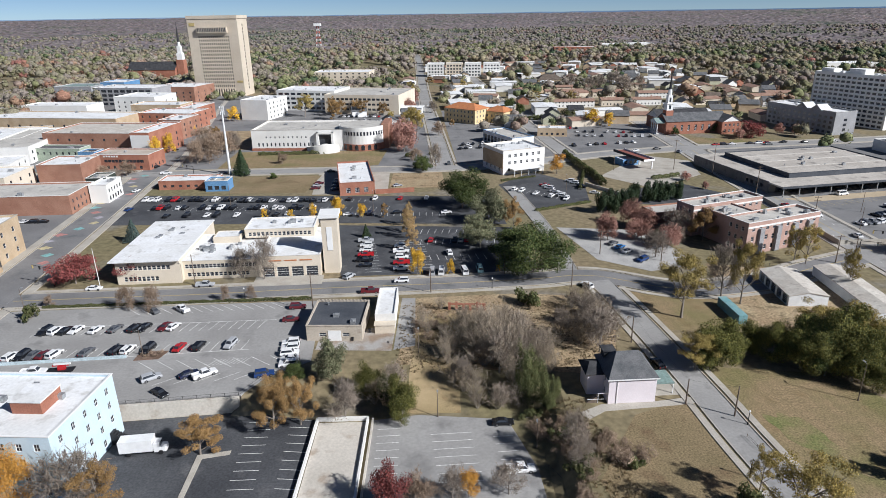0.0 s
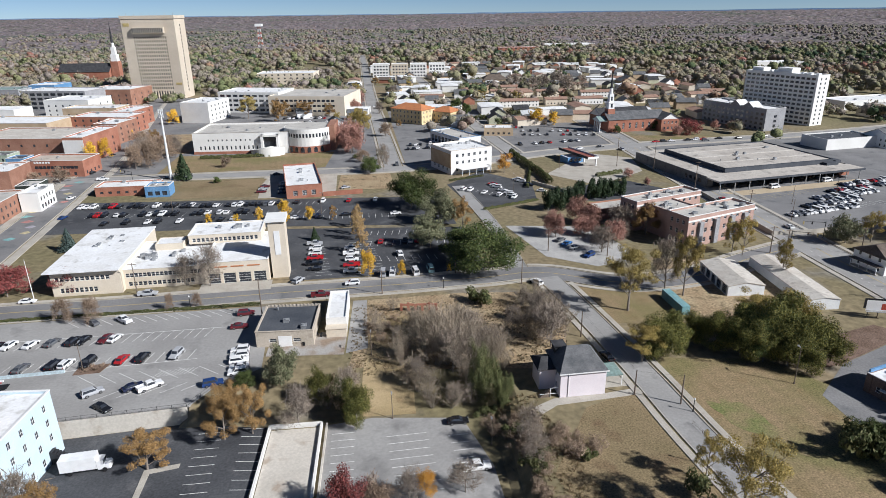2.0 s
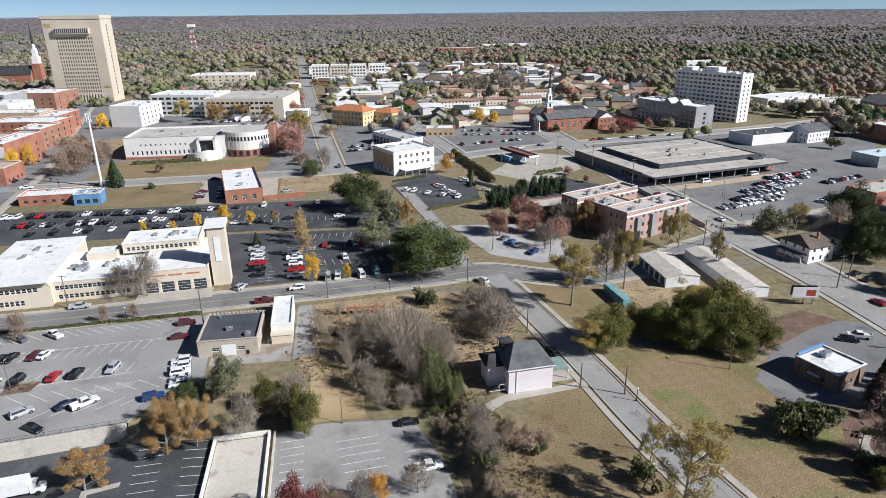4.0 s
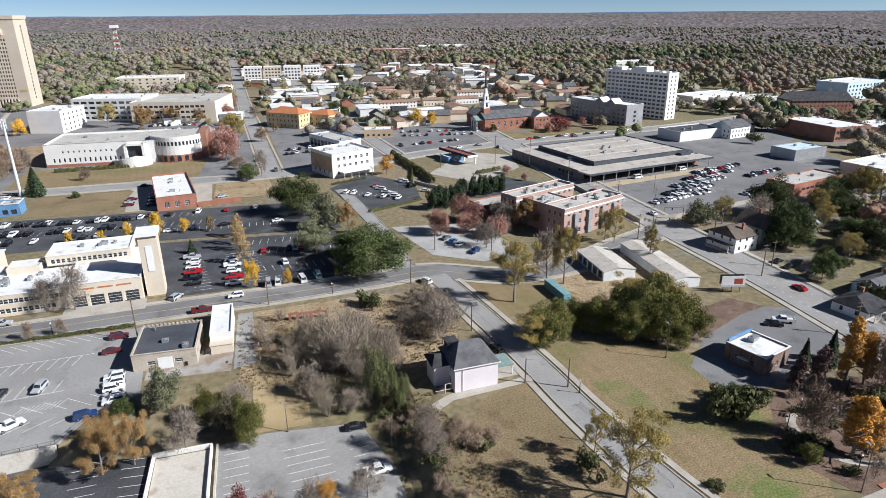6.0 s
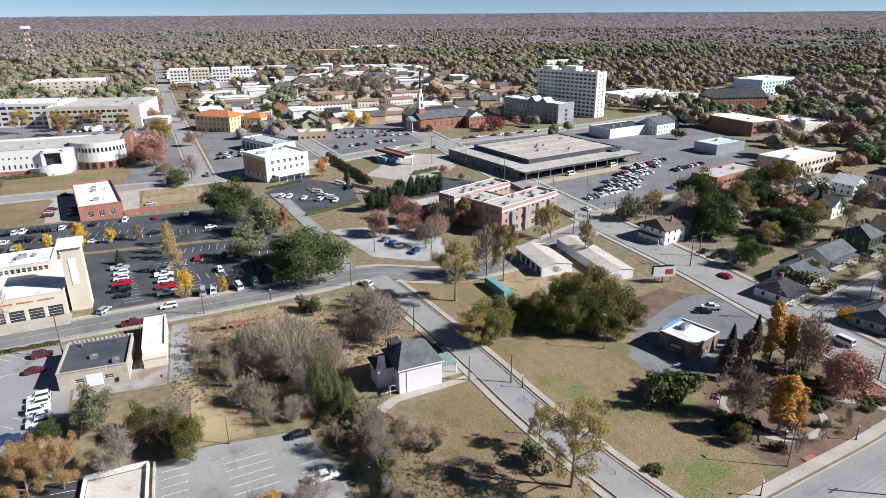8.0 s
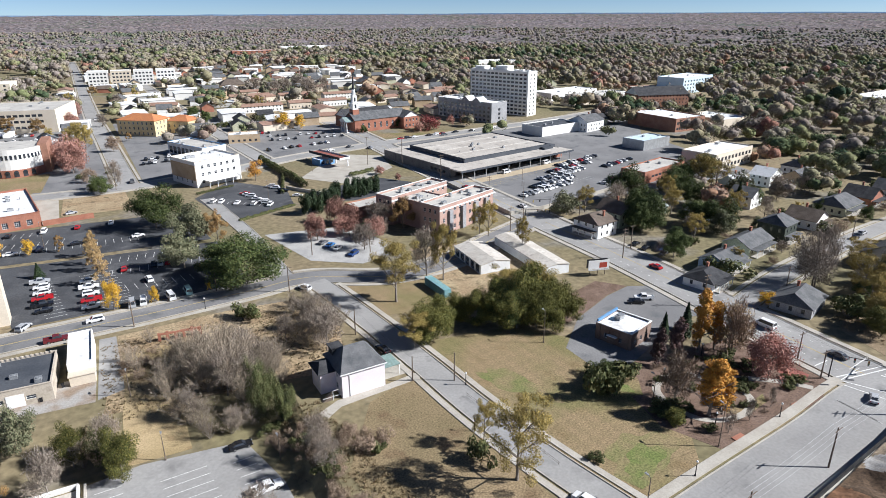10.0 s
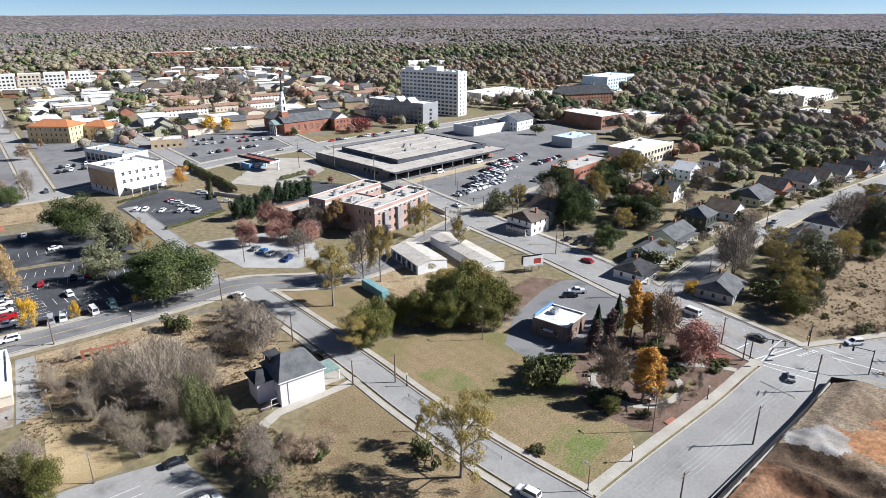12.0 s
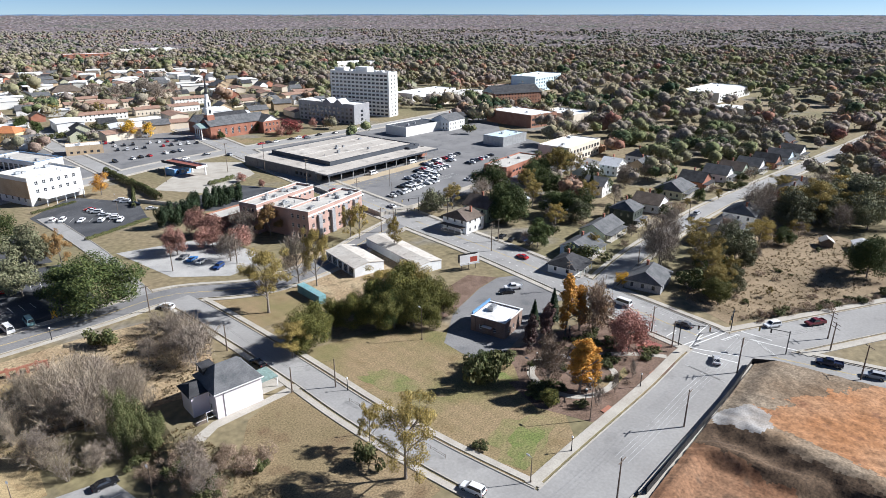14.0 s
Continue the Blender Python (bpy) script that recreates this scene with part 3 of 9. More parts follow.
def gable_roof(parent, w, d, z, rise, material, at=(0, 0), over=0.5, axis="x", hip=0.0, thick=0.18, gable_mat=None, own_gable=True):
    """A pitched roof, ridge along x or y; hip: how far the ridge ends stand in from the gables."""
    s = Shape()
    W, D = w / 2 + over, d / 2 + over
    swap = axis == "y"
    if swap:
        W, D = D, W
    drop = rise * over / (D - over) if D > over else 0

    def q(x, y, zz):
        return (at[0] + y, at[1] + x, z + zz) if swap else (at[0] + x, at[1] + y, z + zz)

    e = [q(-W, -D, -drop), q(W, -D, -drop), q(W, D, -drop), q(-W, D, -drop)]
    r = [q(-W + hip, 0, rise), q(W - hip, 0, rise)]
    dn = Vector((0, 0, -thick))
    faces = [(e[0], e[1], r[1], r[0]), (e[2], e[3], r[0], r[1])]
    if hip > 0:
        faces += [(e[1], e[2], r[1]), (e[3], e[0], r[0])]
    for f in faces:
        s.face(*f)
        s.face(*[tuple(Vector(p) + dn) for p in reversed(f)])
    loop = e + [e[0]] if hip > 0 else None
    if hip > 0:
        for a, b in zip(loop, loop[1:]):
            s.face(a, tuple(Vector(a) + dn), tuple(Vector(b) + dn), b)
    else:
        for a, b in ((e[0], e[1]), (e[2], e[3]), (e[1], r[1]), (r[1], e[2]), (e[3], r[0]), (r[0], e[0])):
            s.face(a, tuple(Vector(a) + dn), tuple(Vector(b) + dn), b)
    part("roof", s, material, parent)
    if gable_mat and hip == 0:
        both, I = Shape(), W - over
        for sx in (-1, 1):
            g = Shape()
            for x in (sx * I, sx * (I - 0.2)):
                tri = (q(x, -D + over, -0.02), q(x, D - over, -0.02), q(x, 0, rise - thick))
                g.face(*(tri if sx * (1 if x == sx * I else -1) > 0 else tri[::-1]))
            if own_gable:
                part("gable", g, gable_mat, parent)
            k = len(both.v)
            both.v += g.v
            both.f += [tuple(k + i for i in f) for f in g.f]
        return both


def chimney(parent, x, y, z0, z1, material=None, w=0.7):
    part("chimney", Shape().box(x - w / 2, x + w / 2, y - w / 2, y + w / 2, z0, z1).box(x - w / 2 - 0.08, x + w / 2 + 0.08, y - w / 2 - 0.08, y + w / 2 + 0.08, z1, z1 + 0.2), material or brick_red, parent)


def door(parent, x, y, turn=0, w=1.0, h=2.1, material=None, z=0.0):
    s = Shape().box(-w / 2, w / 2, -0.06, 0.04, 0, h).box(-w / 2 - 0.1, w / 2 + 0.1, -0.05, 0.03, h, h + 0.1)
    s.box(-w / 2 - 0.1, -w / 2, -0.05, 0.03, 0, h).box(w / 2, w / 2 + 0.1, -0.05, 0.03, 0, h)
    ob = part("door", s, material or paint_white, parent)
    ob.matrix_basis = pose(x, y, z, 0, 0, turn)
    part("handle", Shape().box(w * 0.32, w * 0.38, -0.12, -0.06, 0.95, 1.1), metal_grey, ob)
    return ob


def house(cx, cy, rot, w, d, h, rise, wall_mat, roof_mat, label, hip=0.0, axis="x", rows=2, porch=0.0, chim=True, seed=0, category="house", name="house", gable_mat=None, plain=False):
    """A dwelling: wall with windows, pitched roof, porch with posts, chimney, door."""
    t = thing(name, pose(cx, cy, ground_z(cx, cy), 0, 0, rot), label, category)
    storeys = max(1, round(h / 3.0))
    spec = {}
    for side, L in (("front", w), ("back", w), ("left", d), ("right", d)):
        n = max(1, int(L / 3.2)) if not plain else 2
        if plain or side in (("back", "right") if abs(rot) < 45 else ("front", "left") if rot > 150 else ()):
            continue
        spec[side] = [(0.95 + 3.0 * k, 2.35 + 3.0 * k, n, 0.95, 0.6, 0.6) for k in range(1 if plain else storeys) if 2.4 + 3 * k < h]
    ends = gable_roof(t, w, d, h, rise, roof_mat, axis=axis, hip=hip, gable_mat=gable_mat or wall_mat, own_gable=not plain)
    block(t, w, d, h, wall_mat, spec, bars=(1, 2), panes=not plain and math.hypot(cx, cy) < 170, extra=ends if plain else None)
    if chim:
        chimney(t, w * 0.22, d * 0.12, h * 0.8, h + rise + 0.8)
    if porch:
        part("porch_floor", Shape().box(-w * 0.42, w * 0.42, -d / 2 - porch, -d / 2 - 0.01, -0.3, 0.4), concrete, t)
        part("porch_roof", Shape().box(-w * 0.45, w * 0.45, -d / 2 - porch - 0.3, -d / 2 - 0.02, 2.75, 2.95), roof_mat, t)
        for k in range(4):
            x = -w * 0.4 + w * 0.8 * k / 3
            part("post", Shape().box(x - 0.09, x + 0.09, -d / 2 - porch, -d / 2 - porch + 0.18, 0.4, 2.75), paint_white, t)
        door(t, 0.9, -d / 2 - 0.03, 0, z=0.4)
    return t


def flat_building(name, cx, cy, rot, w, d, h, wall_mat, roof_mat, label, rows=None, parapet=0.6, cap=None, clutter=4, seed=1, bars=(1, 2), category="building", frame_mat=None, panes=True):
    t = thing(name, pose(cx, cy, ground_z(cx, cy), 0, 0, rot), label, category)
    block(t, w, d, h, wall_mat, rows, roof_mat=roof_mat, parapet=parapet, cap=cap, bars=bars, frame_mat=frame_mat, panes=panes)
    roof_clutter(t, w, d, h, clutter, seed)
    return t

# ---- the near buildings ----
def rows_of(n, z0, z1, step, count, width, a=1.0, b=1.0):
    return [(z0 + step * k, z1 + step * k, count, width, a, b) for k in range(n)]


station = thing("fire_station", pose(-73, 204, 0, 0, 0, 3.5), "long cream fire station with white flat roofs and a tall pylon", "fire station")
block(station, 20, 40, 7.6, stucco_cream, {"front": [(1.0, 2.6, 8, 1.1, 2, 7), (4.8, 6.2, 11, 1.2, 1, 3)]}, at=(-22, 3, 0), roof_mat=roof_white, parapet=0.25, cap=paint_white, bars=(1, 2))
part("canopy", Shape().box(-33.4, -11.6, -18.6, 23.4, 8.02, 8.35), roof_white, station, "white overhanging roof edge")
block(station, 24, 26, 6.2, stucco_cream, {"front": [(0.9, 2.3, 14, 1.2, 1, 3), (3.8, 5.2, 18, 1.2, 0.6, 0.6)]}, at=(0, -1.5, 0), roof_mat=roof_white, parapet=0.25, cap=paint_white)
block(station, 20, 28, 7.0, stucco_cream, {"front": [(0.0, 3.4, 4, 3.8, 0.6, 0.6)]}, at=(22.2, -1, 0), roof_mat=roof_white, parapet=0.25, cap=paint_white, bars=(1, 4))
block(station, 24, 13, 3.0, stucco_cream, {"front": [(0.6, 2.0, 15, 1.1, 1, 1)]}, at=(16, 11, 7.02), roof_mat=roof_white, parapet=0.2, cap=paint_white, base=0)
block(station, 9, 7, 2.0, stucco_cream, at=(-2, 6, 6.22), roof_mat=roof_white, parapet=0.2, base=0)
block(station, 5.2, 6, 18.6, stucco_cream, at=(35.6, -10.5, 0), roof_mat=roof_white, parapet=0.3, cap=paint_white, name="pylon")
part("pylon_top", Shape().box(32.4, 38.8, -14.2, -6.8, 19.1, 20.2), paint_white, station)
part("pylon_panel", Shape().box(34.6, 36.4, -13.62, -13.51, 8, 16), paint_white, station, "raised white panel")
for k in range(3):
    part("sign_bar", Shape().box(15.5 + 5 * k, 19.5 + 5 * k, -15.1, -15.01, 5.4, 5.8), tile_orange, station, "orange lettering bar")
part("driveway", Shape().prism([(11, -22.5), (33, -22.5), (33, -15.1), (11, -15.1)], 0.0, 0.1), concrete, station)
roof_clutter(station, 18, 36, 7.6, 8, 3, at=(-22, 3))
roof_clutter(station, 22, 20, 6.2, 8, 4)
roof_clutter(station, 18, 8, 10.0, 5, 5, at=(18, 10))

workshop = flat_building("workshop", -28.5, 154, -1.5, 14.6, 15.5, 4.0, block_tan, roof_tar, "tan block workshop with a black roof", {"front": [(1.3, 2.3, 2, 1.9, 1.2, 1.2)]}, parapet=0.35, cap=block_tan, clutter=3, seed=9, category="workshop")
part("roller_door", Shape().box(-1.6, 1.8, -7.86, -7.76, 0.0, 3.0), paint_white, workshop, "white roller door")
for k in range(14):
    part("roof_fin", Shape().box(-7.0 + k, -6.7 + k, 7.3, 7.7, 4.3, 4.75), block_tan, workshop)
shed = flat_building("shed", -16.0, 161, 0.5, 5.4, 17.5, 4.2, stucco_white, roof_white, "narrow white building with a white flat roof", {"front": [(1.2, 2.4, 2, 1.0, 0.6, 0.6)], "right": [(2.6, 3.4, 4, 0.9, 1, 1)]}, parapet=0.4, clutter=0, category="building")
part("annex", Shape().box(-2.6, 2.7, -11.2, -8.8, -0.3, 2.4).box(-2.8, 2.9, -11.4, -8.8, 2.4, 2.6), stucco_cream, shed)

pink = thing("house", pose(40.2, 121.6, 0, 0, 0, 3), "pale pink two-storey house with a grey hipped roof", "house")
block(pink, 10.4, 10.4, 6.4, paint_pink, {"left": rows_of(2, 1.0, 2.5, 3.0, 2, 1.0), "right": rows_of(2, 1.0, 2.5, 3.0, 2, 1.0)})
gable_roof(pink, 10.4, 10.4, 6.4, 3.6, shingle_grey, hip=3.2, over=0.4)
part("fascia", Shape().box(-5.65, 5.65, -5.68, -5.6, 5.95, 6.2), paint_white, pink)
block(pink, 3.6, 5.5, 5.6, paint_pink, at=(-7.0, 1.5, 0))
gable_roof(pink, 3.8, 5.7, 5.6, 1.2, shingle_dark, at=(-7.0, 1.5), hip=1.6)
part("dormer", Shape().box(-4.6, -2.2, 1.6, 4.0, 6.5, 9.0).box(-4.9, -1.9, 1.3, 4.3, 9.0, 9.25), shingle_dark, pink)
part("carport_roof", Shape().box(5.3, 10.5, -2.5, 3.0, 2.6, 2.8), copper_green, pink, "pale green carport roof")
for x, y in ((10.3, -2.3), (10.3, 2.8), (5.5, -2.3), (5.5, 2.8)):
    part("post", Shape().box(x - 0.08, x + 0.08, y - 0.08, y + 0.08, 0, 2.6), paint_white, pink)
part("carport_floor", Shape().box(5.3, 13.0, -3, 3.2, -0.2, 0.08), concrete, pink)
for k in range(8):
    part("step", Shape().box(-9.6 + 0.3 * k, -9.3 + 0.3 * k, -4.6, -3.4, 0.0, 0.2 + 0.19 * k), wood_pole, pink)
part("railing", Shape().box(-9.6, -5.4, -4.7, -4.64, 0.9, 0.98).box(-7.2, -5.4, -4.7, -4.64, 2.3, 2.4).box(-7.3, -7.2, -4.7, -4.6, 0, 2.4), paint_white, pink)
part("downpipe", Shape().tube((-3.4, -5.3, 0), (-3.4, -5.3, 6.2), 0.07), paint_white, pink)

blue = flat_building("blue_building", -86, 104.5, -3, 32, 21, 13.5, paint_blue, roof_white, "pale blue four-storey building with a white flat roof", {"front": rows_of(4, 0.9, 2.5, 3.3, 9, 1.1), "right": rows_of(4, 0.9, 2.5, 3.3, 5, 1.1)}, parapet=0.5, cap=paint_white, clutter=5, seed=11, bars=(2, 2))
part("penthouse", Shape().box(4.0, 10.0, -3.0, 3.0, 13.5, 16.0), brick_red, blue, "red brick stair head")
part("penthouse_roof", Shape().box(3.8, 10.2, -3.2, 3.2, 16.0, 16.25), roof_white, blue)
for k in range(9):
    part("stair_step", Shape().box(16.1 + 0.55 * k, 16.65 + 0.55 * k, 5.5, 7.0, 0.0, 2.9 - 0.3 * k), black_metal, blue)

hall = flat_building("brick_hall", -44, 311, 10, 16.5, 46, 5.4, brick_red, roof_white, "red brick hall with a white flat roof", {"front": [(1.2, 3.6, 3, 2.0, 2, 2)], "right": [(1.4, 3.2, 9, 1.2, 2, 2)]}, parapet=0.7, cap=brick_red, clutter=6, seed=12, bars=(3, 3))
part("terrace_wall", Shape().box(8.4, 27, -23.5, -23.1, -0.3, 2.2), brick_red, hall)
office = flat_building("office_block", 39, 338, 23, 25, 23, 12, stucco_white, roof_white, "white three-storey office with paired windows", {"front": rows_of(3, 1.6, 3.3, 3.7, 6, 1.5, 2, 2), "left": rows_of(3, 1.6, 3.3, 3.7, 4, 1.5, 2, 2)}, parapet=0.7, cap=stucco_cream, clutter=6, seed=13, bars=(2, 2))
part("stone_band", Shape().box(-12.7, -12.51, -11.4, 11.4, 3.4, 11.0), brick_tan, office, "tan brick cladding on the end wall")
part("canopy", Shape().box(-9, 9, -17, -11.6, 3.2, 3.6), paint_white, office, "white entrance canopy")
for k in range(5):
    part("column", Shape().tube((-8.6 + 4.3 * k, -16.6, 0), (-8.6 + 4.3 * k, -16.6, 3.2), 0.2), paint_white, office)
wing = flat_building("office_wing", 43, 407, 26, 16, 36, 6.5, metal_white, roof_grey, "low white wing with blue glazing", {"left": [(0.6, 5.0, 8, 3.2, 1, 1)]}, parapet=0.6, cap=paint_bright_blue, clutter=4, seed=14)

garage = thing("garage_row", pose(104.5, 172.3, 0, 0, 0, -3), "white metal garage row with roller doors", "garage")
block(garage, 11, 20, 3.4, metal_white, {"left": [(0.1, 2.8, 5, 2.9, 0.6, 0.6)]}, bars=(1, 5), frame_mat=metal_white)
gable_roof(garage, 11, 20, 3.4, 1.0, roof_dirty, axis="y", over=0.2, gable_mat=metal_white)
glong = thing("garage_long", pose(121.5, 168, 0, 0, 0, -3), "long low white metal shed", "garage")
block(glong, 9, 34, 3.2, metal_white)
gable_roof(glong, 9, 34, 3.2, 0.7, roof_dirty, axis="y", over=0.2, gable_mat=metal_white)

flats = flat_building("brick_flats_house", 109.6, 108.6, 18, 10.4, 10.2, 4.3, brick_worn, roof_white, "brown brick block with a white flat roof", {"front": [(1.2, 2.5, 3, 1.0, 1, 1)], "left": [(1.2, 2.5, 2, 1.0, 1, 1)]}, parapet=0.3, cap=paint_white, clutter=2, seed=5)
part("awning", Shape().box(-6.2, -5.22, -1.4, 1.4, 2.4, 2.6), roof_white, flats)
part("blue_parapet", Shape().box(-4.9, 4.9, 4.6, 5.0, 4.78, 5.5), paint_bright_blue, flats, "faded blue raised parapet")
for k in range(4):
    part("pilaster", Shape().box(-5.38, -5.21, -4.4 + 2.7 * k, -3.9 + 2.7 * k, 0, 4.4), brick_worn, flats)

# brick apartment court: two wings joined at the back
court = thing("apartment_court", pose(112, 223, 0, 0, 0, 22), "red brick three-storey apartment court with flat roofs", "apartment building")
for y, d, w, x in ((-11, 10, 34, 2), (12, 9, 34, 0)):
    block(court, w, d, 11.0, brick_rose, {"front": rows_of(3, 1.2, 2.9, 3.6, 10, 1.3, 1, 1), "left": rows_of(3, 1.2, 2.8, 3.6, 3, 1.2), "right": rows_of(3, 1.2, 2.8, 3.6, 2, 1.1)}, at=(x, y, 0), roof_mat=roof_grey, parapet=0.7, cap=stucco_white)
    roof_clutter(court, w, d, 11.0, 9, 30 + d, at=(x, y))
    part("cornice", Shape().box(x - w / 2 - 0.2, x + w / 2 + 0.2, y - d / 2 - 0.2, y - d / 2 - 0.003, 9.7, 10.3), stucco_white, court, "pale stone band")
block(court, 14, 13.4, 10.4, brick_rose, at=(-6, 0.8, 0), roof_mat=roof_grey, parapet=0.5)
roof_clutter(court, 12, 11, 10.4, 6, 44, at=(-6, 0.8))
for x in (-9, -1, 7, 14):
    part("bay_window", Shape().box(x - 1.0, x + 1.0, -17.0, -16.003, 0.2, 9.2), grey_stone, court, "grey projecting bay")
annex = flat_building("court_annex", 92, 246, 15, 18, 10, 4, brick_brown, roof_grey, "low brown annex behind the hedge", clutter=1, seed=15)

# the long store: low apron roof round a raised main roof
store = thing("long_store", pose(187.3, 314.6, 0, 0, 0, 11), "long low store with flat streaked gravel roofs", "store")
block(store, 84, 62, 5.0, store_wall_shade, {"front": [(0.1, 4.3, 10, 7.2, 3, 5)], "left": [(1.6, 3.2, 4, 2.0, 44, 4)]}, at=(0, 5, 0), roof_mat=roof_streaked, parapet=0.15, cap=roof_grey, reveal=2.4, frame_mat=trim_dark, bars=(4, 2))
part("canopy", Shape().box(-43, 42.4, -35.5, -26.02, 4.6, 5.3), roof_streaked, store, "flat canopy over the shop fronts")
part("canopy_edge", Shape().box(-43.2, 42.6, -35.8, -35.51, 4.4, 5.4), roof_tar, store, "dark canopy edge")
for k in range(11):
    part("canopy_post", Shape().box(-42 + 8.2 * k, -41.7 + 8.2 * k, -35.2, -34.9, 0, 4.6), metal_grey, store)
block(store, 66, 50, 1.9, roof_tar, at=(4.5, 4, 5.02), roof_mat=roof_streaked, parapet=0.3, cap=roof_tar, base=0)
for k in range(3):
    part("roof_rib", Shape().box(-28, 37, -8 + 12.5 * k, -7.4 + 12.5 * k, 6.92, 7.2), roof_grey, store, "pale parapet rib across the roof")
part("roof_curb", Shape().box(37.9, 41.5, -22, -16, 5.0, 6.6).box(30, 37.3, -24.5, -21.4, 5.0, 6.3), roof_tar, store, "dark raised roof edge")
roof_clutter(store, 60, 40, 6.92, 9, 16, at=(4.5, 4))
roof_clutter(store, 10, 20, 5.0, 5, 17, at=(37, 20))
part("pilaster", Shape().box(36, 42.2, -27.2, -26.03, 0, 4.55), brick_red, store, "red brick end bay")
part("forecourt", Shape().prism([(-36, -43), (34, -43), (40, -35.9), (-42, -35.9)], -0.1, 0.12), concrete_sand, store, "pale sandy concrete walk before the shops")

# ---- church ----
church = thing("church", pose(174.2, 440.8, 0, 0, 0, 8), "red brick church with grey roof and white steeple", "church")
block(church, 44, 15, 9, brick_red, {"front": [(2.2, 6.2, 6, 1.6, 4, 10)]}, bars=(2, 4))
gable_roof(church, 44, 15, 9, 4.6, shingle_grey, gable_mat=brick_red)
block(church, 14, 22, 8.5, brick_red, {"front": rows_of(2, 1.4, 3.2, 3.8, 4, 1.2), "left": rows_of(2, 1.4, 3.2, 3.8, 2, 1.2, 1, 10)}, at=(22, -3, 0))
gable_roof(church, 14, 22, 8.5, 4, shingle_grey, at=(22, -3), axis="y", gable_mat=stucco_white)
block(church, 40, 18, 8, brick_brown, at=(2, 22, 0))
gable_roof(church, 40, 18, 8, 5, shingle_dark, at=(2, 22), gable_mat=stucco_white)
part("portico", Shape().box(-27.5, -22.01, -5, 5, 7.2, 8.2).box(-27.5, -22.01, -5, 5, -0.3, 0.5), stucco_white, church)
gable_roof(church, 6, 11, 8.2, 2.4, copper_green, at=(-25, 0), over=0.3, gable_mat=stucco_white)
for k in range(4):
    part("column", Shape().tube((-27, -4.2 + 2.8 * k, 0.5), (-27, -4.2 + 2.8 * k, 7.2), 0.42, 0.36, n=10), stucco_white, church)
part("steeple_base", Shape().box(-20.6, -15.4, -2.6, 2.6, 8, 15.5), brick_red, church)
part("belfry", Shape().box(-20.2, -15.8, -2.2, 2.2, 15.5, 20).box(-19.6, -16.4, -1.6, 1.6, 20, 25.5).box(-20.6, -15.4, -2.6, 2.6, 19.8, 20.2), paint_white, church)
part("belfry_top", Shape().tube((-18, 0, 25.5), (-18, 0, 29.5), 1.5, 1.2, n=8), paint_white, church)
part("spire", Shape().tube((-18, 0, 29.5), (-18, 0, 42), 1.1, 0.08, n=8), shingle_dark, church)
for z in (16.5, 21.2):
    part("louvre", Shape().box(-18.7, -17.3, -2.28, -2.21, z, z + 2.6) if z < 18 else Shape().box(-18.6, -17.4, -1.68, -1.61, z, z + 2.8), glass_dark, church)

grey = flat_building("grey_block", 261, 450, 16, 18, 60, 14.5, grey_stone, roof_white, "grey four-storey block with gabled bays", {"left": rows_of(4, 0.8, 2.5, 3.2, 13, 2.4), "front": rows_of(3, 2.5, 4.2, 3.2, 3, 1.2, 8, 8)}, parapet=0.8, cap=stucco_white, clutter=4, seed=18, panes=False)
for y in (-2, -14):
    gable_roof(grey, 8, 9, 15.4, 3.2, roof_white, at=(-5.2, y), gable_mat=grey_stone)
tall = flat_building("apartments_tall", 299.5, 464, 21, 13, 60, 35, stucco_white, roof_white, "white eleven-storey apartment block", {"left": rows_of(11, 1.0, 2.6, 3.1, 14, 2.9), "front": rows_of(11, 1.0, 2.5, 3.1, 2, 1.5, 1.5, 1.5)}, parapet=0.8, clutter=4, seed=7, panes=False)
for k in range(11):
    part("balcony", Shape().box(-7.0, -6.51, -29, 29, 0.2 + 3.1 * k, 0.75 + 3.1 * k), paint_white, tall, "white balcony band")
part("lift_head", Shape().box(-5, 4, -8, 4, 35, 39), paint_white, tall)
part("lift_head", Shape().box(-5, 3, 16, 26, 35, 38), paint_white, tall)
for y in (-26, -20, -14, 8, 12):
    part("roof_vent", Shape().box(-2, 1, y - 1.2, y + 1.2, 35, 36.6), metal_white, tall)

# ---- library and civic buildings ----
library = thing("library", pose(-86, 412, 0, 0, 0, -2), "white library with a round brick-based reading room", "library")
block(library, 62, 38, 12, stucco_white, {"front": [(2.6, 5.0, 14, 1.0, 3, 22), (7.8, 9.0, 10, 0.9, 8, 26)]}, at=(-2, 2, 0), roof_mat=roof_grey, parapet=0.9, cap=concrete, bars=(1, 1))
part("base_band", Shape().box(-33.2, 14, -17.3, -17.003, -0.4, 1.6), brick_red, library)
part("entrance_recess", Shape().box(10, 18, -17.2, -17.003, 2.0, 10.5), glass_dark, library, "dark glazed entrance")
part("rotunda_base", Shape().tube((36, -6, -0.4), (36, -6, 4.2), 15.4, n=40), brick_red, library)
rot = Shape().tube((36, -6, 4.2), (36, -6, 14.5), 15.0, n=40)
part("rotunda", rot, stucco_white, library, smooth=False)
part("rotunda_roof", Shape().tube((36, -6, 14.3), (36, -6, 14.62), 14.4, n=40), roof_grey, library)
for k in range(18):
    w = radians(200 + 140 * (k + 0.5) / 18)
    ob = part("window", Shape().box(-0.55, 0.55, -0.06, 0.06, 0, 2.3), glass_dark, library)
    ob.matrix_basis = pose(36 + 15.02 * math.cos(w), -6 + 15.02 * math.sin(w), 9.6, 0, 0, math.degrees(w) + 90)
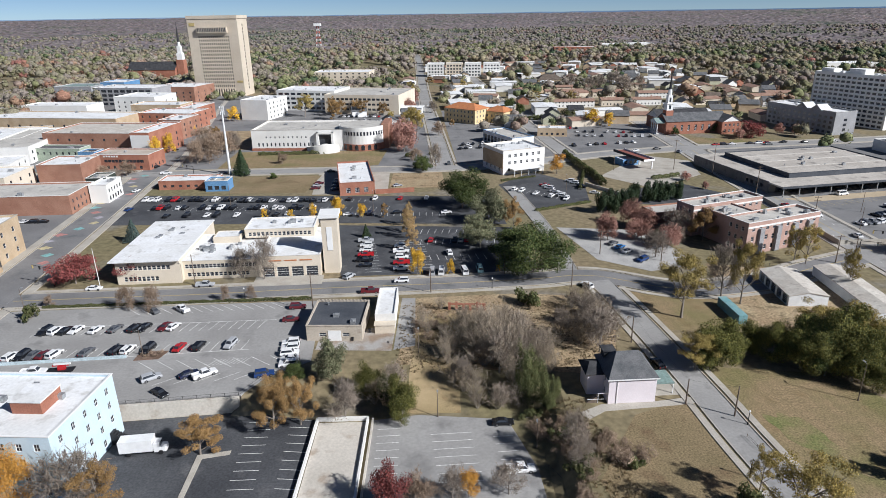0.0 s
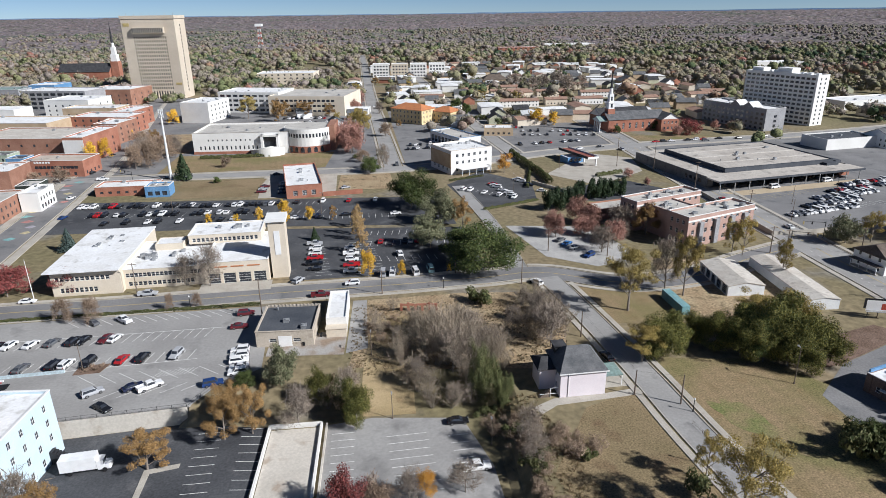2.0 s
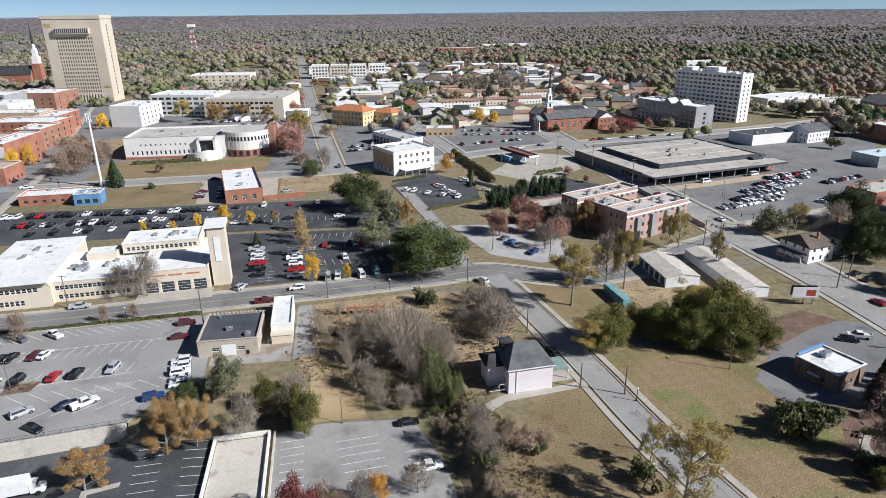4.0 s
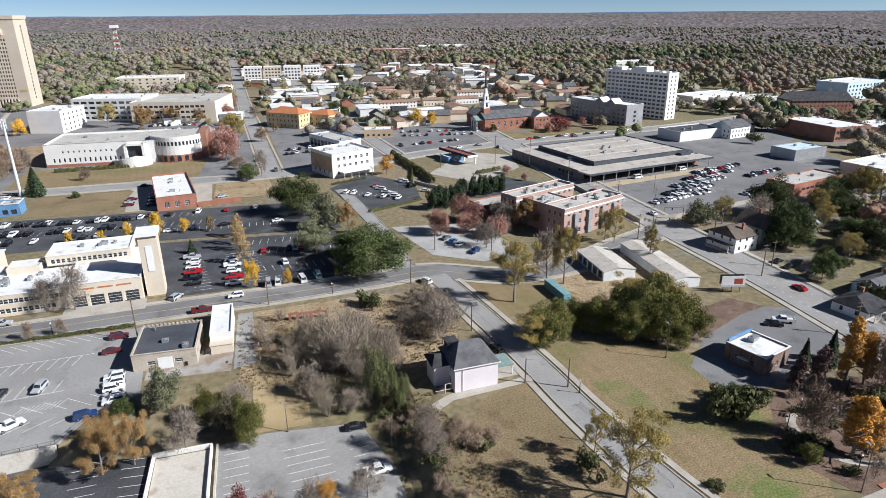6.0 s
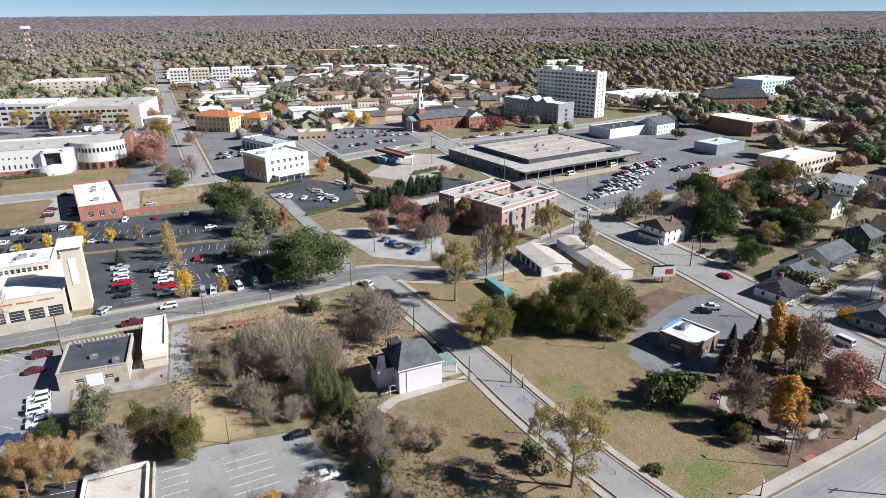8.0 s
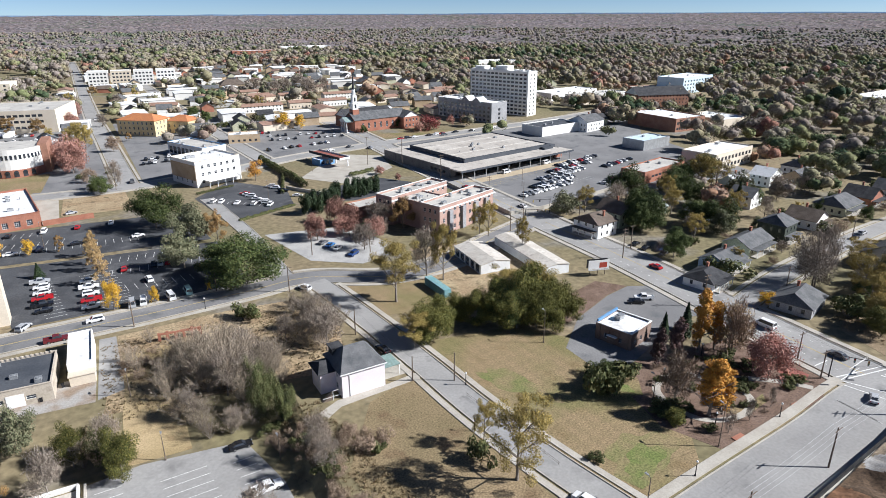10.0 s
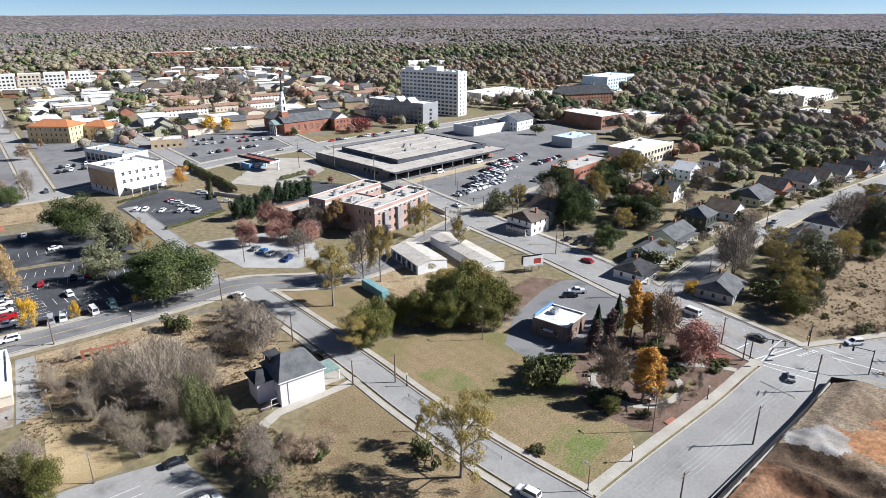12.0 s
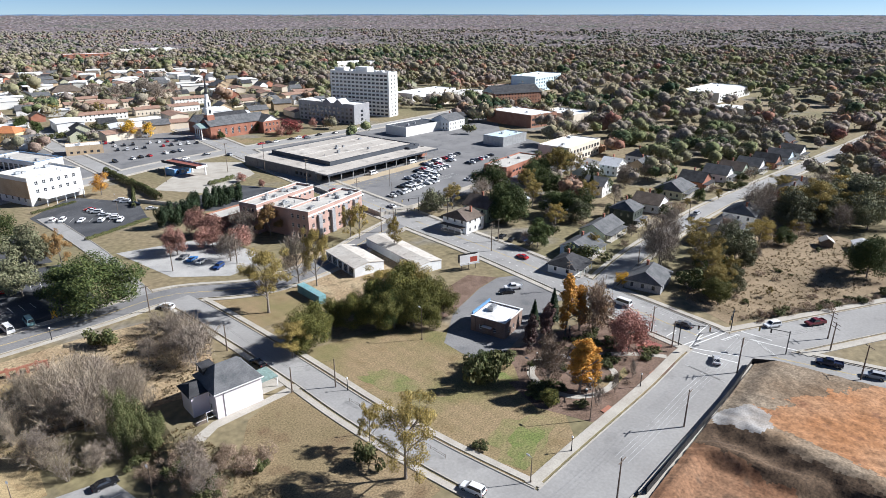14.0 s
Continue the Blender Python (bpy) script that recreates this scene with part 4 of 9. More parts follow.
for k in range(6):
    w = radians(225 + 90 * (k + 0.5) / 6)
    ob = part("arched_window", Shape().box(-1.1, 1.1, -0.06, 0.06, 0, 2.2).tube((0, -0.06, 2.2), (0, 0.06, 2.2), 1.1, n=12), glass_dark, library)
    ob.matrix_basis = pose(36 + 15.42 * math.cos(w), -6 + 15.42 * math.sin(w), 0.6, 0, 0, math.degrees(w) + 90)
ramp, ramp_floor = Shape(), Shape()
for k in range(22):
    w0, w1 = radians(170 + 170 * k / 22), radians(170 + 170 * (k + 1) / 22)
    top = 4.6 - 3.0 * abs(k - 15) / 15
    for r0, r1, z, out in ((10.2, 10.8, top + 1.0, ramp), (6.4, 7.0, top + 1.0, ramp), (7.0, 10.2, top, ramp_floor)):
        out.prism([(13 + r0 * math.cos(w0), -18 + r0 * math.sin(w0)), (13 + r1 * math.cos(w0), -18 + r1 * math.sin(w0)), (13 + r1 * math.cos(w1), -18 + r1 * math.sin(w1)), (13 + r0 * math.cos(w1), -18 + r0 * math.sin(w1))], -0.3, z)
part("ramp_wall", ramp, stucco_white, library, "curved white ramp parapet")
part("ramp_floor", ramp_floor, concrete, library)
part("portal", Shape().box(8.6, 10.0, -19.5, -17.21, 0, 11.6).box(18.0, 19.4, -19.5, -17.21, 0, 11.6).box(8.6, 19.4, -19.5, -17.21, 10.5, 11.6), stucco_white, library, "square white entrance frame")
part("landing", Shape().box(6, 21, -20.5, -17.21, -0.3, 2.0), concrete, library)
part("end_wall", Shape().box(48.5, 53, -12, 12, -0.3, 15.5), brick_brown, library)
roof_clutter(library, 40, 24, 12, 6, 21, at=(-6, 4))

flat_building("civic_cube", -148, 538, -15, 24, 34, 15.5, stucco_white, roof_white, "plain white four-storey civic block", {"right": rows_of(4, 1.4, 3.0, 3.6, 5, 1.6, 2, 2)}, clutter=6, seed=22, panes=False)
flat_building("civic_offices", -116, 590, -14, 56, 36, 17, stucco_white, roof_white, "white four-storey offices with window bands", {"front": rows_of(4, 1.4, 3.4, 4.0, 9, 4.4)}, clutter=6, seed=23, panes=False)
flat_building("county_block", -62, 574, -12, 66, 56, 15.5, stucco_cream, roof_grey, "cream office block with long window bands", {"front": rows_of(3, 3.0, 4.8, 4.2, 14, 3.0, 2, 8)}, clutter=5, seed=24, panes=False)
flat_building("courthouse_wing", -118, 802, -4, 68, 40, 15, stucco_cream, roof_white, "cream flat-roofed civic wing", {"front": rows_of(4, 1.4, 3.0, 3.8, 9, 2.2)}, clutter=7, seed=25, panes=False)
oran = thing("tiled_house", pose(20, 500, 0, 0, 0, -40), "yellow three-storey building with orange tiled roof", "building")
block(oran, 30, 18, 11, stucco_yellow, {"front": rows_of(3, 1.0, 2.8, 3.5, 8, 1.2), "right": rows_of(3, 1.0, 2.8, 3.5, 4, 1.2)})
gable_roof(oran, 30, 18, 11, 3.6, tile_orange, hip=8)
block(oran, 18, 16, 9, stucco_yellow, {"front": rows_of(2, 1.0, 2.8, 3.5, 4, 1.2)}, at=(22, 14, 0))
gable_roof(oran, 18, 16, 9, 3.2, tile_orange, at=(22, 14), hip=7)
lofts = thing("loft_apartments", pose(32, 880, 0, 0, 0, -4), "white four-storey loft apartments", "apartment building")
for k in range(4):
    block(lofts, 22, 18, 17, stucco_white if k != 1 else stucco_cream, {"front": rows_of(4, 1.2, 3.2, 4.0, 5, 2.4)}, at=(-38 + 25 * k, 0, 0), roof_mat=roof_white, panes=False)

# ---- the office tower ----
tower = thing("office_tower", pose(-234.5, 706, 0, 0, 0, -6), "tan stone office tower with a grid of small windows", "tower")
block(tower, 54, 26, 77.5, tower_stone, {"front": rows_of(15, 9.5, 11.6, 3.55, 15, 1.35, 10, 10), "right": rows_of(19, 6.5, 8.8, 3.55, 1, 2.6, 10, 10)}, roof_mat=roof_tan, parapet=0.5, panes=False, frame_mat=tower_stone, reveal=0.5)
part("crown", Shape().box(-27.6, 27.6, -13.6, 13.6, 78.05, 81.2), tower_stone, tower)
part("louvre_box", Shape().box(-16, 16, -16, -13.005, 64.5, 70), tower_stone, tower, "projecting plant-room box")
for k in range(17):
    part("louvre", Shape().box(-15.6 + 1.85 * k, -14.5 + 1.85 * k, -16.08, -16.003, 65.1, 69.4), glass_dark, tower)
for k in range(13):
    part("arcade_pier", Shape().box(-17 + 2.75 * k, -15.9 + 2.75 * k, -13.9, -13.085, 0, 7.6), tower_stone, tower)
# dark sheet added on the wall in place of shade behind the piers
part("arcade_shade", Shape().box(-17, 17, -13.08, -13.003, 0, 7.4), glass_dark, tower)
part("sign_panel", Shape().box(-25, -19, -13.3, -13.005, 71, 74), yellow_line, tower, "yellow logo panel")
part("sign_panel", Shape().box(20, 26, -13.3, -13.005, 14, 16), yellow_line, tower, "yellow logo panel")
for k in range(7):
    part("mast", Shape().tube((-24 + 8 * k, -6, 81.2), (-24 + 8 * k, -6, 83.4), 0.12), metal_grey, tower)

# ---- downtown: brick and white blocks with flat roofs ----
W3 = lambda n, c, w=1.5: {"front": rows_of(n, 1.4, 3.2, 3.8, max(3, c - 2), w), "right": rows_of(n, 1.4, 3.2, 3.8, 3, w)}
for nm, cx, cy, r, w, d, h, wm, rm, lab, sp in (
    ("brick_store", -214, 410, -6, 66, 40, 13, brick_brown, roof_dirty, "long brown brick store with a stained pale roof", {"front": [(8.6, 10.2, 6, 1.4, 6, 14)]}),
    ("corner_shop", -179, 398, -6, 12, 40, 15, brick_red, roof_white, "tall red brick corner shop", W3(3, 3)),
    ("gym", -178.5, 356, -5, 33, 18, 8.2, brick_red, roof_tan, "red brick hall with a long window band", {"front": [(0.8, 2.6, 7, 1.6, 3, 3), (4.4, 6.0, 11, 2.2, 7, 3)], "right": [(1.0, 2.8, 4, 1.4, 1, 1)]}),
    ("green_row", -232, 380, -6, 34, 11, 7, paint_sage, shingle_grey, "long sage green painted shop row", {"front": [(3.8, 5.4, 8, 1.2, 1, 1)]}),
    ("blue_shop", -203, 362, -6, 10, 9, 8, paint_bright_blue, roof_tar, "bright blue painted shop", {"front": [(0.8, 2.8, 3, 1.4, 1, 1), (4.4, 6.0, 3, 1.0, 1, 1)]}),
    ("red_shop", -201, 335, 4, 12, 17, 8.5, brick_red, roof_grey, "dark red brick shop with a flat roof", {"front": [(4.6, 6.2, 4, 1.2, 1, 1)], "right": [(1.0, 3.0, 4, 1.6, 1, 1)]}),
    ("white_shop", -188, 274, 3, 52, 24, 8.0, brick_brown, roof_grey, "brick shop with a white painted side", {"right": [(1.2, 2.8, 6, 1.2, 1, 1), (4.6, 6.2, 6, 1.2, 1, 1)]}),
    ("painted_shop", -158, 288, 3, 8, 16, 8.0, stucco_white, roof_white, "white two-storey shop front", {"right": [(1.0, 3.0, 5, 1.6, 1, 1), (4.6, 6.4, 5, 1.2, 1, 1)]}),
    ("blue_kiosk", -110, 303, 2, 11, 9, 4.6, paint_bright_blue, roof_grey, "blue painted kiosk beside the car park", {"front": [(0.8, 2.8, 3, 2.2, 0.6, 0.6)]}),
    ("maroon_shop", -196, 327, 3, 22, 22, 10, brick_brown, roof_white, "brown brick shop with a dark red end wall", {"right": [(1.0, 2.8, 3, 1.4, 1, 1)]}),
    ("beige_shop", -226, 305, 3, 34, 26, 9, stucco_cream, roof_white, "beige shop with white roof and small windows", W3(2, 6)),
    ("mural_shop", -166, 300, 3, 9, 12, 8, paint_green, roof_grey, "dark green narrow shop front", W3(2, 3)),
    ("low_diner", -126, 309, 2, 28, 12, 4.0, brick_red, roof_white, "low red brick diner with a white roof", {"front": [(1.2, 2.4, 5, 1.6, 1, 8)]}),
    ("long_white", -262, 400, 8, 30, 70, 9.5, stucco_white, roof_grey, "long white two-storey block", {"right": rows_of(2, 1.4, 3.2, 4.0, 10, 1.8)}),
    ("white_roofs", -285, 480, -8, 110, 34, 12, brick_tan, roof_white, "row of shops under white roofs", {"front": rows_of(2, 1.6, 3.4, 4.4, 12, 1.8)}),
    ("brick_row", -206, 492, -10, 44, 26, 12, brick_red, roof_white, "red brick row with white roofs", W3(3, 9)),
    ("market_row_a", -186, 452, -8, 16, 26, 13, brick_brown, roof_white, "brown brick shop house with white roof", W3(3, 3)),
    ("market_row_b", -192, 486, -8, 14, 30, 11, stucco_cream, roof_grey, "cream two-storey downtown shop house", W3(2, 3)),
    ("market_row_c", -200, 522, -8, 16, 34, 12, brick_red, roof_white, "red brick shop house with white roof", W3(3, 3)),
    ("orange_row", -238, 548, -6, 44, 22, 11, brick_tan, roof_white, "orange-tan brick shop row downtown", W3(2, 8)),
    ("white_grid", -268, 585, -10, 40, 34, 14, stucco_white, roof_white, "white three-storey block with square windows", W3(3, 8)),
    ("glass_block", -300, 632, -10, 62, 34, 17, grey_stone, roof_white, "grey glass-fronted block with white roof", {"front": rows_of(4, 1.4, 3.8, 4.0, 9, 5.0)}),
    ("brick_block", -262, 660, -10, 46, 40, 15, brick_brown, roof_white, "brown brick block with a flat roof", W3(3, 8)),
    ("grey_hall", -372, 672, -6, 40, 30, 15, grey_stone, copper_green, "grey hall with tall arched windows", {"front": [(2, 9, 6, 2.6, 8, 8)]}),
    ("blue_hall", -340, 690, -6, 26, 30, 17, paint_bright_blue, roof_white, "blue panelled hall with white roof", {}),
    ("green_roof_shop", -395, 560, 0, 34, 22, 6, stucco_cream, copper_green, "low shop with a green roof", {}),
    ("far_white", -330, 560, -6, 60, 24, 10, stucco_white, roof_white, "long white flat-roofed warehouse row", {}),
    ("left_white", -250, 335, 12, 40, 26, 8, stucco_white, roof_white, "white flat-roofed shops with small windows", W3(2, 8)),
    ("left_tan", -290, 420, 8, 40, 50, 9, brick_tan, roof_white, "tan shops with white roofs", {}),
):
    flat_building(nm, cx, cy, r, w, d, h, wm, rm, lab, sp, clutter=3, seed=int(abs(cx) + cy), panes=False, cap=stucco_white)
cafe = thing("corner_cafe", pose(-163, 206, 0, 0, 0, 6), "tan brick corner building with a round turret", "building")
block(cafe, 20, 24, 13, brick_tan, W3(3, 5), roof_mat=roof_white, parapet=0.7, cap=concrete)
part("turret", Shape().tube((9, -11, -0.3), (9, -11, 13.2), 4.2, n=20).tube((9, -11, 13.2), (9, -11, 13.9), 4.6, n=20), brick_tan, cafe)
for z in (2, 5.8, 9.6):
    for k in range(5):
        w = radians(-110 + 40 * k)
        ob = part("window", Shape().box(-0.5, 0.5, -0.05, 0.05, 0, 1.9), glass_dark, cafe)
        ob.matrix_basis = pose(9 + 4.22 * math.cos(w), -11 + 4.22 * math.sin(w), z, 0, 0, math.degrees(w) + 90)

part("painted_wall", Shape().box(-6.02, 6.02, -20.12, -20.005, 0, 14), stucco_white, scene.objects["corner_shop"], "white painted shop wall")
for k in range(6):
    part("letter_bar", Shape().box(-9.5 + 1.5 * k, -8.5 + 1.5 * k, -9.15, -9.005, 7.4, 8.3), paint_white, scene.objects["gym"], "white sign letter bar")
# spired church beside the tower
spired = thing("spired_church", pose(-385, 918, 0, 0, 0, -4) @ Matrix.Scale(1.12, 4), "brick church with a tall white steeple", "church")
block(spired, 60, 20, 11, brick_red, at=(-14, 0, 0))
gable_roof(spired, 60, 20, 11, 9, shingle_dark, at=(-14, 0), gable_mat=brick_red)
part("steeple_base", Shape().box(17, 26, -5, 4, -0.3, 22), brick_red, spired)
part("belfry", Shape().box(18, 25, -4, 3, 22, 30).box(19.2, 23.8, -2.8, 1.8, 30, 38).tube((21.5, -0.5, 38), (21.5, -0.5, 43), 2.0, 1.6, n=8), paint_white, spired)
part("spire", Shape().tube((21.5, -0.5, 43), (21.5, -0.5, 66), 1.6, 0.1, n=8), shingle_dark, spired)

# ---- right-hand side: low commercial buildings ----
for nm, cx, cy, r, w, d, h, wm, rm, lab, sp in (
    ("white_hall", 278, 366, 10, 38, 20, 6, stucco_white, roof_tar, "white hall with a black roof", {}),
    ("flat_office", 297, 238, 12, 40, 20, 9, stucco_cream, roof_white, "cream office with a wide white roof", {"front": rows_of(2, 1.4, 3.4, 4.0, 10, 2.4)}),
    ("brick_depot", 246, 235, 14, 38, 14, 5.5, brick_red, roof_grey, "long low red brick depot", {"front": [(2.4, 3.6, 8, 2.6, 6, 6)]}),
    ("blue_store", 300, 295, 10, 27, 16, 5.5, metal_grey, paint_blue, "grey metal store with a pale blue roof", {}),
    ("school_wing", 368, 345, 2, 30, 46, 9, brick_brown, roof_white, "brown brick school wing with white roofs", {"front": rows_of(2, 1.4, 3.2, 3.8, 12, 2.0)}),
    ("school_annex", 404, 330, 6, 30, 34, 7, stucco_cream, roof_white, "cream school annex with white roof", {}),
    ("blue_dorm", 556, 500, 14, 62, 30, 16, paint_blue, roof_white, "pale blue four-storey block", {"front": rows_of(4, 1.2, 3.0, 3.6, 10, 2.6)}),
    ("long_low_white", 410, 520, 12, 70, 26, 7, stucco_white, roof_white, "long low white warehouse", {}),
    ("long_low_tan", 532, 505, -10, 80, 24, 6, brick_brown, roof_tan, "long low tan building", {}),
    ("campus_white", 640, 330, 8, 90, 40, 9, stucco_white, roof_white, "white flat-roofed campus building", {"front": rows_of(2, 1.4, 3.2, 3.8, 12, 3.0)}),
    ("shed_row", 428, 494, 4, 64, 18, 6, stucco_white, roof_grey, "long white shed row with a grey roof", {}),
    ("drive_in", 77, 437, -10, 20, 14, 5, brick_tan, roof_white, "small tan drive-in with a white roof", {"front": [(1.0, 2.4, 5, 1.6, 1, 1)]}),
    ("red_lofts", 262, 1290, -2, 80, 26, 15, brick_red, roof_white, "red brick loft block with white roof", {"front": rows_of(4, 1.2, 3.0, 3.6, 8, 4)}),
    ("far_school", 560, 900, 0, 70, 30, 9, stucco_white, roof_white, "low white school building among trees", {}),
    ("far_plant", 420, 1500, 5, 120, 40, 10, stucco_white, roof_white, "long white industrial plant among trees", {}),
):
    flat_building(nm, cx, cy, r, w, d, h, wm, rm, lab, sp, clutter=3, seed=int(abs(cx) + cy), panes=False)
gabled = house(440, 426, -14, 50, 24, 12, 6, brick_brown, shingle_dark, "brown brick hall with a dark gabled roof", chim=False, category="hall", name="gabled_hall", gable_mat=stucco_white)
fuel = thing("fuel_station", pose(107, 342, 0, 0, 0, 18), "small blue fuel kiosk under a flat canopy", "fuel station")
block(fuel, 10, 8, 3.2, paint_bright_blue, {"front": [(0.8, 2.6, 3, 2.0, 0.6, 0.6)]}, at=(-3, 4, 0), roof_mat=roof_white, parapet=0.3)
part("canopy", Shape().box(-3.2, 3.2, -12, 17, 4.6, 5.1), roof_maroon, fuel, "rust-red trough canopy")
part("canopy_rim", Shape().box(-3.4, -3.205, -12.0, 17, 4.5, 5.9), shingle_dark, fuel)
part("canopy_edge", Shape().box(-3.4, 3.4, -12.3, -12.005, 4.5, 5.6).box(3.205, 3.4, -12.0, 17, 4.5, 5.9), paint_white, fuel)
for y in (-11, 0, 14):
    part("column", Shape().box(2.5, 3.1, y - 0.3, y + 0.3, 0, 4.6), paint_white, fuel)

# ---- houses along the residential street ----
for cx, cy, r, w, d, h, rise, wm, rm, hip, ax, po, lab in (
    (124, 650, -1, 38, 12, 5.6, 1.6, stucco_cream, shingle_rust, 0, "x", 0, "long cream terrace with a rust-brown roof"),
    (116, 572, 2, 40, 12, 5.6, 1.6, stucco_white, shingle_rust, 0, "x", 0, "long white terrace with a rust-brown roof"),
    (154, 579, 0, 20, 11, 5.4, 1.6, stucco_cream, shingle_rust, 0, "x", 0, "cream terrace with a rust-brown roof"),
    (185, 580, 2, 26, 11, 5.4, 1.6, stucco_white, shingle_rust, 0, "x", 0, "white terrace with a rust-brown roof"),
    (165, 640, 0, 30, 12, 5.6, 1.6, stucco_cream, shingle_rust, 0, "x", 0, "cream terrace with a rust-brown roof"),
    (206, 626, 0, 30, 12, 5.6, 1.6, stucco_white, shingle_rust, 0, "x", 0, "white terrace with a rust-brown roof"),
    (131, 782, 0, 30, 24, 4.6, 5.5, brick_tan, shingle_brown, 9, "x", 0, "broad tan house under a brown hipped roof"),
    (159, 178, -80, 12, 11, 5.8, 2.6, paint_white, shingle_brown, 2, "y", 2.0, "white two-storey house with a brown roof"),
    (174, 183, 10, 10, 12, 6.4, 3.4, paint_sage, shingle_brown, 0, "y", 0, "sage green two-storey house with brown roof"),
    (157, 123, 15, 11, 9.5, 3.2, 2.2, paint_white, shingle_dark, 3.5, "x", 1.8, "white cottage with a dark hipped roof"),
    (174, 131, 12, 13, 10, 3.3, 2.4, paint_blue, shingle_grey, 0, "x", 2.0, "pale blue cottage with a grey roof"),
    (195, 138, 12, 17, 10, 3.8, 2.6, paint_olive, shingle_grey, 0, "x", 2.2, "long olive house with a grey roof"),
    (215, 141, 12, 10, 10, 7.0, 2.6, paint_green, shingle_grey, 3, "x", 2.4, "dark green two-storey house with white trim"),
    (240, 146, 12, 12, 12, 4.0, 3.2, paint_white, shingle_brown, 0, "y", 2.0, "white house with a brown gabled roof"),
    (270, 152, 10, 17, 13, 4.0, 3.2, paint_olive, shingle_grey, 3, "x", 2.2, "olive bungalow with a grey roof"),
    (291, 154, 10, 13, 12, 4.2, 3.6, brick_red, shingle_dark, 0, "y", 2.2, "red brick bungalow with a dark roof"),
    (313, 153.5, 10, 11, 12, 4.2, 3.6, paint_white, shingle_grey, 0, "y", 2.2, "white bungalow with a grey gable"),
    (328, 153, 9, 11, 12, 4.2, 3.4, paint_sage, shingle_brown, 0, "y", 2.2, "sage bungalow with a brown gable"),
    (344, 151.5, 9, 11, 12, 4.2, 3.6, paint_white, shingle_grey, 0, "y", 2.2, "white bungalow with a grey gable"),
    (362, 151, 8, 11, 12, 4.2, 3.6, brick_brown, shingle_dark, 0, "y", 2.2, "brown brick bungalow with a dark gable"),
    (380, 151.5, 8, 11, 12, 4.2, 3.6, paint_blue, shingle_grey, 0, "y", 2.2, "pale blue bungalow with a grey gable"),
    (400, 153, 8, 13, 12, 4.2, 3.6, paint_white, shingle_dark, 0, "y", 2.2, "white bungalow with a dark roof"),
    (430, 172, 8, 16, 12, 4.4, 3.6, brick_brown, shingle_dark, 0, "x", 2.2, "low brown house with a dark roof"),
    (167, 99, 18, 13, 11, 3.3, 2.6, grey_stone, shingle_grey, 2, "x", 0, "blue-grey house with a weathered roof"),
    (226, 106, 190, 16, 12, 4.4, 3.6, paint_white, shingle_dark, 0, "x", 2.0, "white house with a black roof"),
    (249, 109, 190, 14, 12, 6.4, 3.0, paint_white, shingle_grey, 4, "x", 2.0, "white two-storey house with a hipped roof"),
    (300, 112, 190, 16, 13, 5.0, 3.8, brick_red, shingle_dark, 0, "x", 2.0, "brick house with a dark blue roof"),
    (318, 116, 190, 11, 12, 4.4, 3.4, paint_white, shingle_grey, 0, "y", 2.0, "white cottage beside the street"),
    (248, 77, 30, 4, 4, 2.4, 1.2, wood_pole, roof_grey, 0, "x", 0, "small weathered garden shed"),
    (252, 66, 30, 8, 6, 2.6, 1.2, paint_blue, metal_white, 0, "x", 0, "pale blue shed with a white metal roof"),
    (242, 176, 14, 11, 10, 5.6, 3, paint_white, shingle_grey, 0, "y", 0, "white gabled house among trees"),
    (262, 198, 12, 12, 10, 4.2, 3, paint_blue, roof_white, 0, "x", 0, "pale house with a metal roof"),
    (282, 196, 12, 12, 10, 5.6, 3.2, paint_white, roof_white, 0, "y", 0, "white house with a bright metal roof"),
    (300, 190, 12, 14, 10, 4.2, 3, brick_tan, shingle_grey, 0, "x", 0, "tan house with a grey roof"),
    (320, 205, 12, 14, 11, 4.2, 3, paint_white, shingle_grey, 3, "x", 0, "white house with a grey hipped roof"),
    (196, 186, 14, 11, 9, 3.6, 2.6, paint_sage, metal_white, 0, "x", 0, "small house with a pale metal roof"),
    (210, 172, 14, 9, 9, 3.6, 2.8, paint_blue, shingle_grey, 0, "y", 0, "pale blue cottage among trees"),
    (307, 362, 14, 20, 16, 7.5, 3.5, paint_white, shingle_grey, 0, "x", 0, "large white house with a grey roof"),
):
    house(cx, cy, r, w, d, h, rise, wm, rm, lab, hip=hip, axis=ax, porch=po, chim=w > 9)

# ---- scattered homes and shops in the woods ----
homes = random.Random(42)
HOME = []
for k, (wm, rm, w, d, h, rise, lab) in enumerate(((paint_white, shingle_grey, 12, 10, 5.2, 3.2, "white house with a grey roof among trees"), (brick_red, shingle_brown, 13, 10, 4.6, 3.0, "brick house with a brown roof among trees"),
                                                   (paint_olive, shingle_dark, 12, 11, 4.8, 3.2, "olive house with a dark roof among trees"), (stucco_white, roof_white, 22, 14, 5.0, 0.8, "white low shop among trees"), (brick_tan, shingle_grey, 16, 11, 6.4, 3.0, "tan house with a grey roof among trees"), (stucco_white, roof_white, 28, 18, 6.5, 0.5, "broad white shop with a pale roof among trees"), (stucco_cream, shingle_rust, 24, 14, 5.0, 1.6, "cream terrace with a rust roof among trees"))):
    a, b = homes.uniform(-150, 200), homes.uniform(640, 700)
    HOME.append(house(a, b, homes.uniform(-20, 20), w, d, h, rise, wm, rm, lab, seed=k, chim=False, plain=True))
    tagged(HOME[-1], group="homes in the woods")
spots = [tuple(o.matrix_basis.translation.xy) for o in scene.objects if o.parent is None and o.type == "EMPTY"]
placed = 0
